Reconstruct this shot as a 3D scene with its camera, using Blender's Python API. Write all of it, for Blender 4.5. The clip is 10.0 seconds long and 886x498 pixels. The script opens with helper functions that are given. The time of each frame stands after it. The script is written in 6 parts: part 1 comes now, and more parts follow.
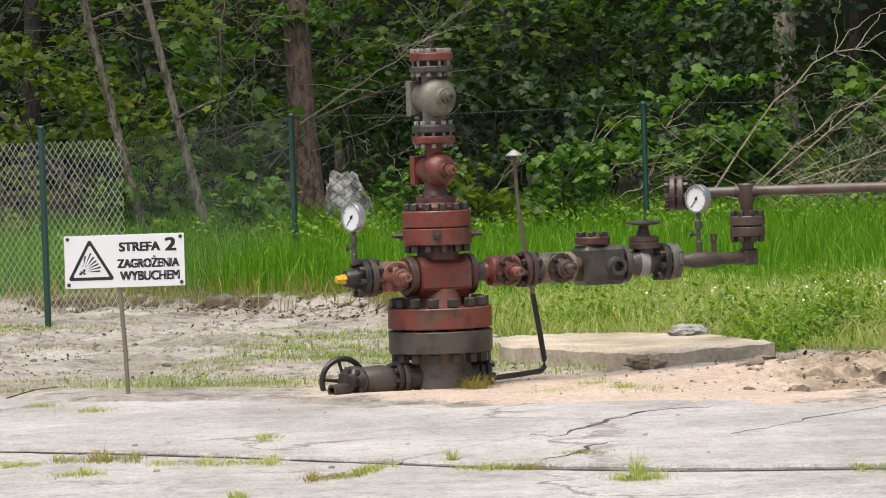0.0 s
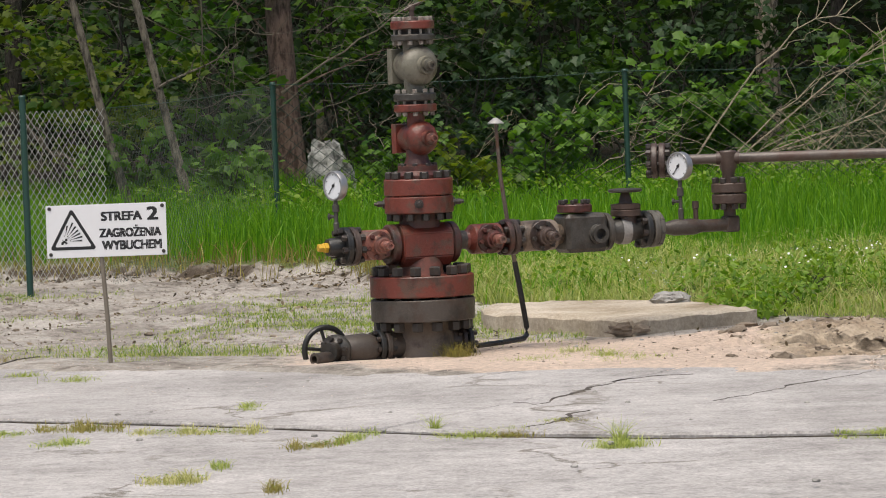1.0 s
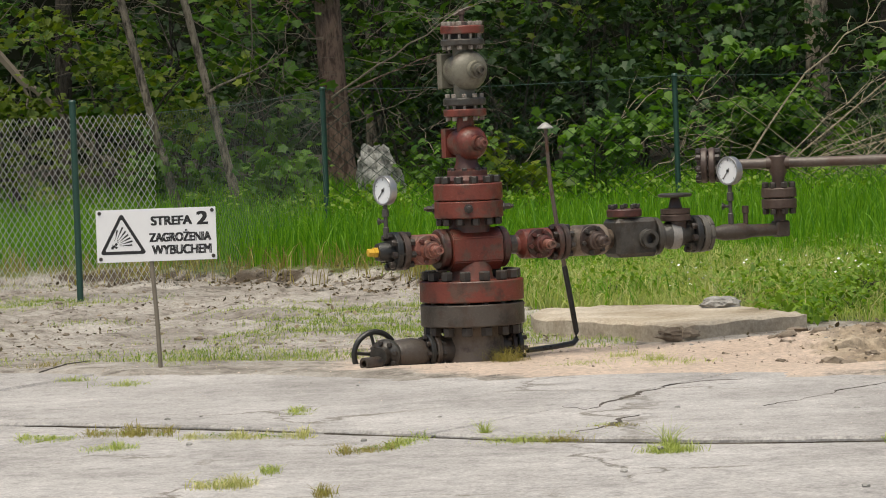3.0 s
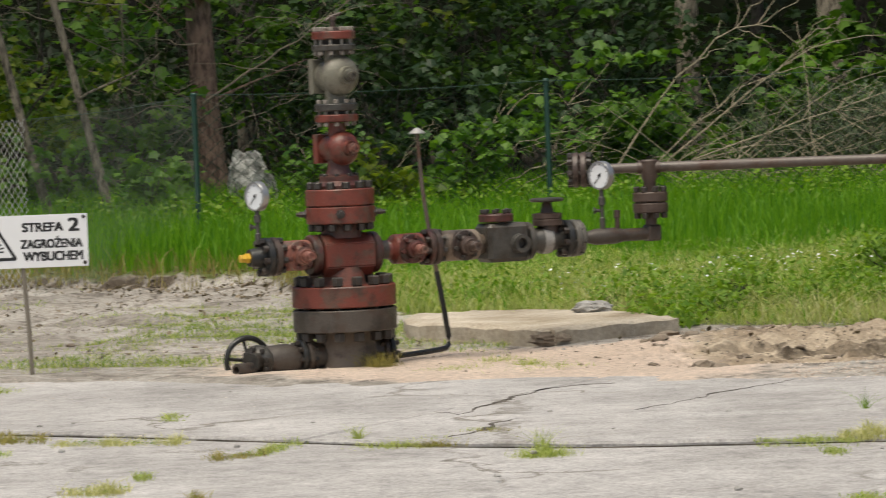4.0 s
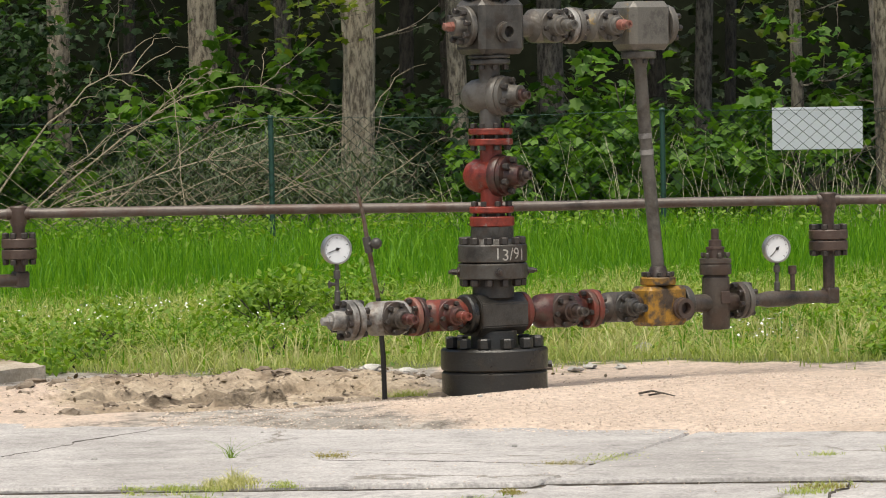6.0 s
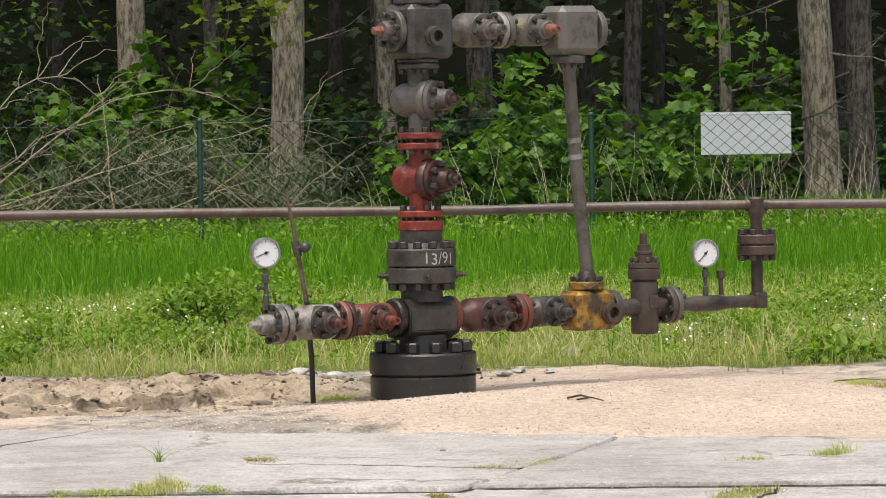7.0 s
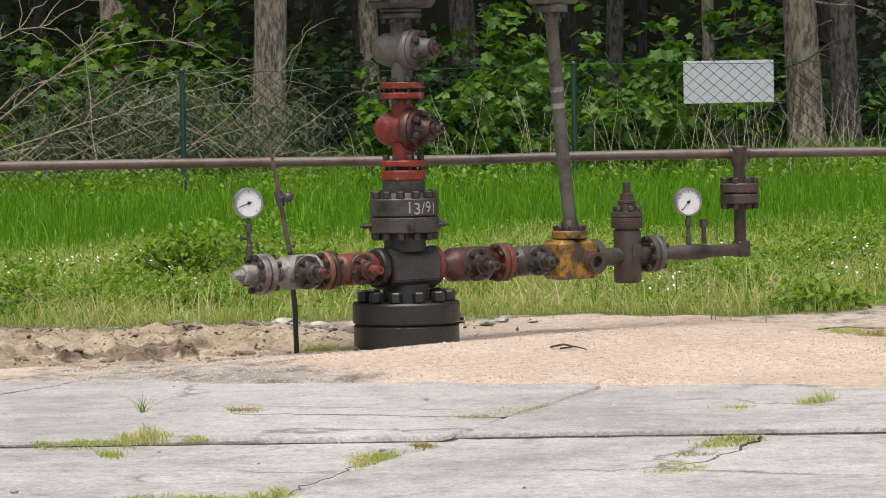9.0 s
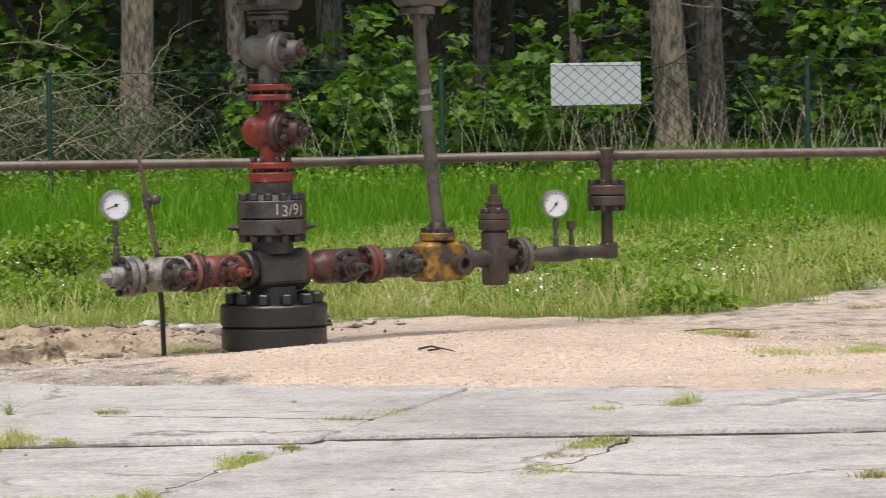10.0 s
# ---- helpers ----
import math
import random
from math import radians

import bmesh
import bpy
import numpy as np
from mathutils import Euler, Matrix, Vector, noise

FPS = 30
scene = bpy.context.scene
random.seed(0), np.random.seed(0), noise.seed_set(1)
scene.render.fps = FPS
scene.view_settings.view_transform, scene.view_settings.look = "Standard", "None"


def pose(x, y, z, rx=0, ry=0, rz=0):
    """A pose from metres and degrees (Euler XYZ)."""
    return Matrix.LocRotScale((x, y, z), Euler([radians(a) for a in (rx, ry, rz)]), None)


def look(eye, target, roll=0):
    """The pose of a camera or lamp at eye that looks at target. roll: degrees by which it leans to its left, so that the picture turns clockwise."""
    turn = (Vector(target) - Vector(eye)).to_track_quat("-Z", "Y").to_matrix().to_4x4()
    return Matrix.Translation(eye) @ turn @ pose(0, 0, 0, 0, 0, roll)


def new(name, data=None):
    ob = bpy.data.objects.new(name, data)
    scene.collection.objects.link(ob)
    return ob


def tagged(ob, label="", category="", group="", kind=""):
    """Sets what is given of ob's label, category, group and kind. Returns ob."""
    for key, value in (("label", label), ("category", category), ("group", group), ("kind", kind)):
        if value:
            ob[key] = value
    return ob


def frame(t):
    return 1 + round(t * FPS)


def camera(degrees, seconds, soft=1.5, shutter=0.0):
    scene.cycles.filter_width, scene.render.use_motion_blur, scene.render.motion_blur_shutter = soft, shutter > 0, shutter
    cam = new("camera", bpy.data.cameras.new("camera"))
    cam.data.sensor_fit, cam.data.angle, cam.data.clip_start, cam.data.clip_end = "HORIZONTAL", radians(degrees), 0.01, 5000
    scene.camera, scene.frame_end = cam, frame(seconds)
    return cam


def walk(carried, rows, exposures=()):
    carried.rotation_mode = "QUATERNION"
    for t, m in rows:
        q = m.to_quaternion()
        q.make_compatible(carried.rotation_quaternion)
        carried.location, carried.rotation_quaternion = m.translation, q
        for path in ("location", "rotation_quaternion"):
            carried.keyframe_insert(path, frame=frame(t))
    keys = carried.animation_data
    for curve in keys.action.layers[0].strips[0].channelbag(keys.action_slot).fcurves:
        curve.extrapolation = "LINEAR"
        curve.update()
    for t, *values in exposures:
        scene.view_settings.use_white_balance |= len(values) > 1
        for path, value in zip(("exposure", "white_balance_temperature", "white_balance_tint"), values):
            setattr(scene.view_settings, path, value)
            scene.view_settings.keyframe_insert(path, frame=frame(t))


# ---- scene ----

# ---------------------------------------------------------------- camera
# A long lens on a tripod: it stands still and pans from one wellhead to the next.
EYE = 1.65
cam = camera(11.93, 10.0, 1.0, 0.15)
ROWS = [
    (0.0, 87.819, 1.999, -0.076),
    (0.5, 87.563, 2.061, -0.268),
    (1.0, 87.380, 2.192, -0.327),
    (1.5, 87.318, 2.351, -0.078),
    (2.0, 87.342, 2.219, 0.187),
    (3.5, 87.505, 2.214, 0.366),
    (4.0, 87.472, 2.372, -1.393),
    (4.2, 87.455, 2.250, -2.968),
    (4.5, 87.403, 1.959, -5.503),
    (5.0, 87.442, 1.497, -7.828),
    (5.5, 87.657, 1.209, -9.114),
    (5.7, 87.756, 1.132, -9.448),
    (6.8, 88.000, 0.950, -10.676),
    (7.0, 87.912, 0.907, -10.824),
    (7.5, 87.770, 1.012, -11.105),
    (8.0, 87.509, 1.013, -11.170),
    (8.5, 87.274, 0.966, -11.198),
    (9.0, 87.226, 1.075, -11.061),
    (9.5, 87.228, 0.916, -11.167),
    (10.0, 87.220, 1.040, -12.850),
]
walk(cam, [(t, pose(0, 0, EYE, a, b, c)) for t, a, b, c in ROWS], [(0, 0.7, 6511, 9.8), (0.5, 0.51, 6500, 10.0), (1.0, 0.4, 6489, 10.2), (2.0, 0.38, 6582, 8.6), (3.5, 0.35, 6748, 5.7), (4.0, 0.35, 6741, 5.9), (4.5, 0.39, 6734, 5.9), (5.0, 0.51, 6727, 6.1), (5.5, 0.59, 6720, 6.2), (7.0, 0.67, 6621, 7.9), (8.0, 0.61, 6577, 8.6), (9.0, 0.54, 6522, 9.6), (10, 0.55, 6500, 10.0)])

# ---------------------------------------------------------------- light
SUN_EL, SUN_AZ = 70.0, 205.0   # degrees up, and compass from +y clockwise
world = bpy.data.worlds.new("sky")
scene.world = world
world.use_nodes = True
wn = world.node_tree.nodes
sky = wn.new("ShaderNodeTexSky")
sky.sky_type = "NISHITA"
sky.sun_disc = False
sky.sun_elevation, sky.sun_rotation = radians(SUN_EL), radians(SUN_AZ)
sky.air_density, sky.dust_density, sky.ozone_density = 1.0, 3.0, 1.0
wn["Background"].inputs[1].default_value = 0.085
world.node_tree.links.new(sky.outputs[0], wn["Background"].inputs[0])
sun = new("sun", bpy.data.lights.new("sun", "SUN"))
sun.data.energy, sun.data.angle, sun.data.color = 3.3, radians(52), (1.0, 0.92, 0.81)
_a, _e = radians(SUN_AZ), radians(SUN_EL)
sun.matrix_world = look((math.sin(_a) * math.cos(_e) * 50, math.cos(_a) * math.cos(_e) * 50, math.sin(_e) * 50), (0, 0, 0))

# ---------------------------------------------------------------- materials
def nodes_of(name):
    m = bpy.data.materials.new(name)
    m.use_nodes = True
    nt = m.node_tree
    return m, nt, nt.nodes, nt.links, nt.nodes["Principled BSDF"]


def noise_node(nt, scale, detail=6, rough=0.6, coord="Object", vec=None):
    n = nt.nodes.new("ShaderNodeTexNoise")
    n.inputs["Scale"].default_value = scale
    n.inputs["Detail"].default_value = detail
    n.inputs["Roughness"].default_value = rough
    if vec is None:
        tc = nt.nodes.new("ShaderNodeTexCoord")
        vec = tc.outputs[coord]
    nt.links.new(vec, n.inputs["Vector"])
    return n


def ramp_node(nt, src, stops):
    r = nt.nodes.new("ShaderNodeValToRGB")
    el = r.color_ramp.elements
    while len(el) < len(stops):
        el.new(0.5)
    for e, (p, c) in zip(el, stops):
        e.position = p
        e.color = (*c, 1) if len(c) == 3 else c
    nt.links.new(src, r.inputs[0])
    return r


def mix_node(nt, fac, a, b, mode="MIX"):
    m = nt.nodes.new("ShaderNodeMix")
    m.data_type, m.blend_type = "RGBA", mode
    for sock, v in ((m.inputs[0], fac), (m.inputs[6], a), (m.inputs[7], b)):
        if hasattr(v, "is_linked"):
            nt.links.new(v, sock)
        elif isinstance(v, (int, float)):
            sock.default_value = v
        else:
            sock.default_value = (*v, 1)
    return m.outputs[2]


def bump_to(nt, bsdf, src, strength, dist):
    b = nt.nodes.new("ShaderNodeBump")
    b.inputs["Strength"].default_value = strength
    b.inputs["Distance"].default_value = dist
    nt.links.new(src, b.inputs["Height"])
    nt.links.new(b.outputs[0], bsdf.inputs["Normal"])


def worn_paint(name, paint, under, grime=(0.009, 0.0075, 0.006), wear=0.5, dirt=0.5, rough=0.52, scale=9.0):
    """Oil-stained paint over rusty steel: patches of bare metal, dark grease, fine dents."""
    m, nt, nd, lk, bs = nodes_of(name)
    big = noise_node(nt, scale, 8, 0.65)
    fine = noise_node(nt, scale * 9, 5, 0.6)
    patch = ramp_node(nt, big.outputs[0], [(0.62 - 0.26 * wear, (0, 0, 0)), (0.70 - 0.2 * wear, (1, 1, 1))])
    tone = mix_node(nt, fine.outputs[0], [c * 0.72 for c in paint], [min(1, c * 1.22) for c in paint])
    col = mix_node(nt, patch.outputs[0], tone, under)
    low = noise_node(nt, scale * 0.45, 9, 0.7)
    greasy = ramp_node(nt, low.outputs[0], [(0.61 - 0.25 * dirt, (0, 0, 0)), (0.76 - 0.2 * dirt, (0.92, 0.92, 0.92))])
    col = mix_node(nt, greasy.outputs[0], col, grime)
    dust = ramp_node(nt, fine.outputs[0], [(0.62, (0, 0, 0)), (0.8, (0.22, 0.22, 0.22))])
    col = mix_node(nt, dust.outputs[0], col, (0.30, 0.25, 0.2))
    lk.new(col, bs.inputs["Base Color"])
    rr = ramp_node(nt, low.outputs[0], [(0.35, (rough,) * 3), (0.62, (rough * 0.6,) * 3)])
    lk.new(rr.outputs[0], bs.inputs["Roughness"])
    bs.inputs["Specular IOR Level"].default_value = 0.5
    mixh = mix_node(nt, 0.5, big.outputs[0], fine.outputs[0])
    bump_to(nt, bs, mixh, 0.6, 0.008)
    return m


def plain(name, col, rough=0.6, metal=0.0, vary=0.2, scale=40.0, bump=0.15):
    m, nt, nd, lk, bs = nodes_of(name)
    n = noise_node(nt, scale, 5)
    c = mix_node(nt, n.outputs[0], [x * (1 - vary) for x in col], [min(1, x * (1 + vary)) for x in col])
    lk.new(c, bs.inputs["Base Color"])
    bs.inputs["Roughness"].default_value = rough
    bs.inputs["Metallic"].default_value = metal
    bump_to(nt, bs, n.outputs[0], bump, 0.003)
    return m


RED = worn_paint("faded_red_paint", (0.160, 0.037, 0.024), (0.104, 0.056, 0.040), wear=0.45, dirt=0.4)
RED_DARK = worn_paint("oily_red_paint", (0.100, 0.032, 0.025), (0.080, 0.048, 0.036), wear=0.5, dirt=0.62)
PINK = worn_paint("chalky_red_paint", (0.232, 0.092, 0.068), (0.128, 0.080, 0.060), wear=0.5, dirt=0.35)
ORANGE = worn_paint("bright_red_paint", (0.216, 0.029, 0.016), (0.216, 0.184, 0.168), wear=0.2, dirt=0.45)
GREY = worn_paint("weathered_grey_paint", (0.108, 0.100, 0.087), (0.072, 0.060, 0.048), wear=0.42, dirt=0.3)
GREY_LIGHT = worn_paint("pale_grey_paint", (0.27, 0.26, 0.245), (0.13, 0.1, 0.08), wear=0.42, dirt=0.35)
GREY_DARK = worn_paint("dark_grey_steel", (0.062, 0.058, 0.051), (0.044, 0.034, 0.026), wear=0.45, dirt=0.5)
BROWN = worn_paint("rust_brown_steel", (0.072, 0.049, 0.039), (0.056, 0.034, 0.026), wear=0.5, dirt=0.42)
BROWN_GREY = worn_paint("grey_brown_steel", (0.072, 0.060, 0.050), (0.060, 0.040, 0.030), wear=0.5, dirt=0.45)
DUSTY = worn_paint("dust_caked_steel", (0.19, 0.15, 0.115), (0.12, 0.085, 0.06), wear=0.4, dirt=0.3)
GREY_OLIVE = worn_paint("grey_olive_paint", (0.165, 0.155, 0.118), (0.1, 0.085, 0.065), wear=0.4, dirt=0.3)
GREY_YELLOW = worn_paint("grey_paint_with_yellow_flecks", (0.128, 0.120, 0.104), (0.304, 0.184, 0.024), wear=0.05, dirt=0.35, scale=11)
BLACK = worn_paint("oily_black_steel", (0.022, 0.022, 0.021), (0.032, 0.027, 0.022), wear=0.3, dirt=0.3, rough=0.45)
YELLOW = worn_paint("chipped_yellow_paint", (0.36, 0.19, 0.022), (0.07, 0.05, 0.035), wear=0.66, dirt=0.5, scale=12)
YELLOW_BRIGHT = worn_paint("yellow_brass", (0.6, 0.36, 0.03), (0.3, 0.2, 0.05), wear=0.2, dirt=0.2)
NUT_DARK = worn_paint("dark_nuts", (0.036, 0.031, 0.027), (0.045, 0.028, 0.02), wear=0.4, dirt=0.35, scale=20)
NUT_PALE = worn_paint("pale_nuts", (0.28, 0.25, 0.215), (0.16, 0.11, 0.08), wear=0.35, dirt=0.2, scale=20)
PIPE_STEEL = worn_paint("brown_pipe_steel", (0.105, 0.084, 0.071), (0.080, 0.048, 0.036), wear=0.5, dirt=0.25, scale=5)
WHITE_METAL = plain("white_sheet_metal", (0.72, 0.72, 0.73), 0.5, 0, 0.05, 14, 0.05)
GREY_SHEET = plain("pale_sheet_metal", (0.56, 0.59, 0.64), 0.6, 0, 0.06, 6, 0.05)
BLACK_PRINT = plain("black_print", (0.015, 0.015, 0.016), 0.5)
CHROME = plain("gauge_case", (0.36, 0.36, 0.36), 0.32, 0.75, 0.1, 60)
DIAL = plain("gauge_dial", (0.70, 0.72, 0.74), 0.4, 0, 0.03, 20)
CHALK = plain("chalk_paint", (0.62, 0.6, 0.56), 0.9, 0, 0.3, 90)
STAKE = plain("dull_stake_steel", (0.19, 0.165, 0.13), 0.7, 0.2, 0.3, 20)
GALV = plain("galvanised_steel", (0.36, 0.35, 0.335), 0.5, 0.35, 0.2, 60)
WIRE_GALV = plain("galvanised_wire", (0.52, 0.52, 0.50), 0.5, 0.0, 0.1, 10)
WIRE_GREEN = plain("green_coated_wire", (0.04, 0.065, 0.055), 0.5, 0, 0.2, 10)
POST_GREEN = plain("green_post_paint", (0.016, 0.054, 0.042), 0.45, 0, 0.25, 12)
STEEL_ROD = worn_paint("rusty_rod", (0.13, 0.1, 0.08), (0.1, 0.05, 0.03), wear=0.5, dirt=0.3, scale=14)


def rough_ground(name, dark, light, scale=3.0, grit=60.0, rough=0.95, bump=0.5, speck=None):
    m, nt, nd, lk, bs = nodes_of(name)
    a = noise_node(nt, scale, 9, 0.62)
    b = noise_node(nt, grit, 6, 0.7)
    t = ramp_node(nt, a.outputs[0], [(0.32, (0, 0, 0)), (0.68, (1, 1, 1))])
    c = mix_node(nt, t.outputs[0], dark, light)
    g = ramp_node(nt, b.outputs[0], [(0.3, (0.62,) * 3), (0.7, (1.25,) * 3)])
    c = mix_node(nt, 0.75, c, g.outputs[0], "MULTIPLY")
    if speck:
        s = noise_node(nt, speck[0], 3, 0.5)
        sr = ramp_node(nt, s.outputs[0], [(speck[1], (0, 0, 0)), (speck[1] + 0.05, (1, 1, 1))])
        c = mix_node(nt, sr.outputs[0], c, speck[2])
    lk.new(c, bs.inputs["Base Color"])
    bs.inputs["Roughness"].default_value = rough
    h = mix_node(nt, 0.5, a.outputs[0], b.outputs[0])
    bump_to(nt, bs, h, bump, 0.03)
    return m




def concrete_material():
    """Old cast concrete: worn patches, crazing, long cracks, embedded grit."""
    m, nt, nd, lk, bs = nodes_of("old_concrete")
    tc = nd.new("ShaderNodeTexCoord")
    a = noise_node(nt, 0.8, 9, 0.65)
    b = noise_node(nt, 5.5, 9, 0.75)
    g = noise_node(nt, 60, 4, 0.6)
    t = ramp_node(nt, a.outputs[0], [(0.33, (0.29, 0.275, 0.264)), (0.5, (0.392, 0.375, 0.364)), (0.68, (0.47, 0.45, 0.438))])
    s = ramp_node(nt, b.outputs[0], [(0.33, (0.5,) * 3), (0.45, (0.9,) * 3), (0.55, (1.0,) * 3), (0.68, (1.2,) * 3)])
    c = mix_node(nt, 0.72, t.outputs[0], s.outputs[0], "MULTIPLY")
    gr = ramp_node(nt, g.outputs[0], [(0.32, (0.55,) * 3), (0.68, (1.35,) * 3)])
    c = mix_node(nt, 0.6, c, gr.outputs[0], "MULTIPLY")
    mid = noise_node(nt, 17, 6, 0.75)
    mr = ramp_node(nt, mid.outputs[0], [(0.34, (0.6,) * 3), (0.5, (1.0,) * 3), (0.66, (1.2,) * 3)])
    c = mix_node(nt, 0.5, c, mr.outputs[0], "MULTIPLY")
    warp = nd.new("ShaderNodeVectorMath")
    warp.operation = "MULTIPLY_ADD"
    lk.new(a.outputs["Color"], warp.inputs[0])
    warp.inputs[1].default_value = (1.6, 1.6, 0)
    lk.new(tc.outputs["Object"], warp.inputs[2])
    w2 = nd.new("ShaderNodeVectorMath")
    w2.operation = "MULTIPLY_ADD"
    lk.new(b.outputs["Color"], w2.inputs[0])
    w2.inputs[1].default_value = (0.35, 0.35, 0)
    lk.new(warp.outputs[0], w2.inputs[2])
    vo = nd.new("ShaderNodeTexVoronoi")
    vo.feature = "DISTANCE_TO_EDGE"
    vo.inputs["Scale"].default_value = 0.55
    lk.new(w2.outputs[0], vo.inputs["Vector"])
    cr = ramp_node(nt, vo.outputs["Distance"], [(0.0, (1, 1, 1)), (0.006, (0.7,) * 3), (0.016, (0, 0, 0))])
    gate = ramp_node(nt, a.outputs[0], [(0.47, (0, 0, 0)), (0.56, (1, 1, 1))])
    crack = mix_node(nt, 1.0, cr.outputs[0], gate.outputs[0], "MULTIPLY")
    c = mix_node(nt, crack, c, (0.2, 0.18, 0.15))
    lk.new(c, bs.inputs["Base Color"])
    bs.inputs["Roughness"].default_value = 0.92
    h = mix_node(nt, 0.5, b.outputs[0], g.outputs[0])
    h = mix_node(nt, crack, h, (0, 0, 0))
    bump_to(nt, bs, h, 0.6, 0.03)
    return m


CONCRETE = concrete_material()
CONCRETE_OLD = rough_ground("mossy_concrete", (0.28, 0.225, 0.155), (0.53, 0.47, 0.385), 2.5, 40, 0.95, 0.6)
EARTH = rough_ground("dry_earth", (0.12, 0.09, 0.065), (0.30, 0.25, 0.195), 6, 50, 0.97, 0.7)
LICHEN = rough_ground("lichen_rock", (0.045, 0.045, 0.038), (0.44, 0.44, 0.41), 11, 60, 0.95, 0.8)
PALE_STONE = rough_ground("chalky_stone", (0.3, 0.285, 0.26), (0.56, 0.545, 0.51), 9, 60, 0.9, 0.5)
CRACK_DIRT = rough_ground("damp_crack_dirt", (0.04, 0.034, 0.028), (0.14, 0.12, 0.10), 9, 60, 0.95, 0.6)
STONE = rough_ground("field_stone", (0.2, 0.19, 0.175), (0.42, 0.41, 0.39), 9, 60, 0.9, 0.7)


def ground_material():
    m, nt, nd, lk, bs = nodes_of("earth_sand_and_turf")
    a = noise_node(nt, 0.9, 10, 0.65)
    b = noise_node(nt, 28, 8, 0.72)
    c3 = noise_node(nt, 5, 8, 0.7)
    att = {}
    for key in ("sand", "turf", "loam", "clay", "mould"):
        n = nd.new("ShaderNodeAttribute")
        n.attribute_name = key
        s = nd.new("ShaderNodeMath")
        s.operation = "MULTIPLY_ADD"
        lk.new(c3.outputs[0], s.inputs[0])
        s.inputs[1].default_value = 0.9
        s.inputs[2].default_value = -0.45
        p = nd.new("ShaderNodeMath")
        lk.new(n.outputs["Fac"], p.inputs[0])
        lk.new(s.outputs[0], p.inputs[1])
        att[key] = ramp_node(nt, p.outputs[0], [(0.4, (0, 0, 0)), (0.6, (1, 1, 1))]).outputs[0]
    t = ramp_node(nt, a.outputs[0], [(0.35, (0, 0, 0)), (0.65, (1, 1, 1))])
    dirt = mix_node(nt, t.outputs[0], (0.30, 0.272, 0.238), (0.50, 0.468, 0.425))
    soil = ramp_node(nt, c3.outputs[0], [(0.36, (0.36, 0.33, 0.30)), (0.47, (0.85, 0.83, 0.81)), (0.55, (1.0, 1.0, 1.0)), (0.7, (1.15, 1.15, 1.15))])
    dirt = mix_node(nt, 0.9, dirt, soil.outputs[0], "MULTIPLY")
    sand = mix_node(nt, t.outputs[0], (0.55, 0.435, 0.35), (0.69, 0.56, 0.462))
    turf = mix_node(nt, t.outputs[0], (0.10, 0.13, 0.035), (0.15, 0.17, 0.05))
    col = mix_node(nt, att["sand"], dirt, sand)
    clay = mix_node(nt, 0.8, mix_node(nt, t.outputs[0], (0.34, 0.265, 0.185), (0.54, 0.45, 0.34)), soil.outputs[0], "MULTIPLY")
    col = mix_node(nt, att["clay"], col, clay)
    col = mix_node(nt, att["turf"], col, turf)
    col = mix_node(nt, att["loam"], col, (0.085, 0.064, 0.043))
    col = mix_node(nt, att["mould"], col, mix_node(nt, t.outputs[0], (0.022, 0.018, 0.011), (0.05, 0.04, 0.022)))
    g = ramp_node(nt, b.outputs[0], [(0.3, (0.6,) * 3), (0.7, (1.3,) * 3)])
    col = mix_node(nt, 0.9, col, g.outputs[0], "MULTIPLY")
    lk.new(col, bs.inputs["Base Color"])
    bs.inputs["Roughness"].default_value = 0.97
    h = mix_node(nt, 0.45, b.outputs[0], c3.outputs[0])
    bump_to(nt, bs, h, 0.8, 0.08)
    return m


def leaf_material(name, dark, light, trans=0.35):
    m, nt, nd, lk, bs = nodes_of(name)
    geo = nd.new("ShaderNodeNewGeometry")
    r = ramp_node(nt, geo.outputs["Random Per Island"], [(0.0, dark), (1.0, light)])
    lk.new(r.outputs[0], bs.inputs["Base Color"])
    bs.inputs["Roughness"].default_value = 0.5
    bs.inputs["Specular IOR Level"].default_value = 0.3
    tr = nd.new("ShaderNodeBsdfTranslucent")
    tint = mix_node(nt, 1.0, r.outputs[0], (1.25, 1.35, 0.5), "MULTIPLY")
    lk.new(tint, tr.inputs[0])
    mx = nd.new("ShaderNodeMixShader")
    mx.inputs[0].default_value = trans
    lk.new(bs.outputs[0], mx.inputs[1])
    lk.new(tr.outputs[0], mx.inputs[2])
    lk.new(mx.outputs[0], nd["Material Output"].inputs[0])
    return m


GRASS = leaf_material("grass_blades", (0.055, 0.19, 0.008), (0.21, 0.41, 0.02), 0.5)
GRASS_PALE = leaf_material("pale_grass", (0.21, 0.28, 0.065), (0.52, 0.54, 0.22), 0.45)
LEAF = leaf_material("maple_leaves", (0.032, 0.09, 0.014), (0.13, 0.245, 0.034), 0.42)
# darker copies of the maple green, with the wood's shade put into the colour
LEAF_DARK = leaf_material("shade_toned_leaves", (0.018, 0.042, 0.018), (0.06, 0.11, 0.04), 0.3)
LEAF_DEEP = leaf_material("deep_shade_toned_leaves", (0.014, 0.026, 0.013), (0.055, 0.085, 0.035), 0.25)
LEAF_YELLOW = leaf_material("young_leaves", (0.055, 0.105, 0.015), (0.18, 0.225, 0.03), 0.45)
GRASS_DRY = leaf_material("dry_grass", (0.17, 0.14, 0.04), (0.38, 0.33, 0.11), 0.35)
HAY = leaf_material("seed_heads", (0.30, 0.30, 0.11), (0.62, 0.58, 0.32), 0.4)
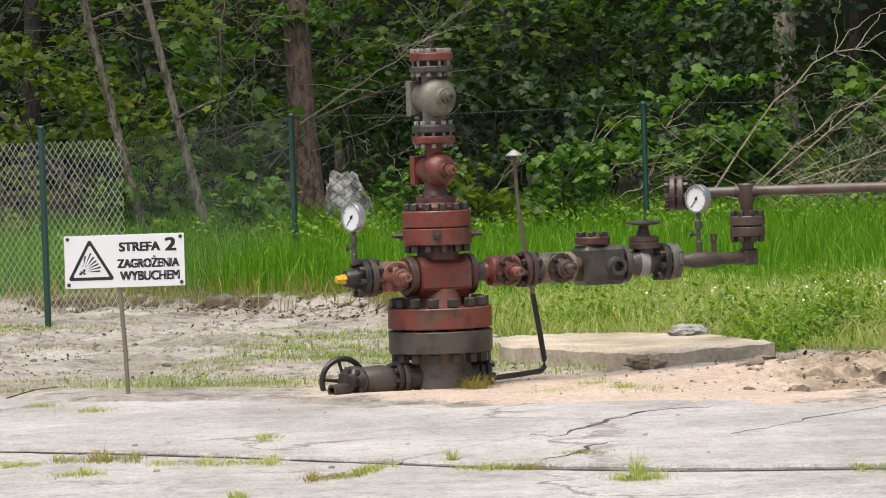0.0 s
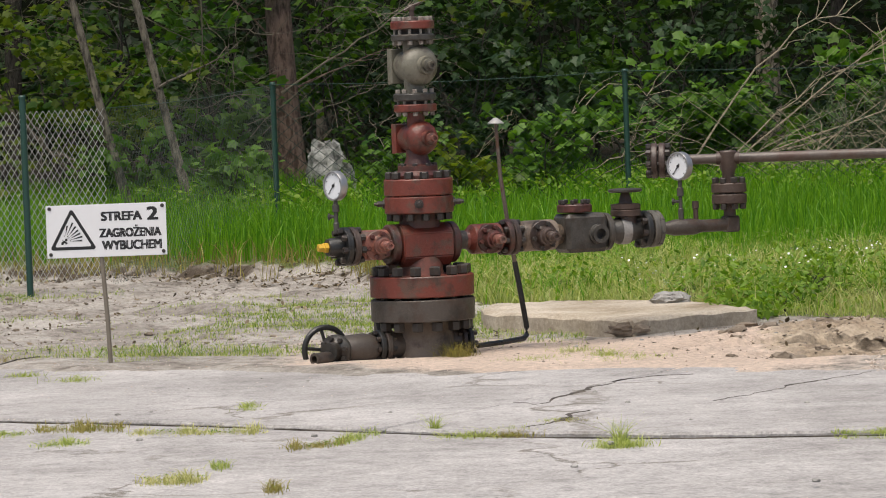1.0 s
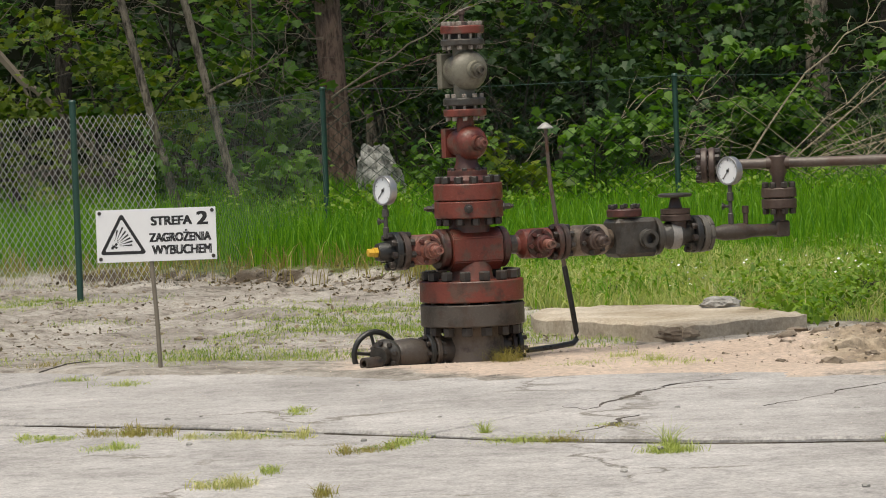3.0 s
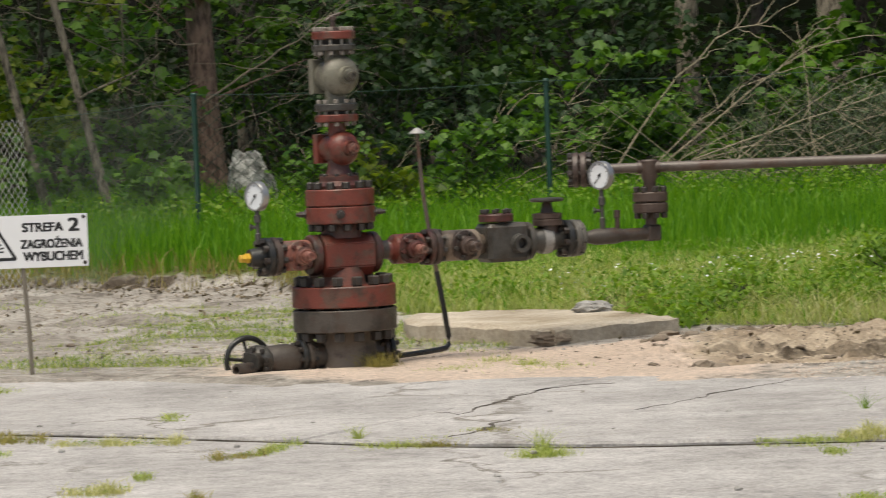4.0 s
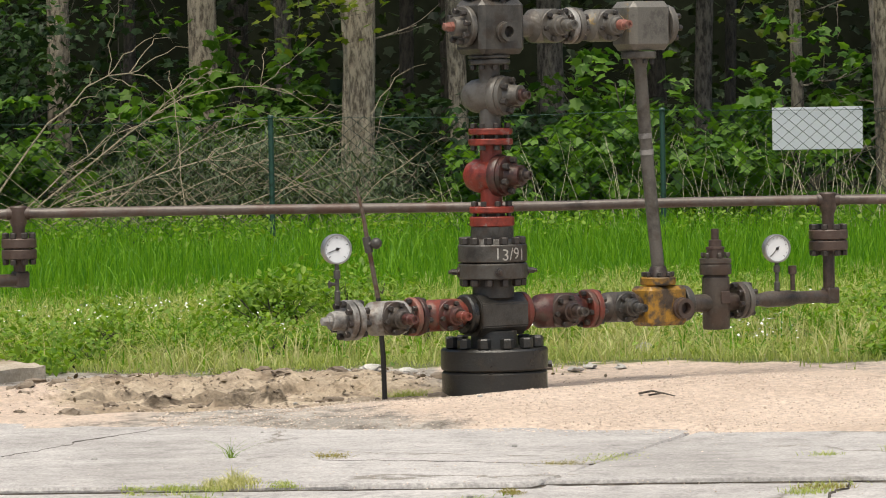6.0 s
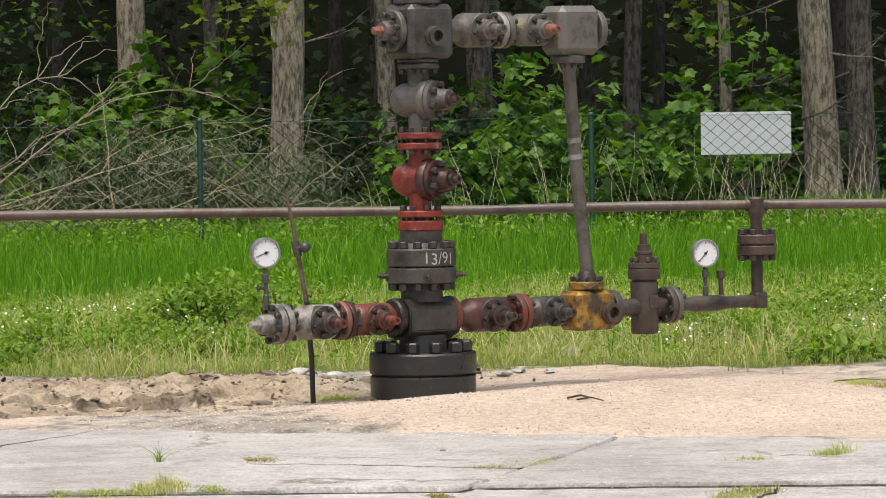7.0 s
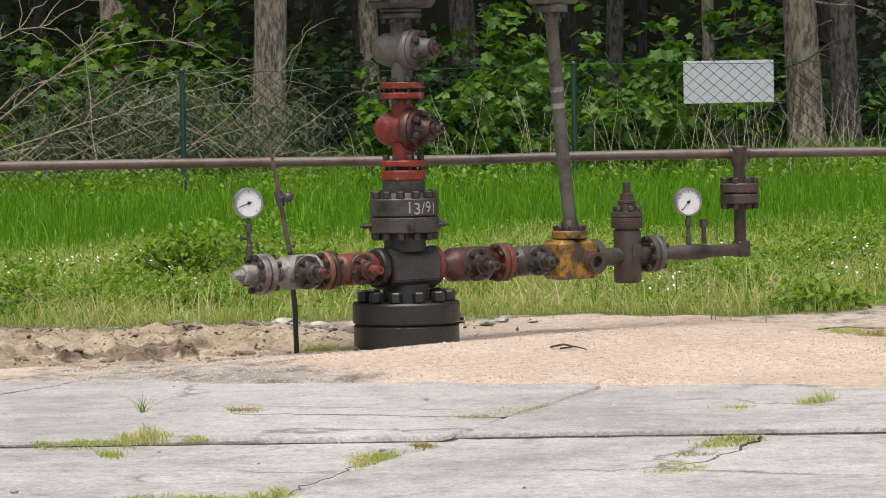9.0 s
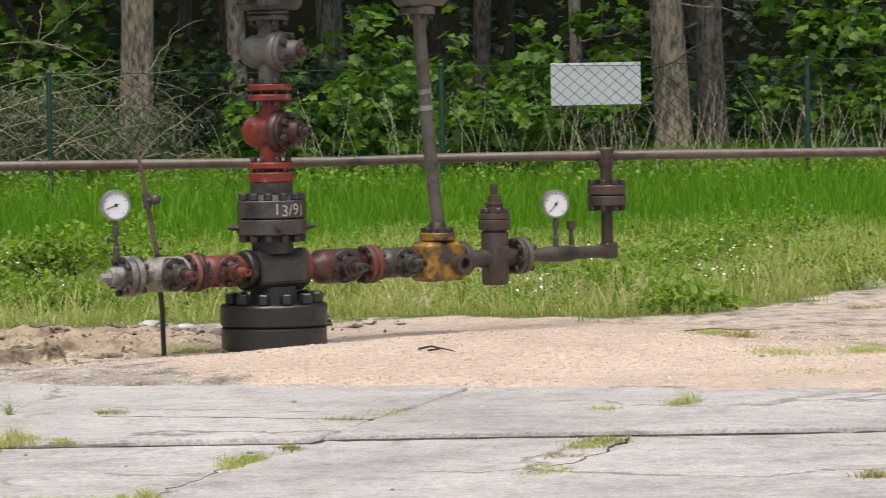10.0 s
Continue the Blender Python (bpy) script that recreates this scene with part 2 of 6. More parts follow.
HERB = leaf_material("herb_leaves", (0.08, 0.17, 0.015), (0.24, 0.36, 0.05), 0.45)
NEEDLE = leaf_material("dull_needles", (0.05, 0.075, 0.045), (0.135, 0.175, 0.10), 0.25)
GRAVEL = leaf_material("grit", (0.36, 0.285, 0.225), (0.68, 0.575, 0.49), 0.0)
LITTER = leaf_material("leaf_litter", (0.05, 0.036, 0.022), (0.24, 0.185, 0.12), 0.1)
PETAL = plain("white_petals", (0.8, 0.8, 0.78), 0.7)
DRY = plain("dry_twigs", (0.29, 0.245, 0.175), 0.9, 0, 0.3, 6)
STALK = plain("bleached_stalks", (0.50, 0.45, 0.33), 0.9, 0, 0.2, 6)
DRY_DARK = plain("dead_twigs", (0.18, 0.15, 0.115), 0.9, 0, 0.35, 6)


def bark(name, dark, light, scale=24.0):
    m, nt, nd, lk, bs = nodes_of(name)
    tc = nd.new("ShaderNodeTexCoord")
    mp = nd.new("ShaderNodeMapping")
    mp.inputs["Scale"].default_value = (1, 1, 0.3)
    lk.new(tc.outputs["Object"], mp.inputs[0])
    a = noise_node(nt, scale, 8, 0.7, vec=mp.outputs[0])
    v = noise_node(nt, 1.6, 6, 0.6)
    r = ramp_node(nt, a.outputs[0], [(0.40, dark), (0.56, light)])
    g = ramp_node(nt, v.outputs[0], [(0.3, (0.7,) * 3), (0.7, (1.2,) * 3)])
    c = mix_node(nt, 0.8, r.outputs[0], g.outputs[0], "MULTIPLY")
    lk.new(c, bs.inputs["Base Color"])
    bs.inputs["Roughness"].default_value = 0.95
    bump_to(nt, bs, a.outputs[0], 1.0, 0.06)
    return m


BARK_PINE = bark("pine_bark", (0.085, 0.052, 0.04), (0.25, 0.165, 0.13))
BARK_GREY = bark("grey_bark", (0.12, 0.098, 0.072), (0.46, 0.395, 0.30))
BARK_MID = bark("grey_brown_bark", (0.06, 0.05, 0.04), (0.25, 0.215, 0.17))
# for deep trunks the wood's shade is in this colour; also dark stems, sticks
BARK_DARK = bark("dark_and_shade_toned_bark", (0.035, 0.03, 0.025), (0.1, 0.088, 0.07))
# near black in colour, without sheen, standing for the shade among far trees
FOREST_GLOOM = rough_ground("painted_forest_gloom", (0.007, 0.009, 0.006), (0.020, 0.024, 0.015), 0.9, 3.0, 0.95, 0.2)
FOREST_GLOOM.node_tree.nodes["Principled BSDF"].inputs["Specular IOR Level"].default_value = 0.0

# ---------------------------------------------------------------- mesh helpers
rng = np.random.default_rng(7)


def finish(bm, sharp=0.6):
    bmesh.ops.recalc_face_normals(bm, faces=bm.faces)
    for f in bm.faces:
        f.smooth = True
    for e in bm.edges:
        if len(e.link_faces) == 2 and e.calc_face_angle(0) > sharp:
            e.smooth = False


def part(name, bm, material, parent, label=""):
    me = bpy.data.meshes.new(name)
    finish(bm)
    bm.to_mesh(me)
    bm.free()
    me.materials.append(material)
    ob = new(name, me)
    ob.parent = parent
    if label:
        ob["label"] = label
    return ob


def thing(name, bm, material, label, category, group="", kind=""):
    me = bpy.data.meshes.new(name)
    finish(bm)
    bm.to_mesh(me)
    bm.free()
    me.materials.append(material)
    return tagged(new(name, me), label, category, group, kind)


def shared(name, me, parent, m):
    ob = new(name, me)
    ob.parent = parent
    ob.matrix_basis = m
    return ob


def mesh_of(name, bm, material):
    me = bpy.data.meshes.new(name)
    finish(bm)
    bm.to_mesh(me)
    bm.free()
    me.materials.append(material)
    return me


def axis_m(p, d):
    return Matrix.Translation(p) @ Vector(d).to_track_quat("Z", "Y").to_matrix().to_4x4()


def lathe(bm, profile, m, seg=36):
    """Turns (radius, height) pairs round the local z of m."""
    rings = []
    for r, z in profile:
        if r < 1e-6:
            rings.append([bm.verts.new(m @ Vector((0, 0, z)))])
        else:
            rings.append([bm.verts.new(m @ Vector((r * math.cos(2 * math.pi * i / seg), r * math.sin(2 * math.pi * i / seg), z))) for i in range(seg)])
    for a, b in zip(rings, rings[1:]):
        for i in range(seg):
            j = (i + 1) % seg
            if len(a) == 1 and len(b) == 1:
                continue
            if len(a) == 1:
                bm.faces.new((a[0], b[j], b[i]))
            elif len(b) == 1:
                bm.faces.new((a[i], a[j], b[0]))
            else:
                bm.faces.new((a[i], a[j], b[j], b[i]))
    return bm


def disc_profile(r, t, bev=0.006, bore=0.0):
    return [(bore, 0), (r - bev, 0), (r, bev), (r, t - bev), (r - bev, t), (bore, t)]


def turned(profile, p, d, seg=36):
    return lathe(bmesh.new(), profile, axis_m(p, d), seg)


def sweep(bm, pts, radii, seg=8, close=True):
    pts = [Vector(p) for p in pts]
    if not hasattr(radii, "__len__"):
        radii = [radii] * len(pts)
    prev, up = None, Vector((0.13, 0.31, 0.94)).normalized()
    for k, p in enumerate(pts):
        d = (pts[min(k + 1, len(pts) - 1)] - pts[max(k - 1, 0)]).normalized()
        s = d.cross(up)
        if s.length < 0.1:
            s = d.cross(Vector((1, 0, 0)))
        s.normalize()
        t = s.cross(d)
        ring = [bm.verts.new(p + radii[k] * (math.cos(2 * math.pi * i / seg) * s + math.sin(2 * math.pi * i / seg) * t)) for i in range(seg)]
        if prev:
            for i in range(seg):
                j = (i + 1) % seg
                bm.faces.new((prev[i], prev[j], ring[j], ring[i]))
        elif close:
            bm.faces.new(ring)
        prev = ring
    if close:
        bm.faces.new(prev[::-1])
    return bm


def chamfered(bm, lo, hi, bev):
    """A block with its edges cut off."""
    m = Matrix.Translation((Vector(lo) + Vector(hi)) / 2) @ Matrix.Diagonal((*(Vector(hi) - Vector(lo)), 1))
    made = bmesh.ops.create_cube(bm, size=1, matrix=m)
    es = list({e for v in made["verts"] for e in v.link_edges})
    bmesh.ops.bevel(bm, geom=es, offset=bev, segments=1, affect="EDGES")
    return bm


def prism_u(bm, u0, u1, c, half, cut):
    """An eight-sided block along the arm."""
    ring = [(half, half - cut), (half - cut, half), (-half + cut, half), (-half, half - cut), (-half, -half + cut), (-half + cut, -half), (half - cut, -half), (half, -half + cut)]
    a, b = ([bm.verts.new((u, c[0] + y, c[1] + z)) for y, z in ring] for u in (u0, u1))
    for i in range(8):
        j = (i + 1) % 8
        bm.faces.new((a[i], a[j], b[j], b[i]))
    bm.faces.new(a)
    bm.faces.new(b)
    es = [e for e in bm.edges]
    bmesh.ops.bevel(bm, geom=es, offset=0.006, segments=2, affect="EDGES")
    return bm


BOLTS = {}


def bolt_mesh(size, length, both, material):
    """A stud with a hexagon nut at its end, or at both ends."""
    key = (round(size, 4), round(length, 4), both, material.name)
    if key not in BOLTS:
        bm = bmesh.new()
        h = size * 1.7
        ends = (0, length) if both else (length,)
        lathe(bm, [(0, -h * 0.45 if both else 0), (size * 0.62, -h * 0.45 if both else 0), (size * 0.62, length + h * 0.45), (0, length + h * 0.45)], Matrix(), 8)
        for k, e in enumerate(ends):
            z0, z1 = (e - h * 0.0, e + h) if (k == len(ends) - 1) else (e - h, e)
            if both and k == 0:
                z0, z1 = -h, 0
            lathe(bm, [(0, z0), (size * 0.9, z0), (size * 1.08, z0 + h * 0.12), (size * 1.08, z1 - h * 0.12), (size * 0.9, z1), (0, z1)], Matrix(), 6)
        BOLTS[key] = mesh_of("bolt", bm, material)
    return BOLTS[key]


def bolt_ring(parent, p, d, radius, n, size, length, material, both=True, turn=0.2):
    me = bolt_mesh(size, length, both, material)
    base = axis_m(p, d)
    for i in range(n):
        a = 2 * math.pi * i / n + turn
        ob = shared("bolt", me, parent, base @ pose(radius * math.cos(a), radius * math.sin(a), 0, 0, 0, math.degrees(a) * 1.7 + 13 * i))


def flange_pair(parent, p, d, r, t, gap, n, mat_a, mat_b, nut, size=0.014, turn=0.2, t2=None, inset=0.82):
    """Two bolted discs; p is the outer face of the first, d the way to the second."""
    t2 = t2 or t
    d = Vector(d).normalized()
    p = Vector(p)
    fa = part("flange", turned(disc_profile(r, t), p, d, 48), mat_a, parent)
    part("flange", turned(disc_profile(r, t2), p + d * (t + gap), d, 48), mat_b, parent)
    part("gasket", turned([(0, 0), (r * 0.6, 0), (r * 0.6, gap), (0, gap)], p + d * t, d, 24), NUT_DARK, parent)
    bolt_ring(fa, p, d, r * inset, n, size * 1.15, t + gap + t2, nut, True, turn)


def gate_valve(parent, p, stem, r, half, body, bonnet, nut, tip, along=(1, 0, 0), reach=0.98, turn=0.2):
    """A gate valve on the arm: round body, bolted bonnet, stem packing and stem."""
    p, stem = Vector(p), Vector(stem).normalized()
    al = Vector(along)
    part("valve_body", turned([(0, -half), (r * 0.62, -half), (r * 0.66, -half * 0.86), (r * 0.97, -half * 0.66), (r, -half * 0.5), (r, half * 0.5), (r * 0.97, half * 0.66), (r * 0.66, half * 0.86), (r * 0.62, half), (0, half)], p, al), body, parent)
    b = part("bonnet", turned([(0, 0.02), (r * 0.96, 0.02), (r * 0.98, 0.03), (r * 0.98, r * 0.98), (r * 0.95, r * 1.02), (r * 0.66, r * 1.06), (r * 0.57, r * 1.2), (r * 0.54, r * 1.5 * reach), (r * 0.6, r * 1.52 * reach), (r * 0.6, r * 1.72 * reach), (r * 0.5, r * 1.76 * reach), (r * 0.44, r * 2.02 * reach), (0, r * 2.02 * reach)], p, stem), bonnet, parent)
    bolt_ring(b, p + stem * r * 1.0, stem, r * 0.8, 6, r * 0.15, r * 0.08, nut, False, turn)
    st = part("stem", turned([(0, 0), (r * 0.33, 0), (r * 0.33, r * 0.5), (r * 0.26, r * 0.55), (r * 0.26, r * 0.95), (r * 0.14, r * 0.95), (r * 0.12, r * 0.86), (0, r * 0.86)], p + stem * r * 2.0 * reach, stem, 20), tip, parent)


def tower_valve(parent, z, stem, r, back, body, bonnet, nut, tip, square=False, lift=0.16):
    """A master valve in the upright run."""
    stem = Vector(stem).normalized()
    p = Vector((0, 0, z))
    bm = turned([(0.0, -lift), (r * 0.55, -lift), (r * 0.55, -r * 0.7), (r * 0.55, r * 0.7), (r * 0.55, lift), (0, lift)], p, (0, 0, 1), 28)
    if square:
        # a square blind plate at the back and a short domed bonnet
        lathe(bm, [(0, -back), (r * 1.22, -back), (r * 1.3, -back + 0.008), (r * 1.3, -back + 0.04), (r * 1.22, -back + 0.048), (0, -back + 0.048)], axis_m(p, stem) @ pose(0, 0, 0, 0, 0, 45), 4)
        lathe(bm, [(0, -back + 0.04), (r * 0.8, -back + 0.04), (r * 0.85, -0.03), (r * 0.92, 0.05), (0, 0.05)], axis_m(p, stem), 28)
        prof = [(0, 0.035), (r * 1.0, 0.035), (r * 1.06, 0.042), (r * 1.06, 0.066), (r * 1.0, 0.08), (r * 0.86, 0.1), (r * 0.62, 0.116), (r * 0.5, 0.12), (r * 0.46, 0.15), (0, 0.15)]
        reach = 0.15
    else:
        lathe(bm, [(0, -back), (r * 0.35, -back + 0.006), (r * 0.65, -back + 0.03), (r * 0.84, -back + 0.07), (r * 0.9, -back + 0.11), (r * 0.86, 0.02), (r * 0.86, 0.05), (0, 0.05)], axis_m(p, stem), 32)
        prof = [(0, 0.035), (r * 1.0, 0.035), (r * 1.06, 0.045), (r * 1.06, 0.075), (r * 1.0, 0.085), (r * 0.9, 0.088), (r * 0.98, 0.09), (r * 0.98, 0.115), (r * 0.62, 0.12), (r * 0.55, 0.135), (r * 0.52, 0.2), (0, 0.2)]
        reach = 0.2
    part("valve_body", bm, body, parent)
    b = part("bonnet", turned(prof, p, stem, 40), bonnet, parent)
    if not square:
        bolt_ring(b, p + stem * 0.115, stem, r * 0.78, 6, r * 0.16, 0.008, nut, False, 0.4)
    part("stem", turned([(0, 0), (r * 0.34, 0), (r * 0.34, 0.02), (r * 0.22, 0.024), (r * 0.22, 0.05), (r * 0.12, 0.05), (r * 0.12, 0.042), (0, 0.042)], p + stem * reach, stem, 20), tip, parent)


def gauge(name, x, y, z_mid, z_foot, face, needle, foot_mat=GREY_DARK, tap=True):
    """A round pressure gauge on a stem with a small needle valve; face: degrees its dial turns from facing -y."""
    base = tagged(new(name), "round pressure gauge with white dial and steel case on a stem", "gauge", "pressure gauges")
    base.matrix_basis = pose(x, y, z_foot, 0, 0, face)
    h = z_mid - z_foot
    r = 0.081
    case = part("case", turned([(0, -0.03), (r * 0.9, -0.03), (r, -0.023), (r, 0.016), (r * 0.97, 0.02), (r * 0.88, 0.02), (r * 0.88, 0.008), (0, 0.008)], (0, 0, h), (0, -1, 0), 48), CHROME, base)
    part("dial", turned([(0, 0), (r * 0.875, 0), (r * 0.875, 0.003), (0, 0.003)], (0, -0.008, h), (0, -1, 0), 40), DIAL, base, "white dial with fine black marks")
    bm = bmesh.new()
    for i in range(13):
        a = math.radians(-45 + 270 * i / 12)
        big = i % 3 == 0
        m = Matrix.Translation((0, -0.0115, h)) @ Matrix.Rotation(a, 4, "Y") @ Matrix.Translation((r * (-0.74 if big else -0.77), 0, 0)) @ Matrix.Diagonal((0.012 if big else 0.006, 0.001, 0.003 if big else 0.0016, 1))
        bmesh.ops.create_cube(bm, size=1, matrix=m)
    part("scale_marks", bm, BLACK_PRINT, base)
    bm = bmesh.new()
    m = Matrix.Translation((0, -0.014, h)) @ Matrix.Rotation(math.radians(needle), 4, "Y") @ Matrix.Translation((-r * 0.25, 0, 0)) @ Matrix.Diagonal((r * 0.95, 0.0016, 0.004, 1))
    bmesh.ops.create_cube(bm, size=1, matrix=m)
    lathe(bm, [(0, 0), (0.009, 0), (0.009, 0.004), (0, 0.004)], axis_m((0, -0.012, h), (0, -1, 0)), 12)
    part("needle", bm, BLACK_PRINT, base)
    part("stem", turned([(0, 0), (0.016, 0), (0.016, h * 0.22), (0.011, h * 0.24), (0.011, h * 0.45), (0.019, h * 0.46), (0.019, h * 0.6), (0.012, h * 0.62), (0.012, h - r * 0.9), (0, h - r * 0.9)], (0, 0, 0), (0, 0, 1), 14), foot_mat, base)
    if tap:
        bm = turned([(0, 0), (0.009, 0), (0.009, 0.035), (0.014, 0.037), (0.014, 0.05), (0, 0.05)], (0, 0, h * 0.36), (-1, -0.2, 0), 10)
        sweep(bm, [(-0.048, -0.01, h * 0.36 - 0.02), (-0.048, -0.01, h * 0.36 + 0.02)], 0.005, 6)
        part("needle_valve", bm, foot_mat, base)
    return base

# ---------------------------------------------------------------- wellheads
ARM = 25.0
W1, W2 = (-0.03, 23.262), (4.187, 22.6)
CA, SA = math.cos(radians(ARM)), math.sin(radians(ARM))
SIDE = Vector((0, -1, 0))
SKEW1 = Vector((math.sin(radians(6)), -math.cos(radians(6)), 0))
SKEW2 = Vector((math.sin(radians(22)), -math.cos(radians(22)), 0))


def on_arm(w, u, v=0.0):
    return w[0] + u * CA - v * SA, w[1] + u * SA + v * CA


def lock_screws(parent, z, r, n, mat):
    for i in range(n):
        a = 2 * math.pi * i / n + radians(-ARM)
        d = Vector((math.cos(a), math.sin(a), 0))
        part("lock_screw", turned([(0, 0), (0.026, 0), (0.026, 0.018), (0.016, 0.02), (0.016, 0.05), (0.01, 0.052), (0.01, 0.066), (0, 0.066)], d * (r - 0.01) + Vector((0, 0, z)), d, 8), mat, parent)


def end_plug(parent, u0, z, way, mat_hub, mat_plug, reach=0.07):
    part("hub", turned([(0, 0), (0.056, 0), (0.052, reach * 0.7), (0.046, reach), (0, reach)], (u0, 0, z), (way, 0, 0), 24), mat_hub, parent)
    part("plug", turned([(0, 0), (0.03, 0), (0.03, 0.02), (0.024, 0.022), (0.024, 0.05), (0.018, 0.055), (0, 0.055)], (u0 + way * reach, 0, z), (way, 0, 0), 6), mat_plug, parent)


def port(parent, u, z, v0, r, mat, length=0.05):
    """A round socket on the face of a block."""
    part("socket", turned([(0, 0), (r * 1.1, 0), (r * 1.1, length * 0.4), (r, length * 0.45), (r, length), (r * 0.6, length), (r * 0.55, 0.01), (0, 0.01)], (u, v0, z), (0, -1, 0), 28), mat, parent)


def neck(parent, u0, u1, z, r, mat):
    part("spool", turned([(0, 0), (r, 0), (r, u1 - u0), (0, u1 - u0)], (u0, 0, z), (1, 0, 0), 24), mat, parent)


def choke_end(parent, u0, u1, z, mat):
    """The reducer and elbow at the end of the arm."""
    n = u1 - u0
    part("reducer", turned([(0, 0), (0.026, 0), (0.03, n * 0.06), (0.046, n * 0.2), (0.046, n * 0.48), (0.036, n * 0.58), (0.036, n), (0, n)], (u0, 0, z), (1, 0, 0), 24), mat, parent)
    bm = chamfered(bmesh.new(), (u1 - 0.045, -0.04, z - 0.042), (u1 + 0.042, 0.04, z + 0.05), 0.01)
    part("elbow", bm, mat, parent)


def first_well():
    w = tagged(new("wellhead"), "tall rusty red wellhead with two valve arms and bolted flanges", "wellhead", "wellheads")
    w.matrix_basis = pose(W1[0], W1[1], 0, 0, 0, ARM)
    # casing head with its outlets
    part("casing_head", turned([(0, -0.1), (0.16, -0.1), (0.165, 0.12), (0.15, 0.15), (0.15, 0.21), (0, 0.21)], (0, 0, 0), (0, 0, 1), 44), DUSTY, w, "dusty brown casing head")
    za = 0.075
    neck(w, -0.24, 0.22, za, 0.075, BROWN_GREY)
    flange_pair(w, (0.2, 0, za), (1, 0, 0), 0.09, 0.03, 0.008, 8, BROWN, BLACK, NUT_DARK, 0.012)
    flange_pair(w, (-0.29, 0, za), (1, 0, 0), 0.088, 0.03, 0.008, 8, BLACK, BROWN_GREY, NUT_DARK, 0.012)
    part("side_valve", turned([(0, 0), (0.06, 0), (0.072, 0.02), (0.08, 0.05), (0.086, 0.15), (0.075, 0.2), (0.06, 0.23), (0, 0.24)], (-0.52, 0, za - 0.01), (1, 0, 0), 28), BROWN_GREY, w, "dusty dark side valve")
    b = part("side_bonnet", turned([(0, 0), (0.086, 0), (0.09, 0.01), (0.09, 0.035), (0.07, 0.04), (0.052, 0.06), (0.05, 0.12), (0, 0.12)], (-0.52, 0.0, za - 0.01), (-0.75, -0.65, 0), 28), GREY_DARK, w)
    bolt_ring(b, Vector((-0.545, -0.022, za - 0.01)), (-0.75, -0.65, 0), 0.072, 8, 0.013, 0.012, NUT_DARK, False)
    part("side_nipple", turned([(0, 0), (0.034, 0), (0.034, 0.12), (0.02, 0.12), (0.02, 0.05), (0, 0.05)], (-0.6, -0.07, 0.035), (-0.9, -0.35, 0.0), 20), BROWN_GREY, w)
    wheel_c = Vector((-0.52, 0.17, 0.06))
    rim = bmesh.new()
    pts = [wheel_c + Vector((0.125 * math.cos(a), 0.0, 0.125 * math.sin(a))) for a in np.linspace(0, 2 * math.pi, 41)]
    sweep(rim, pts, 0.016, 10)
    wh = part("handwheel", rim, BLACK, w, "black iron handwheel")
    for k in range(5):
        a = k * 2 * math.pi / 5 + 0.5
        sp = bmesh.new()
        sweep(sp, [wheel_c, wheel_c + Vector((0.06 * math.cos(a), -0.01, 0.06 * math.sin(a))), wheel_c + Vector((0.122 * math.cos(a), 0, 0.122 * math.sin(a)))], [0.014, 0.01, 0.011], 6)
        part("spoke", sp, BLACK, wh)
    part("wheel_shaft", turned([(0, 0), (0.024, 0), (0.02, 0.19), (0, 0.19)], wheel_c, (0, -1, 0), 16), BLACK, w)
    # the broad bolted pair
    flange_pair(w, (0, 0, 0.202), (0, 0, 1), 0.286, 0.121, 0.012, 14, BROWN_GREY, RED, NUT_DARK, 0.027, 0.1, 0.116, 0.84)
    part("spool", turned([(0, 0), (0.125, 0), (0.118, 0.03), (0.115, 0.1), (0, 0.1)], (0, 0, 0.449), (0, 0, 1), 40), PINK, w)
    # the cross
    part("cross", prism_u(bmesh.new(), -0.15, 0.15, (0, 0.617), 0.115, 0.05), RED, w, "eight-sided red steel cross")
    for s in (-1, 1):
        part("collar", turned(disc_profile(0.113, 0.05, 0.01), (s * 0.155 - (0.05 if s < 0 else 0), 0, 0.622), (1, 0, 0), 40), RED_DARK, w)
    part("spool", turned([(0, 0), (0.115, 0), (0.11, 0.08), (0, 0.08)], (0, 0, 0.71), (0, 0, 1), 40), RED_DARK, w)
    flange_pair(w, (0, 0, 0.79), (0, 0, 1), 0.19, 0.094, 0.004, 12, RED, RED, NUT_DARK, 0.02, 0.3, 0.092, 0.85)
    lock_screws(w, 0.845, 0.19, 4, NUT_DARK)
    ad = part("adapter", turned([(0, 0), (0.14, 0), (0.14, 0.02), (0.11, 0.045), (0.11, 0.07), (0.075, 0.08), (0.06, 0.12), (0.06, 0.16), (0, 0.16)], (0, 0, 0.978), (0, 0, 1), 36), RED_DARK, w)
    bolt_ring(ad, (0, 0, 1.01), (0, 0, 1), 0.095, 8, 0.014, 0.03, NUT_DARK, False)
    tower_valve(w, 1.2, SKEW1, 0.088, 0.14, RED, RED, NUT_DARK, PINK, True, 0.14)
    flange_pair(w, (0, 0, 1.345), (0, 0, 1), 0.118, 0.042, 0.018, 10, RED, GREY_DARK, NUT_PALE, 0.0115, 0.5, 0.042)
    tower_valve(w, 1.598, SKEW1, 0.104, 0.13, GREY_OLIVE, GREY_OLIVE, NUT_DARK, GREY_OLIVE, True, 0.15)
    flange_pair(w, (0, 0, 1.735), (0, 0, 1), 0.12, 0.035, 0.028, 10, GREY_DARK, RED, NUT_PALE, 0.012, 0.35, 0.045)
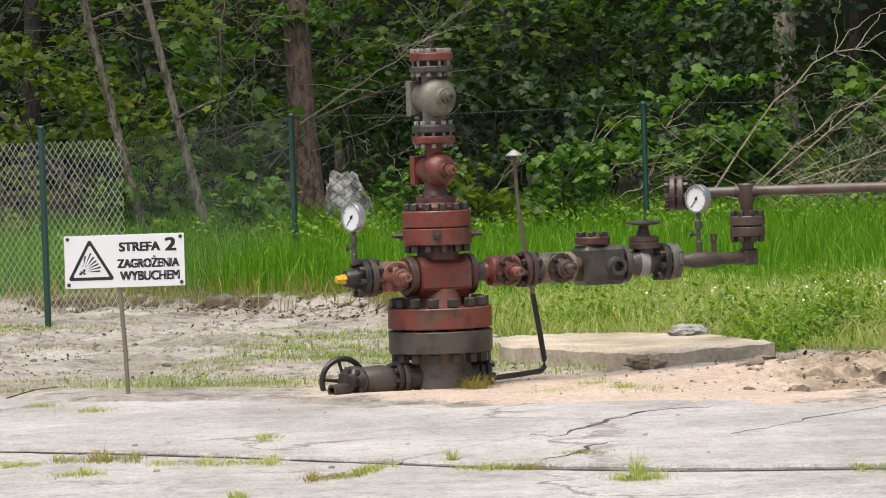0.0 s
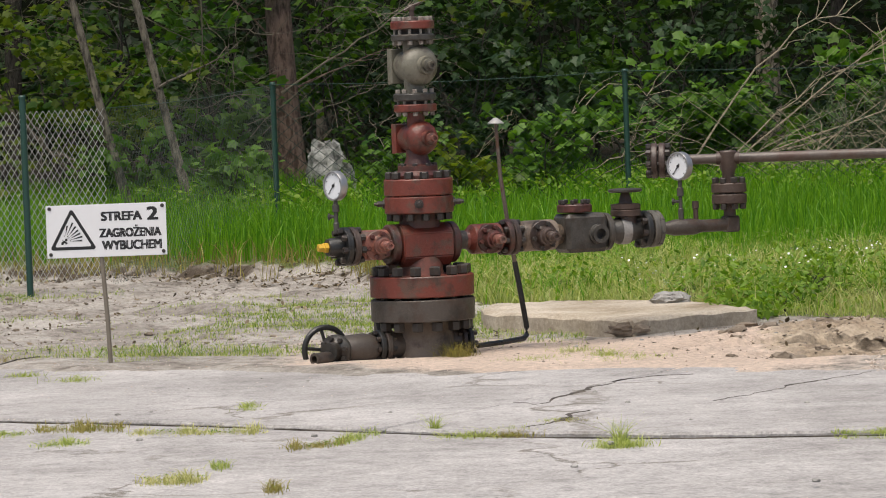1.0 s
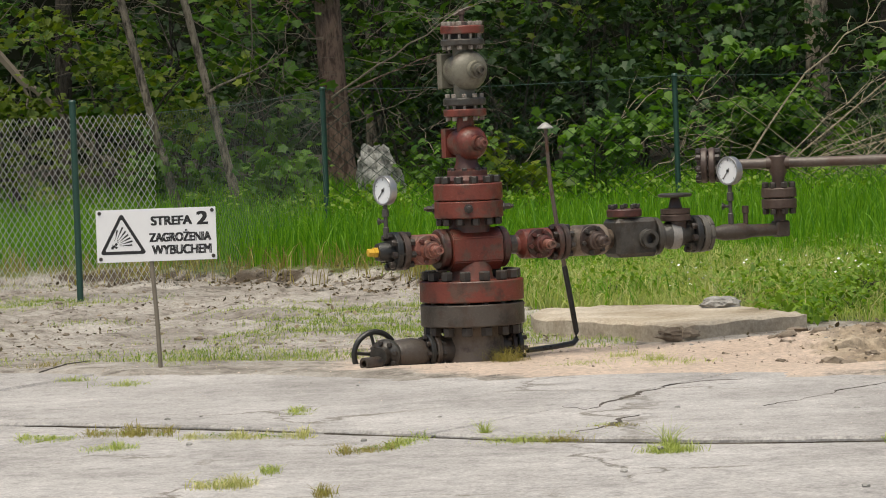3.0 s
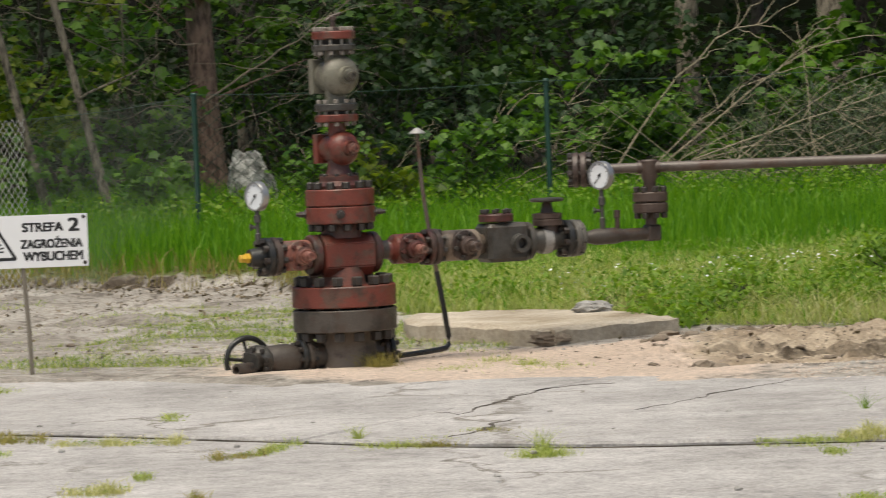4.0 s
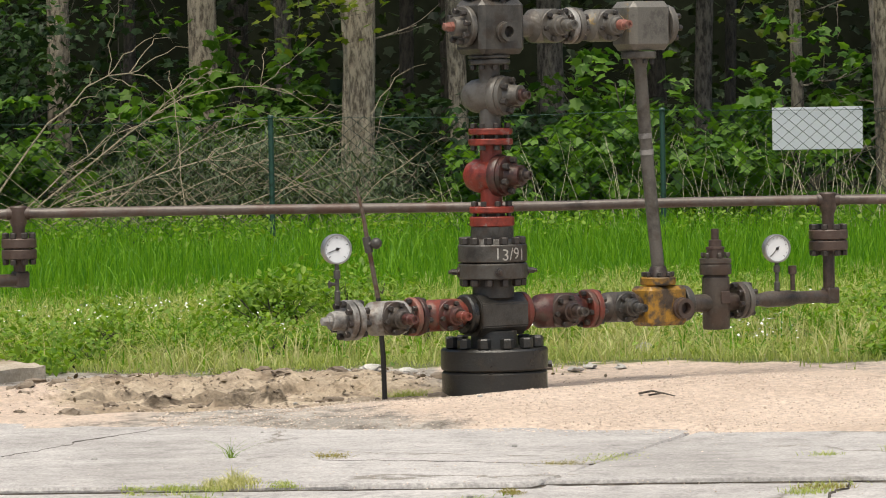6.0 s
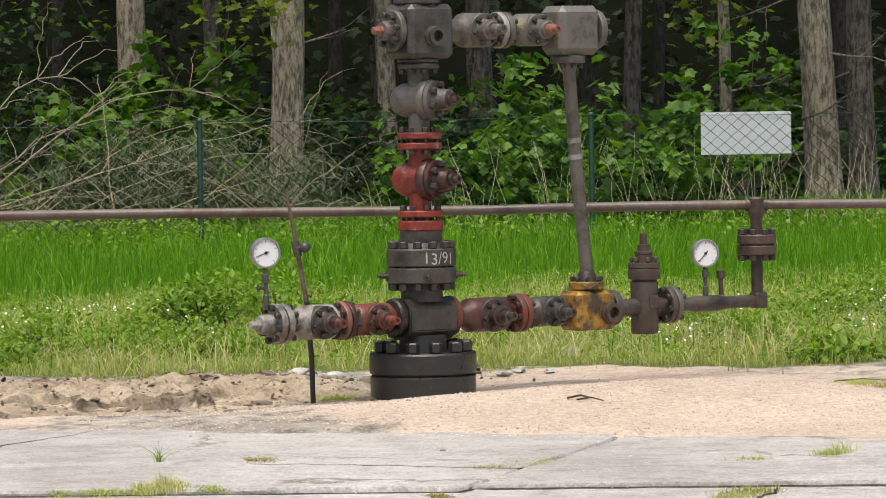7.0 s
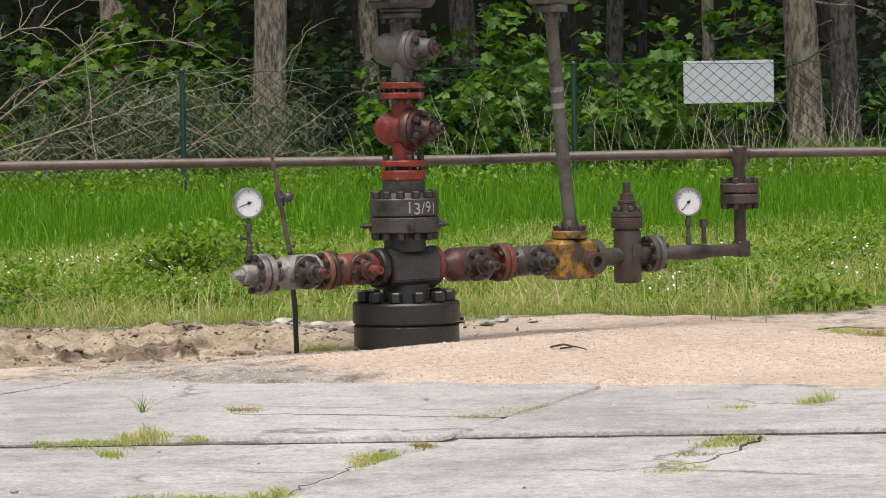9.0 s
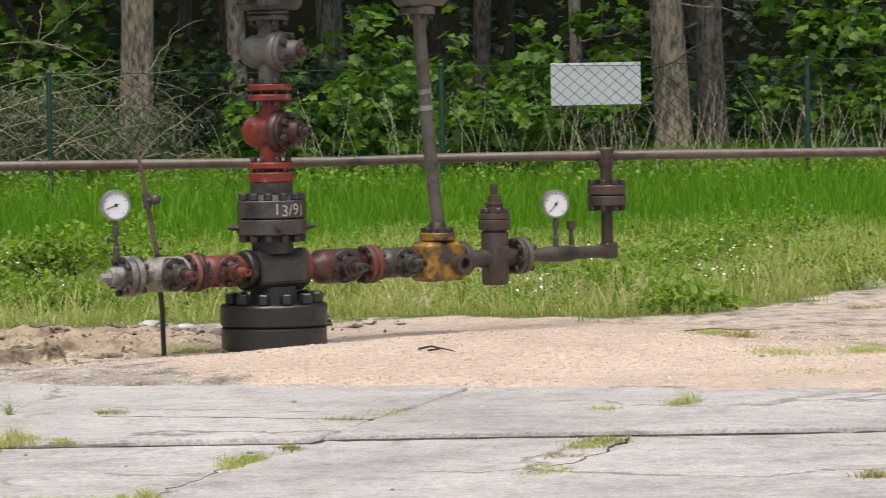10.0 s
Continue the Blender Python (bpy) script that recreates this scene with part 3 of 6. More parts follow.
    bm = turned([(0, 0), (0.03, 0), (0.026, 0.02), (0.014, 0.025), (0.014, 0.06), (0.02, 0.062), (0.02, 0.08), (0, 0.085)], (0, 0, 1.842), (0, 0, 1), 14)
    sweep(bm, [(-0.045, 0, 1.9), (0.0, 0, 1.925), (0.05, 0, 1.94)], 0.008, 6)
    part("top_fitting", bm, BROWN, w, "rusty top fitting")
    # short arm
    z = 0.628
    gate_valve(w, (-0.29, 0, z), SIDE, 0.083, 0.12, PINK, PINK, RED_DARK, PINK)
    flange_pair(w, (-0.475, 0, z), (1, 0, 0), 0.106, 0.036, 0.008, 8, BLACK, BROWN, NUT_DARK, 0.015)
    end_plug(w, -0.475, z, -1, BLACK, YELLOW_BRIGHT, 0.085)
    # long arm
    neck(w, 0.2, 0.3, z, 0.052, BROWN_GREY)
    gate_valve(w, (0.39, 0, z), SIDE, 0.083, 0.125, RED, RED_DARK, RED_DARK, PINK)
    flange_pair(w, (0.505, 0, z), (1, 0, 0), 0.1, 0.033, 0.006, 8, RED_DARK, BROWN, NUT_DARK, 0.013)
    gate_valve(w, (0.715, 0, z), SIDE, 0.086, 0.15, DUSTY, BROWN, NUT_DARK, BROWN)
    part("block", chamfered(bmesh.new(), (0.86, -0.095, 0.522), (1.12, 0.095, 0.738), 0.022), GREY_DARK, w, "dark grey tee block")
    cp = part("cap_flange", turned(disc_profile(0.098, 0.045), (0.955, 0, 0.745), (0, 0, 1), 36), RED_DARK, w)
    bolt_ring(cp, (0.955, 0, 0.79), (0, 0, 1), 0.077, 8, 0.013, 0.004, NUT_DARK, False)
    port(w, 1.045, 0.622, -0.094, 0.05, GREY_DARK)
    part("collar", turned(disc_profile(0.105, 0.035), (1.125, 0, z), (1, 0, 0), 36), GREY_DARK, w)
    # ball valve with a flat wheel
    part("valve_body", turned([(0, 0), (0.06, 0), (0.06, 0.03), (0.075, 0.06), (0.075, 0.13), (0.055, 0.16), (0.05, 0.22), (0, 0.22)], (1.16, 0, z), (1, 0, 0), 32), GREY_DARK, w)
    part("name_band", turned([(0.0785, 0), (0.0785, 0.055)], (1.225, 0, z), (1, 0, 0), 32), GREY_LIGHT, w, "silvery plain band")
    fb = part("valve_bonnet", turned([(0, 0), (0.06, 0), (0.06, 0.05), (0.086, 0.055), (0.086, 0.085), (0.08, 0.09), (0.084, 0.095), (0.084, 0.12), (0.04, 0.125), (0.028, 0.17), (0.018, 0.2), (0, 0.2)], (1.278, 0, 0.655), (0, 0, 1), 32), BROWN, w)
    part("flat_wheel", turned([(0, 0), (0.03, 0), (0.06, 0.008), (0.088, 0.004), (0.096, 0.01), (0.096, 0.018), (0.085, 0.024), (0.03, 0.02), (0, 0.024)], (1.278, 0, 0.838), (0, 0, 1), 36), GREY_DARK, w)
    flange_pair(w, (1.37, 0, z), (1, 0, 0), 0.105, 0.035, 0.01, 8, BLACK, GREY, NUT_DARK, 0.015)
    flg = part("flange", turned(disc_profile(0.102, 0.03), (1.45, 0, z), (1, 0, 0), 40), GREY, w)
    choke_end(w, 1.49, 1.95, z - 0.002, BROWN_GREY)
    part("test_stub", turned([(0, 0), (0.014, 0), (0.014, 0.07), (0.019, 0.075), (0.019, 0.115), (0, 0.115)], (1.725, 0, 0.655), (0, 0, 1), 12), BROWN, w)
    return w


def second_well():
    w = tagged(new("wellhead"), "black-based wellhead with bright red flanges and grey upper arm", "wellhead", "wellheads")
    w.matrix_basis = pose(W2[0], W2[1], 0, 0, 0, ARM)
    part("base_drum", turned(disc_profile(0.287, 0.235, 0.01), (0, 0, -0.1), (0, 0, 1), 64), BLACK, w, "oily black base drum")
    fb = part("base_flange", turned(disc_profile(0.291, 0.118, 0.01), (0, 0, 0.139), (0, 0, 1), 64), BLACK, w)
    bolt_ring(fb, (0, 0, 0.255), (0, 0, 1), 0.238, 12, 0.034, 0.004, BLACK, False)
    part("grease_nipple", turned([(0, 0), (0.02, 0), (0.02, 0.03), (0, 0.03)], (0.285 * CA, -0.285 * SA, 0.16), (CA, -SA, 0), 6), BLACK, w)
    part("spool", turned([(0, 0), (0.135, 0), (0.13, 0.03), (0.125, 0.1), (0, 0.1)], (0, 0, 0.25), (0, 0, 1), 40), BLACK, w)
    part("cross", prism_u(bmesh.new(), -0.155, 0.155, (0, 0.437), 0.112, 0.05), GREY_DARK, w, "eight-sided dark grey steel cross")
    for s in (-1, 1):
        part("collar", turned(disc_profile(0.108, 0.045, 0.01), (s * 0.16 - (0.045 if s < 0 else 0), 0, 0.445), (1, 0, 0), 40), RED if s > 0 else BLACK, w)
    part("spool", turned([(0, 0), (0.115, 0), (0.11, 0.1), (0, 0.1)], (0, 0, 0.53), (0, 0, 1), 40), GREY_DARK, w)
    flange_pair(w, (0, 0, 0.632), (0, 0, 1), 0.188, 0.085, 0.006, 12, GREY_DARK, GREY_DARK, NUT_DARK, 0.02, 0.3, 0.096, 0.85)
    lock_screws(w, 0.672, 0.188, 4, NUT_DARK)
    part("adapter", turned([(0, 0), (0.15, 0), (0.125, 0.02), (0.116, 0.03), (0.116, 0.1), (0, 0.1)], (0, 0, 0.818), (0, 0, 1), 40), GREY_DARK, w)
    flange_pair(w, (0, 0, 0.915), (0, 0, 1), 0.122, 0.055, 0.018, 8, ORANGE, ORANGE, NUT_DARK, 0.014, 0.5, 0.036)
    tower_valve(w, 1.19, SKEW2, 0.108, 0.165, ORANGE, RED_DARK, NUT_DARK, BROWN, False, 0.17)
    flange_pair(w, (0, 0, 1.355), (0, 0, 1), 0.121, 0.036, 0.02, 8, ORANGE, ORANGE, NUT_DARK, 0.014, 0.5, 0.036)
    tower_valve(w, 1.622, SKEW2, 0.106, 0.17, GREY, GREY, NUT_DARK, RED_DARK, False, 0.19)
    flange_pair(w, (0, 0, 1.79), (0, 0, 1), 0.114, 0.03, 0.004, 8, GREY_DARK, GREY_DARK, NUT_DARK, 0.014, 0.5, 0.02)
    part("block", chamfered(bmesh.new(), (-0.14, -0.13, 1.845), (0.16, 0.13, 2.14), 0.03), GREY_DARK, w, "dark grey top block")
    flange_pair(w, (0, 0, 2.14), (0, 0, 1), 0.13, 0.04, 0.006, 8, GREY_DARK, GREY_DARK, NUT_DARK, 0.015)
    part("top_cap", turned([(0, 0), (0.08, 0), (0.07, 0.08), (0.03, 0.1), (0.03, 0.16), (0, 0.16)], (0, 0, 2.226), (0, 0, 1), 24), GREY_DARK, w)
    z = 1.998
    fl = part("flange", turned(disc_profile(0.112, 0.035), (-0.18, 0, z), (1, 0, 0), 40), GREY, w)
    bolt_ring(fl, (-0.18, 0, z), (-1, 0, 0), 0.085, 8, 0.016, 0.01, NUT_DARK, False)
    end_plug(w, -0.18, z, -1, GREY, PINK, 0.06)
    port(w, 0.01, 1.965, -0.129, 0.052, GREY_DARK)
    neck(w, 0.15, 0.26, z, 0.06, GREY)
    gate_valve(w, (0.38, 0, z), SIDE, 0.094, 0.14, GREY, GREY, NUT_DARK, GREY)
    flange_pair(w, (0.52, 0, z), (1, 0, 0), 0.1, 0.035, 0.006, 8, GREY_LIGHT, GREY, NUT_DARK, 0.013)
    neck(w, 0.59, 0.68, z, 0.052, GREY)
    gate_valve(w, (0.76, 0, z), SIDE, 0.09, 0.13, GREY_YELLOW, GREY, NUT_DARK, PINK)
    part("block", chamfered(bmesh.new(), (0.9, -0.11, 1.858), (1.18, 0.11, 2.13), 0.035), GREY_YELLOW, w, "grey block with yellow paint specks")
    fe = part("flange", turned(disc_profile(0.112, 0.04), (1.185, 0, z), (1, 0, 0), 40), GREY, w)
    bolt_ring(fe, (1.225, 0, z), (1, 0, 0), 0.085, 8, 0.016, 0.008, NUT_DARK, False)
    fd = part("flange", turned(disc_profile(0.098, 0.042), (1.02, 0, 1.812), (0, 0, 1), 36), GREY, w)
    bolt_ring(fd, (1.02, 0, 1.812), (0, 0, -1), 0.075, 8, 0.013, 0.006, NUT_DARK, False)
    a, b = Vector((1.024, 0, 1.815)), Vector((1.136, 0, 0.6))
    drop = bmesh.new()
    sweep(drop, [a, a.lerp(b, 0.05), a.lerp(b, 0.5) + Vector((-0.008, 0, 0)), a.lerp(b, 0.95), b], [0.055, 0.036, 0.0365, 0.036, 0.038], 24)
    dp = part("down_pipe", drop, GREY, w, "weathered grey leaning pipe")
    for t in (0.355, 0.43):
        c = a.lerp(b, t)
        part("band", turned([(0.0, -0.014), (0.0395, -0.014), (0.0395, 0.014), (0.0, 0.014)], c + Vector((-0.007, 0, 0)), b - a, 24), GREY_LIGHT, dp, "pale clamp band")
    # lower arm, short side
    z = 0.448
    gate_valve(w, (-0.34, 0, z), SIDE, 0.086, 0.16, RED, RED_DARK, NUT_DARK, RED)
    flange_pair(w, (-0.555, 0, z), (1, 0, 0), 0.104, 0.03, 0.006, 8, PINK, RED_DARK, NUT_DARK, 0.013)
    gate_valve(w, (-0.7, 0, z), SIDE, 0.092, 0.15, GREY_LIGHT, BROWN_GREY, NUT_DARK, RED_DARK)
    neck(w, -0.9, -0.82, z, 0.05, GREY_LIGHT)
    flange_pair(w, (-0.975, 0, z), (1, 0, 0), 0.108, 0.036, 0.01, 8, GREY_LIGHT, GREY_LIGHT, NUT_DARK, 0.015)
    end_plug(w, -0.975, z, -1, GREY_LIGHT, GREY_LIGHT, 0.085)
    # lower arm, long side
    z = 0.44
    neck(w, 0.2, 0.28, z, 0.055, RED_DARK)
    gate_valve(w, (0.42, 0, z), SIDE, 0.094, 0.18, RED_DARK, BROWN, NUT_DARK, BROWN_GREY)
    flange_pair(w, (0.61, 0, z), (1, 0, 0), 0.106, 0.034, 0.006, 8, RED, RED, NUT_DARK, 0.013)
    neck(w, 0.68, 0.75, z, 0.05, GREY)
    gate_valve(w, (0.85, 0, z), SIDE, 0.084, 0.14, BROWN_GREY, GREY_DARK, NUT_DARK, GREY_DARK)
    part("block", chamfered(bmesh.new(), (1.0, -0.095, 0.325), (1.27, 0.095, 0.545), 0.022), YELLOW, w, "chipped yellow tee block")
    fy = part("flange", turned(disc_profile(0.1, 0.045), (1.13, 0, 0.55), (0, 0, 1), 36), YELLOW, w)
    bolt_ring(fy, (1.13, 0, 0.595), (0, 0, 1), 0.079, 8, 0.014, 0.004, NUT_DARK, False)
    part("pipe_socket", turned([(0, 0), (0.062, 0), (0.05, 0.04), (0.042, 0.06), (0, 0.06)], (1.132, 0, 0.595), (0, 0, 1), 24), BROWN_GREY, w)
    port(w, 1.215, 0.42, -0.094, 0.055, BROWN)
    part("collar", turned(disc_profile(0.1, 0.05), (1.275, 0, z), (1, 0, 0), 36), GREY_DARK, w)
    neck(w, 1.32, 1.7, z - 0.005, 0.05, BROWN_GREY)
    part("choke_body", turned([(0, 0), (0.072, 0), (0.078, 0.01), (0.078, 0.29), (0.07, 0.3), (0.066, 0.33), (0, 0.33)], (1.54, 0, 0.284), (0, 0, 1), 32), BROWN_GREY, w, "upright brown choke valve")
    fc = part("choke_flange", turned([(0, 0), (0.086, 0), (0.09, 0.006), (0.09, 0.055), (0.084, 0.06), (0.09, 0.066), (0.09, 0.09), (0.05, 0.095), (0, 0.095)], (1.54, 0, 0.592), (0, 0, 1), 36), BROWN_GREY, w)
    bolt_ring(fc, (1.54, 0, 0.682), (0, 0, 1), 0.07, 6, 0.014, 0.01, BROWN_GREY, False)
    part("choke_stem", turned([(0, 0), (0.05, 0), (0.05, 0.045), (0.054, 0.05), (0.054, 0.062), (0.036, 0.066), (0.036, 0.1), (0.022, 0.105), (0.022, 0.165), (0, 0.165)], (1.54, 0, 0.685), (0, 0, 1), 24), BROWN, w)
    part("rating_plate", chamfered(bmesh.new(), (1.515, -0.086, 0.43), (1.575, -0.074, 0.5), 0.003), BROWN, w)
    flange_pair(w, (1.675, 0, z), (1, 0, 0), 0.104, 0.034, 0.008, 8, BROWN_GREY, GREY, NUT_DARK, 0.014)
    choke_end(w, 1.79, 2.38, z - 0.005, BROWN_GREY)
    part("test_stub", turned([(0, 0), (0.014, 0), (0.014, 0.09), (0.024, 0.095), (0.024, 0.14), (0, 0.14)], (2.1, 0, 0.48), (0, 0, 1), 12), BROWN, w)
    # painted well number, bent round the flange
    cu = bpy.data.curves.new("mark", "FONT")
    cu.body, cu.size, cu.align_x, cu.extrude = "13/91", 0.088, "CENTER", 0.0005
    tmp = new("mark", cu)
    me = bpy.data.meshes.new_from_object(tmp.evaluated_get(bpy.context.evaluated_depsgraph_get()))
    bpy.data.objects.remove(tmp)
    for v in me.vertices:
        a = radians(-90 - ARM) + radians(22) + v.co.x / 0.189
        v.co = Vector((0.1892 * math.cos(a), 0.1892 * math.sin(a), 0.738 + v.co.y + 0.004 * math.sin(v.co.x * 60)))
    me.materials.append(CHALK)
    nm = new("painted_number", me)
    nm.parent = w
    nm["label"] = "chalky hand-painted number"
    return w


first_well()
second_well()
gx, gy = on_arm(W1, -0.5)
gauge("pressure_gauge", gx, gy, 0.962, 0.70, -49, -48)
gx, gy = on_arm(W1, 1.63)
gauge("pressure_gauge", gx, gy, 0.972, 0.66, -44, -52)
gx, gy = on_arm(W2, -0.915)
gauge("pressure_gauge", gx - 0.09, gy - 0.05, 0.828, 0.54, 12, -20)
gx, gy = on_arm(W2, 1.985)
gauge("pressure_gauge", gx, gy, 0.722, 0.475, 8, -48, tap=False)

# flow line behind both wellheads
line = tagged(new("flow_line"), "long horizontal brown steel flow line joined to both wellheads", "pipe")
P0, P1 = Vector((1.16, 24.2, 0.99)), Vector((9.4, 22.62, 1.003))
T1, T2 = Vector((*on_arm(W1, 1.945), 0)), Vector((*on_arm(W2, 2.37), 0))
def along_pipe(x):
    p = P0.lerp(P1, (x - P0.x) / (P1.x - P0.x))
    p.z = float(np.interp(x, [1.4, 2.4, 3.0, 3.6, 4.2, 4.8, 5.5, 6.0, 6.8, 7.4, 8.0, 9.4], [1.003, 1.002, 0.999, 0.994, 0.989, 0.985, 0.991, 0.990, 0.985, 0.978, 0.973, 0.96]))
    return p
pts = [along_pipe(1.41)] + [along_pipe(x) for x in np.linspace(1.55, 9.4, 30)]
for p in pts:
    if p.x < T2.x:
        k = (p.x - T1.x) / (T2.x - T1.x)
        p.y = T1.y + k * (T2.y - T1.y)
    else:
        p.y = T2.y - 0.1 * (p.x - T2.x)
part("pipe", sweep(bmesh.new(), pts, 0.0285, 20), PIPE_STEEL, line)
e0 = Vector((pts[0].x - 0.03, pts[0].y, pts[0].z))
dd = (pts[3] - pts[0]).normalized()
flange_pair(line, e0 - dd * 0.08, dd, 0.1, 0.036, 0.008, 8, BROWN, BROWN, NUT_DARK, 0.015)
def drop_leg(t, z_low, z_fl, z_top, r):
    x, y = t.x, t.y
    part("riser", turned([(0, 0), (0.034, 0), (0.034, z_top - z_low), (0, z_top - z_low)], (x, y, z_low), (0, 0, 1), 20), BROWN, line)
    flange_pair(line, (x, y, z_fl), (0, 0, 1), r, 0.056, 0.006, 8, BROWN, BROWN, NUT_DARK, 0.016, 0.3, 0.056)
    part("tee", turned([(0, -0.135), (0.034, -0.135), (0.036, -0.08), (0.05, -0.05), (0.05, 0.036), (0.044, 0.044), (0, 0.044)], (x, y, z_top), (0, 0, 1), 24), BROWN, line)
    part("tee_run", turned([(0, 0), (0.036, 0), (0.036, 0.13), (0, 0.13)], Vector((x, y, z_top)) - dd * 0.065, dd, 24), BROWN, line)
drop_leg(T1, 0.66, 0.745, along_pipe(T1.x).z, 0.1)
drop_leg(T2, 0.47, 0.70, along_pipe(T2.x).z, 0.112)

# ---------------------------------------------------------------- ground
EA = radians(-27.4)
E_DIR, N_DIR = np.array([math.cos(EA), math.sin(EA)]), np.array([-math.sin(EA), math.cos(EA)])
PAD_N = 19.9


def smooth(a, b, x):
    t = np.clip((x - a) / (b - a), 0, 1)
    return t * t * (3 - 2 * t)


TURF_X = [-40, -3.2, -2.2, -1.4, -0.6, 0.0, 0.4, 0.8, 1.5, 2.0, 2.5, 3.5, 3.9, 5.5, 6.5, 7.2, 8.2, 9.2, 12, 60]
TURF_Y = [34, 33.2, 33.0, 32.2, 31.6, 29.4, 27.2, 26.3, 25.9, 25.0, 24.6, 24.3, 24.4, 24.1, 23.8, 24.3, 25.3, 27.0, 31, 36]


def wave(x, y, s, k=0.0):
    return np.sin(x * s + 1.7 * np.sin(y * s * 0.83 + k)) * np.cos(y * s * 1.13 + 1.3 * np.sin(x * s * 0.71 + 2 * k))


def turf_edge(x, y):
    """How far a place lies behind the edge of the turf, in metres."""
    return y - np.interp(x, TURF_X, TURF_Y) + 0.35 * wave(x, y, 2.1, 1.0) + 0.22 * wave(x, y, 6.3, 2.0) + 0.14 * wave(x, y, 13.0, 0.4)


def pad_side(x, y):
    return N_DIR[0] * x + N_DIR[1] * y


def spill(x, y):
    """Where loose sand lies over the ragged edge of the concrete: 0 on the pad, 1 beyond it."""
    off = 0.3 * wave(x, y, 1.6, 0.5) + 0.14 * wave(x, y, 5.0, 1.5) + 0.06 * wave(x, y, 14.0, 0.5)
    return smooth(PAD_N - 0.7, PAD_N + 0.05, pad_side(x, y) + off)


def height(x, y):
    n = pad_side(x, y)
    h = -0.06 + 0.072 * spill(x, y)
    h = h + 0.012 * wave(x, y, 1.9) + 0.008 * wave(x, y, 5.3, 2)
    te = turf_edge(x, y)
    h = h + (0.015 + 0.1 * smooth(28, 33, y)) * smooth(-0.25, 0.15, te) + 0.12 * smooth(33, 39, y)
    # churned earth on the left and by the washed-out hollow
    lump = smooth(24.5, 26.5, y) * (1 - smooth(-0.5, 0.3, x)) * (1 - smooth(-0.5, 0.6, te))
    h = h + lump * (0.022 * wave(x, y, 2.7, 1.2) + 0.02 * wave(x, y, 6.1, 0.4) + 0.016 * wave(x, y, 11.5, 0.9) + 0.012 * wave(x, y, 19.0, 2.1))
    h = h + 0.022 * np.exp(-((te + 0.15) / 0.35) ** 2) * (1 - smooth(0.0, 1.0, x)) * (0.6 + wave(x, y, 4.3, 0.3))
    hollow = np.exp(-((x - 2.75) / 0.95) ** 2) * smooth(21.7, 22.1, y) * (1 - smooth(22.6, 23.6, y))
    h = h - 0.08 * hollow
    rag = y + 0.22 * wave(x, y, 3.1) + 0.12 * wave(x, y, 8.3, 1.1) + 0.05 * wave(x, y, 21.0, 0.6)
    lip = np.exp(-((x - 2.75) / 1.25) ** 4) * smooth(22.78, 22.86, rag) * (1 - smooth(23.4, 24.6, y))
    low = np.exp(-((x - 2.6) / 1.2) ** 4) * smooth(22.3, 22.36, rag + 0.1 * wave(x, y, 5.2, 2.0)) * (1 - smooth(23.4, 24.6, y))
    h = h + lip * (0.06 + 0.02 * wave(x, y, 5.0, 0.7) + 0.016 * wave(x, y, 13.0, 0.2) + 0.014 * wave(x, y, 31.0, 1.7))
    h = h + low * (0.022 + 0.015 * wave(x, y, 9.0, 0.2) + 0.010 * wave(x, y, 27.0, 1.2))
    # heaped sand in front of the second wellhead
    mound = np.exp(-((x - 5.1) / 1.5) ** 2 - ((y - 21.35) / 0.85) ** 2)
    h = h + 0.125 * mound + 0.006 * np.exp(-((x + 0.2) / 1.6) ** 2 - ((y - 22.8) / 0.5) ** 2)
    return h


def axis_steps(lo, a, b, hi, step):
    left = a - np.geomspace(step, a - lo, 22)[::-1]
    right = b + np.geomspace(step, hi - b, 22)
    return np.concatenate([left, np.arange(a, b, step), [b], right])


gxs = np.union1d(axis_steps(-150.0, -6.0, 14.0, 160.0, 0.11), np.arange(1.2, 4.6, 0.034))
gys = np.union1d(axis_steps(-60.0, 14.0, 37.0, 400.0, 0.11), np.arange(22.1, 23.7, 0.024))
GX, GY = np.meshgrid(gxs, gys)
GZ = height(GX, GY)
nx, ny = len(gxs), len(gys)
me = bpy.data.meshes.new("ground")
vi = np.arange(nx * ny).reshape(ny, nx)
quads = np.stack([vi[:-1, :-1], vi[:-1, 1:], vi[1:, 1:], vi[1:, :-1]], -1).reshape(-1, 4)
me.from_pydata(np.stack([GX, GY, GZ], -1).reshape(-1, 3).tolist(), [], quads.tolist())
me.polygons.foreach_set("use_smooth", [True] * len(me.polygons))
sand_w = smooth(PAD_N - 0.8, PAD_N + 0.1, pad_side(GX, GY)) * (1 - smooth(21.3, 22.3, pad_side(GX, GY)))
sand_w = np.maximum(sand_w * smooth(-2.2, 0.8, GX) * (1 - 0.75 * np.exp(-((GX - 2.8) / 1.0) ** 2)), 1.2 * np.exp(-((GX - 5.1) / 2.0) ** 2 - ((GY - 21.3) / 1.0) ** 2))
sand_w = np.maximum(sand_w, 0.85 * smooth(3.95, 4.4, GX) * smooth(21.0, 21.6, GY) * (1 - smooth(25.0, 27.0, GY)) * (1 - 0.42 * smooth(5.9, 6.8, GX)))
turf_w = smooth(-0.4, 0.5, turf_edge(GX, GY))
clay_w = 0.9 * np.exp(-((GX - 2.9) / 1.2) ** 4) * smooth(21.6, 22.0, GY) * (1 - smooth(23.6, 24.4, GY))
loam_w = 1 - smooth(0.25, 0.7, spill(GX, GY))
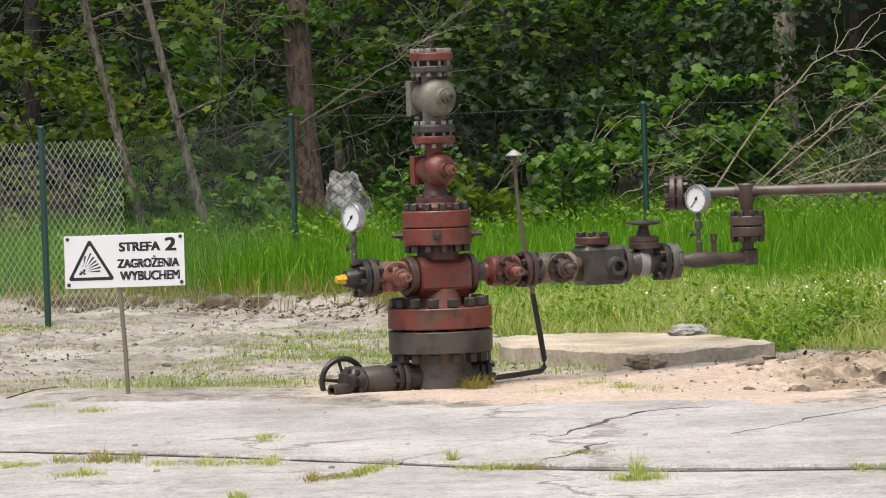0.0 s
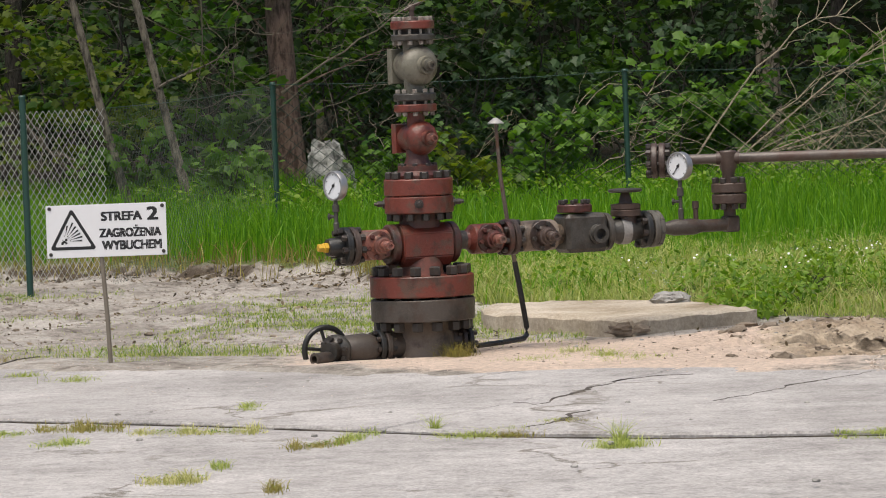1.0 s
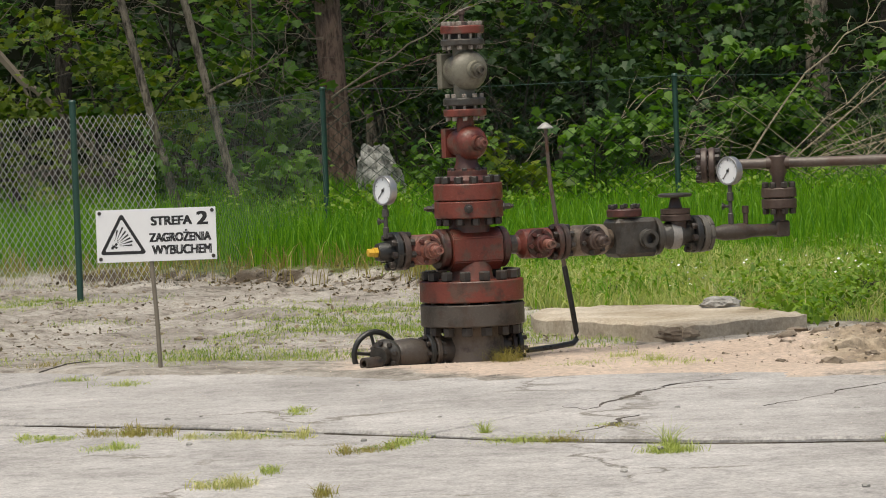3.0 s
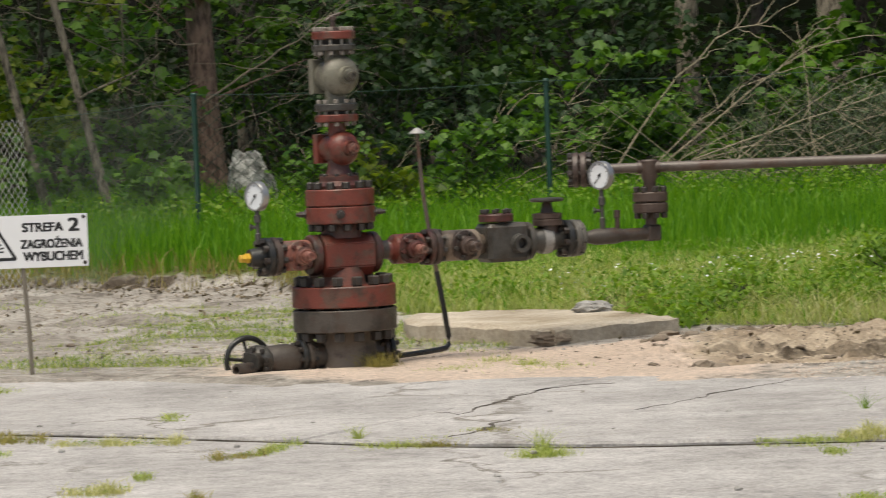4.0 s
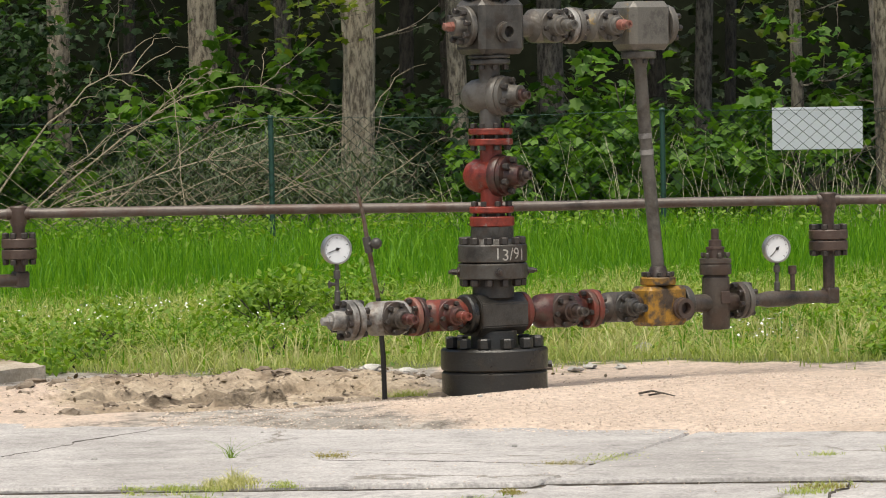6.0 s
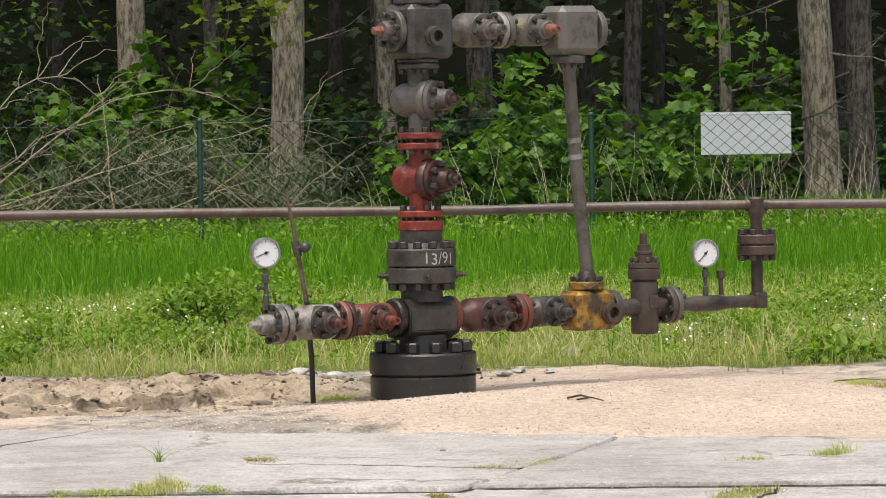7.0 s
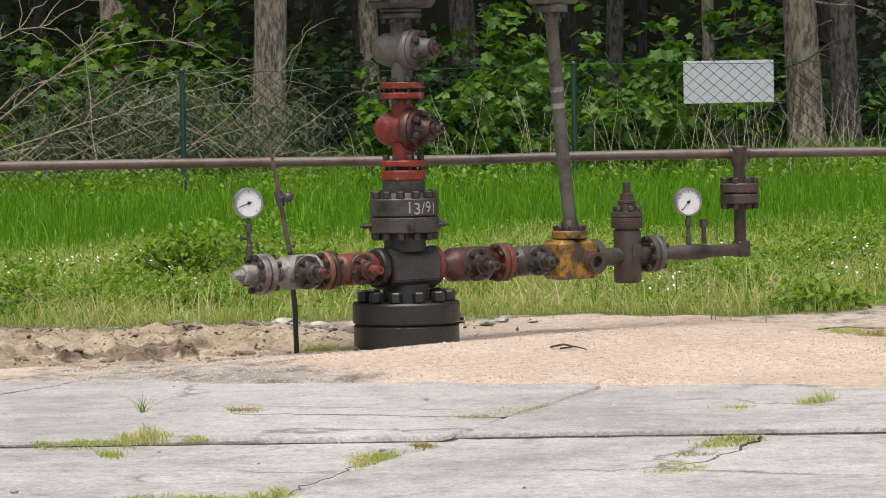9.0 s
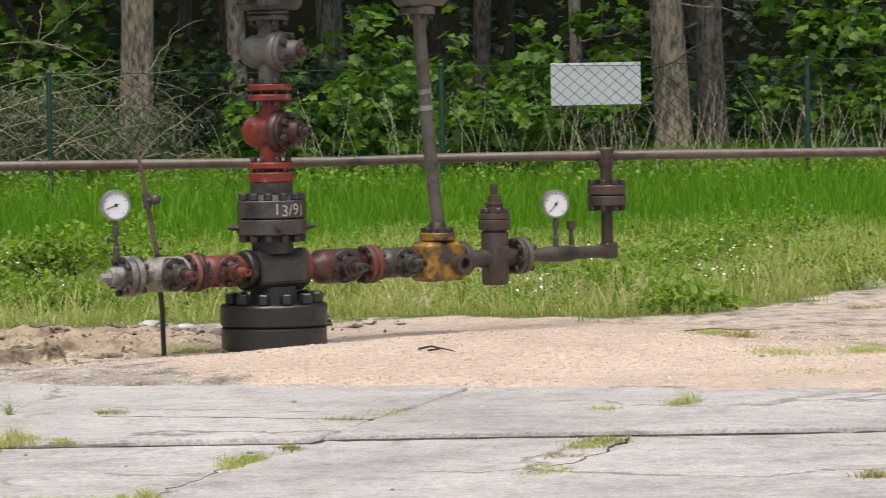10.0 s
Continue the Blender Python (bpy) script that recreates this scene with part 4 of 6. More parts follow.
RAG = GY + 0.22 * wave(GX, GY, 3.1) + 0.12 * wave(GX, GY, 8.3, 1.1) + 0.05 * wave(GX, GY, 21.0, 0.6)
scarp = np.exp(-((GX - 2.6) / 1.2) ** 2) * smooth(22.7, 22.78, RAG) * (1 - smooth(22.86, 22.95, RAG))
loam_w = loam_w * (1 - np.clip(1.6 * np.exp(-((GX - 5.1) / 2.0) ** 2 - ((GY - 21.3) / 1.0) ** 2), 0, 1)) + 0.55 * scarp + 0.9 * np.exp(-((turf_edge(GX, GY) + 0.15) / 0.3) ** 2) * np.clip(0.55 + 0.5 * wave(GX, GY, 3.3, 0.9) + 0.5 * wave(GX, GY, 9.0, 0.3), 0, 1) * (1 - smooth(0.0, 0.6, GX))
for key, w in (("sand", sand_w), ("turf", turf_w), ("loam", loam_w), ("clay", clay_w), ("mould", 1.4 * smooth(38.5, 41.5, GY))):
    me.attributes.new(key, "FLOAT", "POINT").data.foreach_set("value", w.reshape(-1).astype(np.float32))
me.materials.append(ground_material())
tagged(new("ground", me), "sandy earth with churned dirt, heaped pinkish sand and turf", "ground", kind="structure")

# concrete pad of large cast slabs
pad = tagged(new("pavement"), "cracked pale concrete pad of large cast slabs with weedy joints", "pavement", kind="structure")


def joint_shift(e):
    """How far the long joint runs off its straight line at e."""
    return float(np.interp(e, [-13, -11, -10, -8.8, -8.2, -7.4, -6.0, -4.5, -2.7, 0], [0.3, 0.24, 0.12, -0.12, -0.24, -0.23, 0.14, 0.55, 0.95, 1.1]))


SLABS = []


def slab_top(e, n):
    """Height of the slab surface at a place of the pad's own grid."""
    for e0, e1, n0, n1, t in SLABS:
        if e0 <= e < e1 and n0 <= n < n1:
            return t[0] + t[1] * (e - (e0 + e1) / 2) + t[2] * (n - (n0 + n1) / 2)
    return -0.016


def cast_slab(e0, e1, n0, n1, tilt, seed):
    r = np.random.default_rng(seed)
    SLABS.append((e0, e1, n0, n1, tilt))
    k = 36
    edge = []
    for (a, b) in (((e0, n0), (e1, n0)), ((e1, n0), (e1, n1)), ((e1, n1), (e0, n1)), ((e0, n1), (e0, n0))):
        d = np.array(b) - np.array(a)
        nrm = np.array([-d[1], d[0]]) / np.linalg.norm(d)
        wob = np.cumsum(r.normal(0, 0.011, k))
        wob -= np.linspace(wob[0], wob[-1], k)
        for i in range(k):
            gap = 0.02 if abs(d[0]) > abs(d[1]) else 0.009
            edge.append(np.array(a) + d * i / k + nrm * ((wob[i] + abs(r.normal(0, 0.012))) * (0.4 + 30 * gap) + gap))
    bm = bmesh.new()
    def put(q, z):
        n = q[1] + joint_shift(q[0]) * max(0.0, 1 - abs(q[1] - 16.7) / (3.0 if q[1] < 16.7 else PAD_N - 16.7))
        xy = q[0] * E_DIR + n * N_DIR
        return bm.verts.new((xy[0], xy[1], z))
    mid = np.array([(e0 + e1) / 2, (n0 + n1) / 2])
    lift = lambda q: tilt[0] + tilt[1] * (q[0] - mid[0]) + tilt[2] * (q[1] - mid[1])
    top = [put(q + (mid - q) * 0.006, lift(q)) for q in edge]
    rim = [put(q, lift(q) - 0.012) for q in edge]
    low = [put(q, -0.16) for q in edge]
    bm.faces.new(top)
    for a, b in ((top, rim), (rim, low)):
        for i in range(len(a)):
            j = (i + 1) % len(a)
            bm.faces.new((a[i], b[i], b[j], a[j]))
    return part("slab", bm, CONCRETE, pad)


E_CUTS = [-23.9, -20.1, -16.3, -12.6, -8.85, -5.0, -1.2, 2.6, 6.4, 10.2]
N_CUTS = [-10.3, -7.3, -4.3, -1.3, 1.7, 4.7, 7.7, 10.7, 13.7, 16.7, PAD_N]
for j in range(len(N_CUTS) - 1):
    cuts = E_CUTS if N_CUTS[j] > 16 else [-23.9, -16.3, -10.7, -5.0, -1.2, 2.6, 6.4, 10.2]
    for i in range(len(cuts) - 1):
        r = np.random.default_rng(100 + 17 * i + j)
        cast_slab(cuts[i], cuts[i + 1], N_CUTS[j], N_CUTS[j + 1], (r.uniform(-0.004, 0.004) + (0.0 if N_CUTS[j] > 16 else -0.016 if N_CUTS[j] > 13 else -0.018), r.uniform(-0.003, 0.003), r.uniform(-0.002, 0.002)), 40 + 13 * i + j)


def crack(e0, n0, e1, n1, wide, seed, along=False):
    """A dirt-filled break in the slabs with a ragged raised lip."""
    r = np.random.default_rng(seed)
    a, b = np.array([e0, n0]), np.array([e1, n1])
    k = max(8, int(np.linalg.norm(b - a) / 0.05))
    d = (b - a) / np.linalg.norm(b - a)
    nrm = np.array([-d[1], d[0]])
    wob = np.cumsum(r.normal(0, 0.015, k + 1)) * (0.3 if along else 1.0)
    wob -= np.linspace(wob[0], wob[-1], k + 1)
    bm = bmesh.new()
    prev = None
    for i in range(k + 1):
        t = i / k
        c = a + (b - a) * t + nrm * wob[i]
        if along:
            c[1] += joint_shift(c[0])
        w = wide * math.sin(math.pi * min(max(t, 0.03), 0.97)) ** 0.5 * r.uniform(0.25, 1.0) * min(1.0, max(0.04, 0.45 + 0.45 * math.sin(c[0] * 7.3 + c[1] * 5.1 + seed) + 0.4 * math.sin(c[0] * 17.0 + 2 * seed)))
        z = slab_top(c[0], 16.6) if along else slab_top(c[0], c[1])
        row = []
        for off, up in ((-w, -0.006), (-w * 0.4, 0.002 + 0.12 * w * r.uniform(0, 1)), (w * 0.4, 0.002 + 0.16 * w * r.uniform(0, 1)), (w, -0.006)):
            q = (c + nrm * off)
            xy = q[0] * E_DIR + q[1] * N_DIR
            row.append(bm.verts.new((xy[0], xy[1], z + up)))
        if prev:
            for j in range(3):
                bm.faces.new((prev[j], prev[j + 1], row[j + 1], row[j]))
        prev = row
    part("crack", bm, CRACK_DIRT, pad, "dirt-filled crack in the concrete")


for k, (e0, n0, e1, n1, w) in enumerate([(-8.85, 17.9, -8.65, 17.75, 0.025), (-8.66, 17.8, -8.83, 19.2, 0.04), (-8.83, 19.15, -8.6, 19.45, 0.025), (-8.2, 16.6, -8.26, 17.5, 0.04), (-7.86, 18.0, -7.72, 19.65, 0.03), (-5.02, 14.9, -5.1, 16.6, 0.007),
                                         (-3.8, 15.8, -3.72, 17.3, 0.012), (-6.3, 18.02, -5.0, 17.95, 0.007), (-4.9, 20.25, -4.2, 20.1, 0.035), (-4.2, 20.1, -3.4, 20.5, 0.025)]):
    crack(e0, n0, e1, n1, w, 900 + k)
for k, (e0, e1) in enumerate([(-12.5, -10.9), (-11.0, -9.4), (-9.5, -8.4), (-8.5, -6.9), (-7.0, -5.6), (-5.7, -4.3), (-4.4, -3.1), (-3.2, -1.5)]):
    crack(e0, 16.7, e1, 16.7, (0.004, 0.005, 0.009, 0.022, 0.017, 0.010, 0.017, 0.022)[k], 930 + k, True)

# low concrete plinth beside the first wellhead
def plinth():
    bm = bmesh.new()
    out = [(0.335, 25.13), (0.72, 24.55), (1.1, 24.0), (1.16, 23.98), (1.5, 24.27), (1.9, 24.6), (1.72, 25.15), (1.54, 25.67), (1.1, 25.95), (0.74, 26.17), (0.4, 26.1), (0.33, 25.7)]
    fine = []
    for a, b in zip(out, out[1:] + out[:1]):
        for k in range(6):
            fine.append((a[0] + (b[0] - a[0]) * k / 6 + random.uniform(-0.012, 0.012), a[1] + (b[1] - a[1]) * k / 6 + random.uniform(-0.012, 0.012)))
    c = (1.05, 25.1)
    rings = []
    for s, z in ((0.965, 0.112), (1.0, 0.1), (1.0, -0.1)):
        rings.append([bm.verts.new((c[0] + (x - c[0]) * s, c[1] + (y - c[1]) * s, z + (random.uniform(-0.01, 0.006) if z > 0 else 0))) for x, y in fine])
    bm.faces.new(rings[0])
    for a, b in zip(rings, rings[1:]):
        for i in range(len(a)):
            j = (i + 1) % len(a)
            bm.faces.new((a[i], b[i], b[j], a[j]))
    ob = thing("concrete_plinth", bm, CONCRETE_OLD, "low weathered concrete slab with a broken edge lying on sand", "slab")
    chip = bmesh.new()
    bmesh.ops.create_icosphere(chip, subdivisions=3, radius=1)
    for v in chip.verts:
        d = 1 + 0.5 * noise.noise(v.co * 2.3) + 0.3 * noise.noise(v.co * 6.1)
        v.co = Vector((1.13 + v.co.x * d * 0.11, 24.0 + v.co.y * d * 0.035, 0.055 + v.co.z * d * 0.038))
    part("broken_corner", chip, EARTH, ob, "dark crumbling broken corner")
    return ob


plinth()


def gz(x, y):
    return float(height(np.array(float(x)), np.array(float(y))))


def boulder(name, p, size, seed, mat, label, category="stone", group="", flat=0.6, bumpy=0.25, skew=0.0):
    bm = bmesh.new()
    bmesh.ops.create_icosphere(bm, subdivisions=4 if size[0] > 0.1 else 2, radius=1)
    off = Vector((seed * 3.1, seed * 1.7, seed * 0.9))
    for v in bm.verts:
        d = 1 + bumpy * noise.noise(v.co * 1.6 + off) + bumpy * 0.5 * noise.noise(v.co * 4.1 + off) + bumpy * 0.45 * noise.noise(v.co * 9.0 + off)
        v.co = Vector((v.co.x * d * size[0], v.co.y * d * size[1], max(v.co.z, -flat) * d * size[2] - skew * v.co.x)) + Vector(p)
    return thing(name, bm, mat, label, category, group)


boulder("stone", (1.46, 25.5, 0.125), (0.12, 0.1, 0.05), 3, STONE, "flat grey stone lying on the concrete slab")
boulder("stone", (5.62, 25.3, 0.05), (0.055, 0.05, 0.05), 8, STONE, "small pale stone at the edge of the grass", group="loose stones")
for k, (x, y) in enumerate([(3.55, 24.0), (3.75, 24.15), (3.95, 24.05), (4.75, 24.1), (4.9, 23.9), (5.05, 24.2), (5.2, 24.05), (3.2, 23.9)]):
    boulder("stone", (x, y, gz(x, y) + 0.012), (0.065 - 0.005 * k, 0.045, 0.02), 70 + k, PALE_STONE, "flat chalky pale stone at the edge of the turf", group="loose stones", bumpy=0.7)
for k in range(46):
    x, n = rng.uniform(-3, 8), rng.uniform(14.0, 21.5)
    y = (n - N_DIR[0] * x) / N_DIR[1]
    s = rng.uniform(0.005, 0.013)
    boulder("pebble", (x, y, max(float(height(np.array(x), np.array(y))), 0.0 if n < PAD_N else -1) + s * 0.2), (s * 1.3, s, s * 0.8), k, STONE, "small grey pebble lying on the ground", "pebble", "scattered pebbles")
for k in range(60):
    x = rng.uniform(-3.3, 0.2) if k % 2 else rng.uniform(1.5, 4.3)
    y = rng.uniform(25.0, 32.5) if k % 2 else rng.uniform(22.3, 23.9)
    s = rng.uniform(0.01, 0.024) if k % 2 else rng.uniform(0.015, 0.05)
    boulder("clod", (x, y, float(height(np.array(x), np.array(y))) + s * 0.1), (s * 1.4, s, s * 0.6), 50 + k, EARTH, "clod of dry churned earth", "clod", "earth clods", bumpy=0.5)

# ---------------------------------------------------------------- fence
posts = [(-6.0, 29.9), (-2.87, 30.6), (-1.25, 36.0), (1.74, 36.0), (4.76, 36.0), (8.19, 36.0), (11.52, 36.0), (14.8, 36.0)]
CORNER = (-2.28, 30.72)


def fence_post(p):
    bm = turned([(0, 0), (0.024, 0), (0.024, 1.62), (0.027, 1.62), (0.027, 1.635), (0.02, 1.645), (0, 1.645)], (p[0], p[1], -0.17), (0, 0, 1), 16)
    return bm


fence = tagged(new("fence"), "chain-link fence with dark green steel posts along the wood", "fence", kind="structure")
for p in posts:
    part("post", fence_post(p), POST_GREEN, fence)


def chain_link(a, b, top_a, top_b, low, mesh, wire, mat, name, tall=0.5):
    """Woven zigzag wires between two ends, as thin three-sided tubes."""
    a, b = np.array(a), np.array(b)
    span = np.linalg.norm(b - a)
    verts, faces = [], []
    n = int(span / (mesh / 2))
    rows = int((top_a - low) / (mesh * tall))
    side = (b - a) / span
    nrm = np.array([-side[1], side[0]])
    for i in range(n):
        prev = None
        for j in range(rows + 1):
            s = (i + (j % 2)) * mesh / 2 if i % 2 == 0 else (i + 1 - (j % 2)) * mesh / 2
            if s > span:
                s = span
            t = s / span
            z = low + (top_a + (top_b - top_a) * t - low) * j / rows
            sag = 0.012 * math.sin(s * 1.9 + j * 0.12) + wire * (1 if (i + j) % 2 else -1)
            c = a + side * s + nrm * sag
            k = len(verts)
            verts += [(c[0] - side[0] * wire, c[1] - side[1] * wire, z), (c[0] + side[0] * wire, c[1] + side[1] * wire, z), (c[0] - nrm[0] * wire, c[1] - nrm[1] * wire, z + wire)]
            if prev is not None:
                for q in range(3):
                    w = (q + 1) % 3
                    faces.append((prev + q, prev + w, k + w, k + q))
            prev = k
    me = bpy.data.meshes.new(name)
    me.from_pydata(verts, [], faces)
    me.materials.append(mat)
    ob = new(name, me)
    ob.parent = fence
    ob["kind"] = "stuff"
    return ob


chain_link((-6.0, 29.93), CORNER, 1.34, 1.36, 0.12, 0.044, 0.0021, WIRE_GALV, "wire_mesh", 0.8)
chain_link(CORNER, (-1.25, 35.97), 1.36, 1.45, 0.08, 0.08, 0.0013, WIRE_GREEN, "wire_mesh")
chain_link((-1.25, 35.97), (14.8, 35.97), 1.45, 1.45, 0.05, 0.125, 0.0033, WIRE_GREEN, "wire_mesh", 0.4)
top = bmesh.new()
for a, b in zip([(*CORNER, 1.36)] + [(p[0], p[1] - 0.03, 1.455) for p in posts[2:-1]], [(p[0], p[1] - 0.03, 1.455) for p in posts[2:]]):
    a, b = Vector(a), Vector(b)
    sweep(top, [a, a.lerp(b, 0.25) - Vector((0, 0, 0.02)), a.lerp(b, 0.5) - Vector((0, 0, 0.03)), a.lerp(b, 0.75) - Vector((0, 0, 0.02)), b], 0.0028, 5)
part("tension_wire", top, POST_GREEN, fence)
bm = chamfered(bmesh.new(), (9.17, 35.984, 1.085), (9.985, 35.99, 1.455), 0.001)
thing("back_of_sign", bm, GREY_SHEET, "blank pale sheet-metal back of a sign wired to the fence", "sign")

# ---------------------------------------------------------------- warning sign on its stake
def warning_sign():
    s = tagged(new("warning_sign"), "white metal warning sign with black lettering on a thin steel stake", "sign")
    s.matrix_basis = pose(-1.76, 23.35, 0, 0, 0, 2)
    part("stake", sweep(bmesh.new(), [(0.0, 0.012, -0.1), (-0.012, 0.012, 0.3), (-0.03, 0.012, 0.62), (-0.04, 0.012, 0.8)], 0.0125, 10), STAKE, s)
    pl = part("plate", chamfered(bmesh.new(), (-0.33, -0.002, -0.145), (0.33, 0.002, 0.145), 0.0008), WHITE_METAL, s)
    tip = pose(0.004, -0.003, 0.757, 0, 0.2, 0)
    pl.matrix_basis = tip
    for x in (-0.31, 0.31):
        for z in (-0.125, 0.127):
            part("screw", turned([(0, 0), (0.011, 0), (0.008, 0.006), (0, 0.007)], (x, -0.002, z), (0, -1, 0), 10), NUT_DARK, pl)

    def words(text, x, z, size, width, bold):
        cu = bpy.data.curves.new("words", "FONT")
        cu.body, cu.size, cu.align_x, cu.align_y, cu.extrude = text, size, "LEFT", "BOTTOM_BASELINE", 0.0
        tmp = new("words", cu)
        me = bpy.data.meshes.new_from_object(tmp.evaluated_get(bpy.context.evaluated_depsgraph_get()))
        bpy.data.objects.remove(tmp)
        xs = [v.co.x for v in me.vertices]
        k = width / (max(xs) - min(xs))
        flat = [(x + (v.co.x - min(xs)) * k, z + v.co.y) for v in me.vertices]
        bm = bmesh.new()
        # bold: the same letters laid over themselves a hair apart
        for q, (dx, dz) in enumerate(((-bold, -bold * 0.5), (bold, -bold * 0.5), (-bold, bold * 0.5), (bold, bold * 0.5))):
            vs = [bm.verts.new((a + dx, -0.0026 - 0.0002 * q, b + dz)) for a, b in flat]
            for f in me.polygons:
                try:
                    bm.faces.new([vs[i] for i in f.vertices])
                except ValueError:
                    pass
        part("lettering", bm, BLACK_PRINT, pl)

    words("STREFA", -0.025, 0.054, 0.068, 0.22, 0.0037)
    words("2", 0.228, 0.052, 0.1, 0.054, 0.005)
    words("ZAGROŻENIA", -0.037, -0.037, 0.066, 0.335, 0.0037)
    words("WYBUCHEM", -0.025, -0.107, 0.07, 0.323, 0.0037)

    # explosion triangle: rounded black border, burst of wedges, fragments
    a, b, c = Vector((-0.19, 0.105)), Vector((-0.295, -0.09)), Vector((-0.075, -0.09))
    bm = bmesh.new()
    mid = (a + b + c) / 3
    outer, inner = [], []
    for p in (a, b, c):
        d = (p - mid).normalized()
        for ang in (-50, -25, 0, 25, 50):
            dd2 = Matrix.Rotation(radians(ang), 2) @ d
            outer.append(p + dd2 * 0.012)
            inner.append(p - d * 0.022 + dd2 * 0.006)
    ov = [bm.verts.new((p.x, -0.0032, p.y)) for p in outer]
    iv = [bm.verts.new((p.x, -0.0032, p.y)) for p in inner]
    for i in range(len(ov)):
        j = (i + 1) % len(ov)
        bm.faces.new((ov[i], ov[j], iv[j], iv[i]))
    part("triangle_border", bm, BLACK_PRINT, pl)
    bm = bmesh.new()
    src = Vector((-0.235, -0.055))
    for k, ang in enumerate((2, 14, 26, 38, 51, 64, 77)):
        d = Vector((math.cos(radians(ang)), math.sin(radians(ang))))
        reach = (0.1, 0.105, 0.1, 0.1, 0.105, 0.115, 0.09)[k]
        nrm = Vector((-d.y, d.x))
        p0, p1 = src + d * 0.032, src + d * reach
        q = [p0, p1 - nrm * 0.005, p1 + nrm * 0.005]
        bm.faces.new([bm.verts.new((p.x, -0.0032, p.y)) for p in q])
    for k in range(16):
        p = src + Vector((rng.uniform(-0.02, 0.06), rng.uniform(-0.02, 0.08)))
        if k < 7:
            p = src + Vector((rng.uniform(-0.012, 0.012), rng.uniform(-0.012, 0.012)))
        rr = rng.uniform(0.003, 0.009) if k < 7 else rng.uniform(0.0015, 0.004)
        bm.faces.new([bm.verts.new((p.x + rr * math.cos(t), -0.0032 - 0.00003 * (k + 1), p.y + rr * math.sin(t))) for t in (0.2, 1.4, 2.5, 3.9, 5.2)])
    part("burst", bm, BLACK_PRINT, pl)


warning_sign()

# bent steel rods
def rod_one():
    r = tagged(new("vent_rod"), "thin rusty rod with cone cap, foot bent along ground", "rod")
    pts = [(0.415, 23.75, 1.259), (0.43, 23.75, 0.966), (0.459, 23.75, 0.722), (0.493, 23.75, 0.478), (0.523, 23.75, 0.282), (0.547, 23.75, 0.106), (0.545, 23.74, 0.066), (0.525, 23.69, 0.048), (0.42, 23.55, 0.043), (0.264, 23.4, 0.038)]
    part("rod", sweep(bmesh.new(), pts[:4], [0.009, 0.011, 0.012, 0.0125], 10), STEEL_ROD, r)
    part("foot_pipe", sweep(bmesh.new(), pts[3:], 0.0155, 10), BLACK, r, "black oily lower end")
    part("cone_cap", turned([(0, 0.035), (0.012, 0.032), (0.045, 0.006), (0.045, 0), (0.035, 0), (0, 0.012)], (0.415, 23.75, 1.254), (0, 0, 1), 20), GALV, r, "pale cone-shaped cap")


def rod_two():
    r = tagged(new("marker_rod"), "thin leaning steel rod with clamp knob stuck in ground", "rod")
    q = [(-0.815, 1.15), (-0.775, 0.99), (-0.748, 0.84), (-0.69, 0.55), (-0.664, 0.25), (-0.658, -0.02)]
    pts = [(*on_arm(W2, u + 0.03, 0.14), z) for u, z in q]
    part("rod", sweep(bmesh.new(), pts[:4], [0.006, 0.011, 0.013, 0.013], 10), STEEL_ROD, r)
    part("foot_pipe", sweep(bmesh.new(), pts[3:], 0.0145, 10), BLACK, r, "black oily lower end")
    x, y = on_arm(W2, -0.718, 0.14)
    bm = bmesh.new()
    bmesh.ops.create_uvsphere(bm, u_segments=16, v_segments=10, radius=0.031, matrix=Matrix.Translation((x + 0.04, y - 0.03, 0.845)))
    lathe(bm, [(0, -0.035), (0.022, -0.035), (0.024, 0.0), (0.022, 0.05), (0, 0.05)], axis_m((x, y, 0.83), (-0.18, 0, 1)), 12)
    lathe(bm, [(0, 0), (0.014, 0), (0.014, 0.05), (0, 0.05)], axis_m((x, y - 0.01, 0.84), (1, -0.4, 0.1)), 10)
    part("clamp_knob", bm, GREY_DARK, r)


rod_one()
rod_two()

# grey lichen-covered boulder behind the grass
boulder("boulder", (-0.835, 38.5, 0.56), (0.205, 0.18, 0.34), 24, LICHEN, "rough pale grey lichen-covered rock standing in the grass", flat=0.9, bumpy=0.34, skew=0.07)

# sticks and a board lying about
def stick(p, q, r, mat, label="dry stick lying on the sand"):
    p, q = Vector(p), Vector(q)
    m = p.lerp(q, 0.5) + Vector((0.01, 0.02, 0.012))
    thing("stick", sweep(bmesh.new(), [p, m, q], [r, r * 0.9, r * 0.6], 6), mat, label, "stick", "loose sticks")


for x0, y0, x1, y1, r in ((4.62, 20.95, 4.74, 20.9, 0.006), (4.66, 20.9, 4.78, 20.82, 0.005), (6.5, 22.6, 6.8, 22.5, 0.004), (-2.45, 23.5, -2.2, 23.9, 0.004)):
    stick((x0, y0, max(gz(x0, y0), 0) + 0.012), (x1, y1, max(gz(x1, y1), 0) + 0.012), r, BARK_DARK)

# ---------------------------------------------------------------- plants
def soup(name, verts, faces, mat, label="", category="", kind="", parent=None):
    me = bpy.data.meshes.new(name)
    me.from_pydata(np.asarray(verts).reshape(-1, 3).tolist(), [], faces)
    me.materials.append(mat)
    ob = tagged(new(name, me), label, category, "", kind)
    ob.parent = parent
    return ob


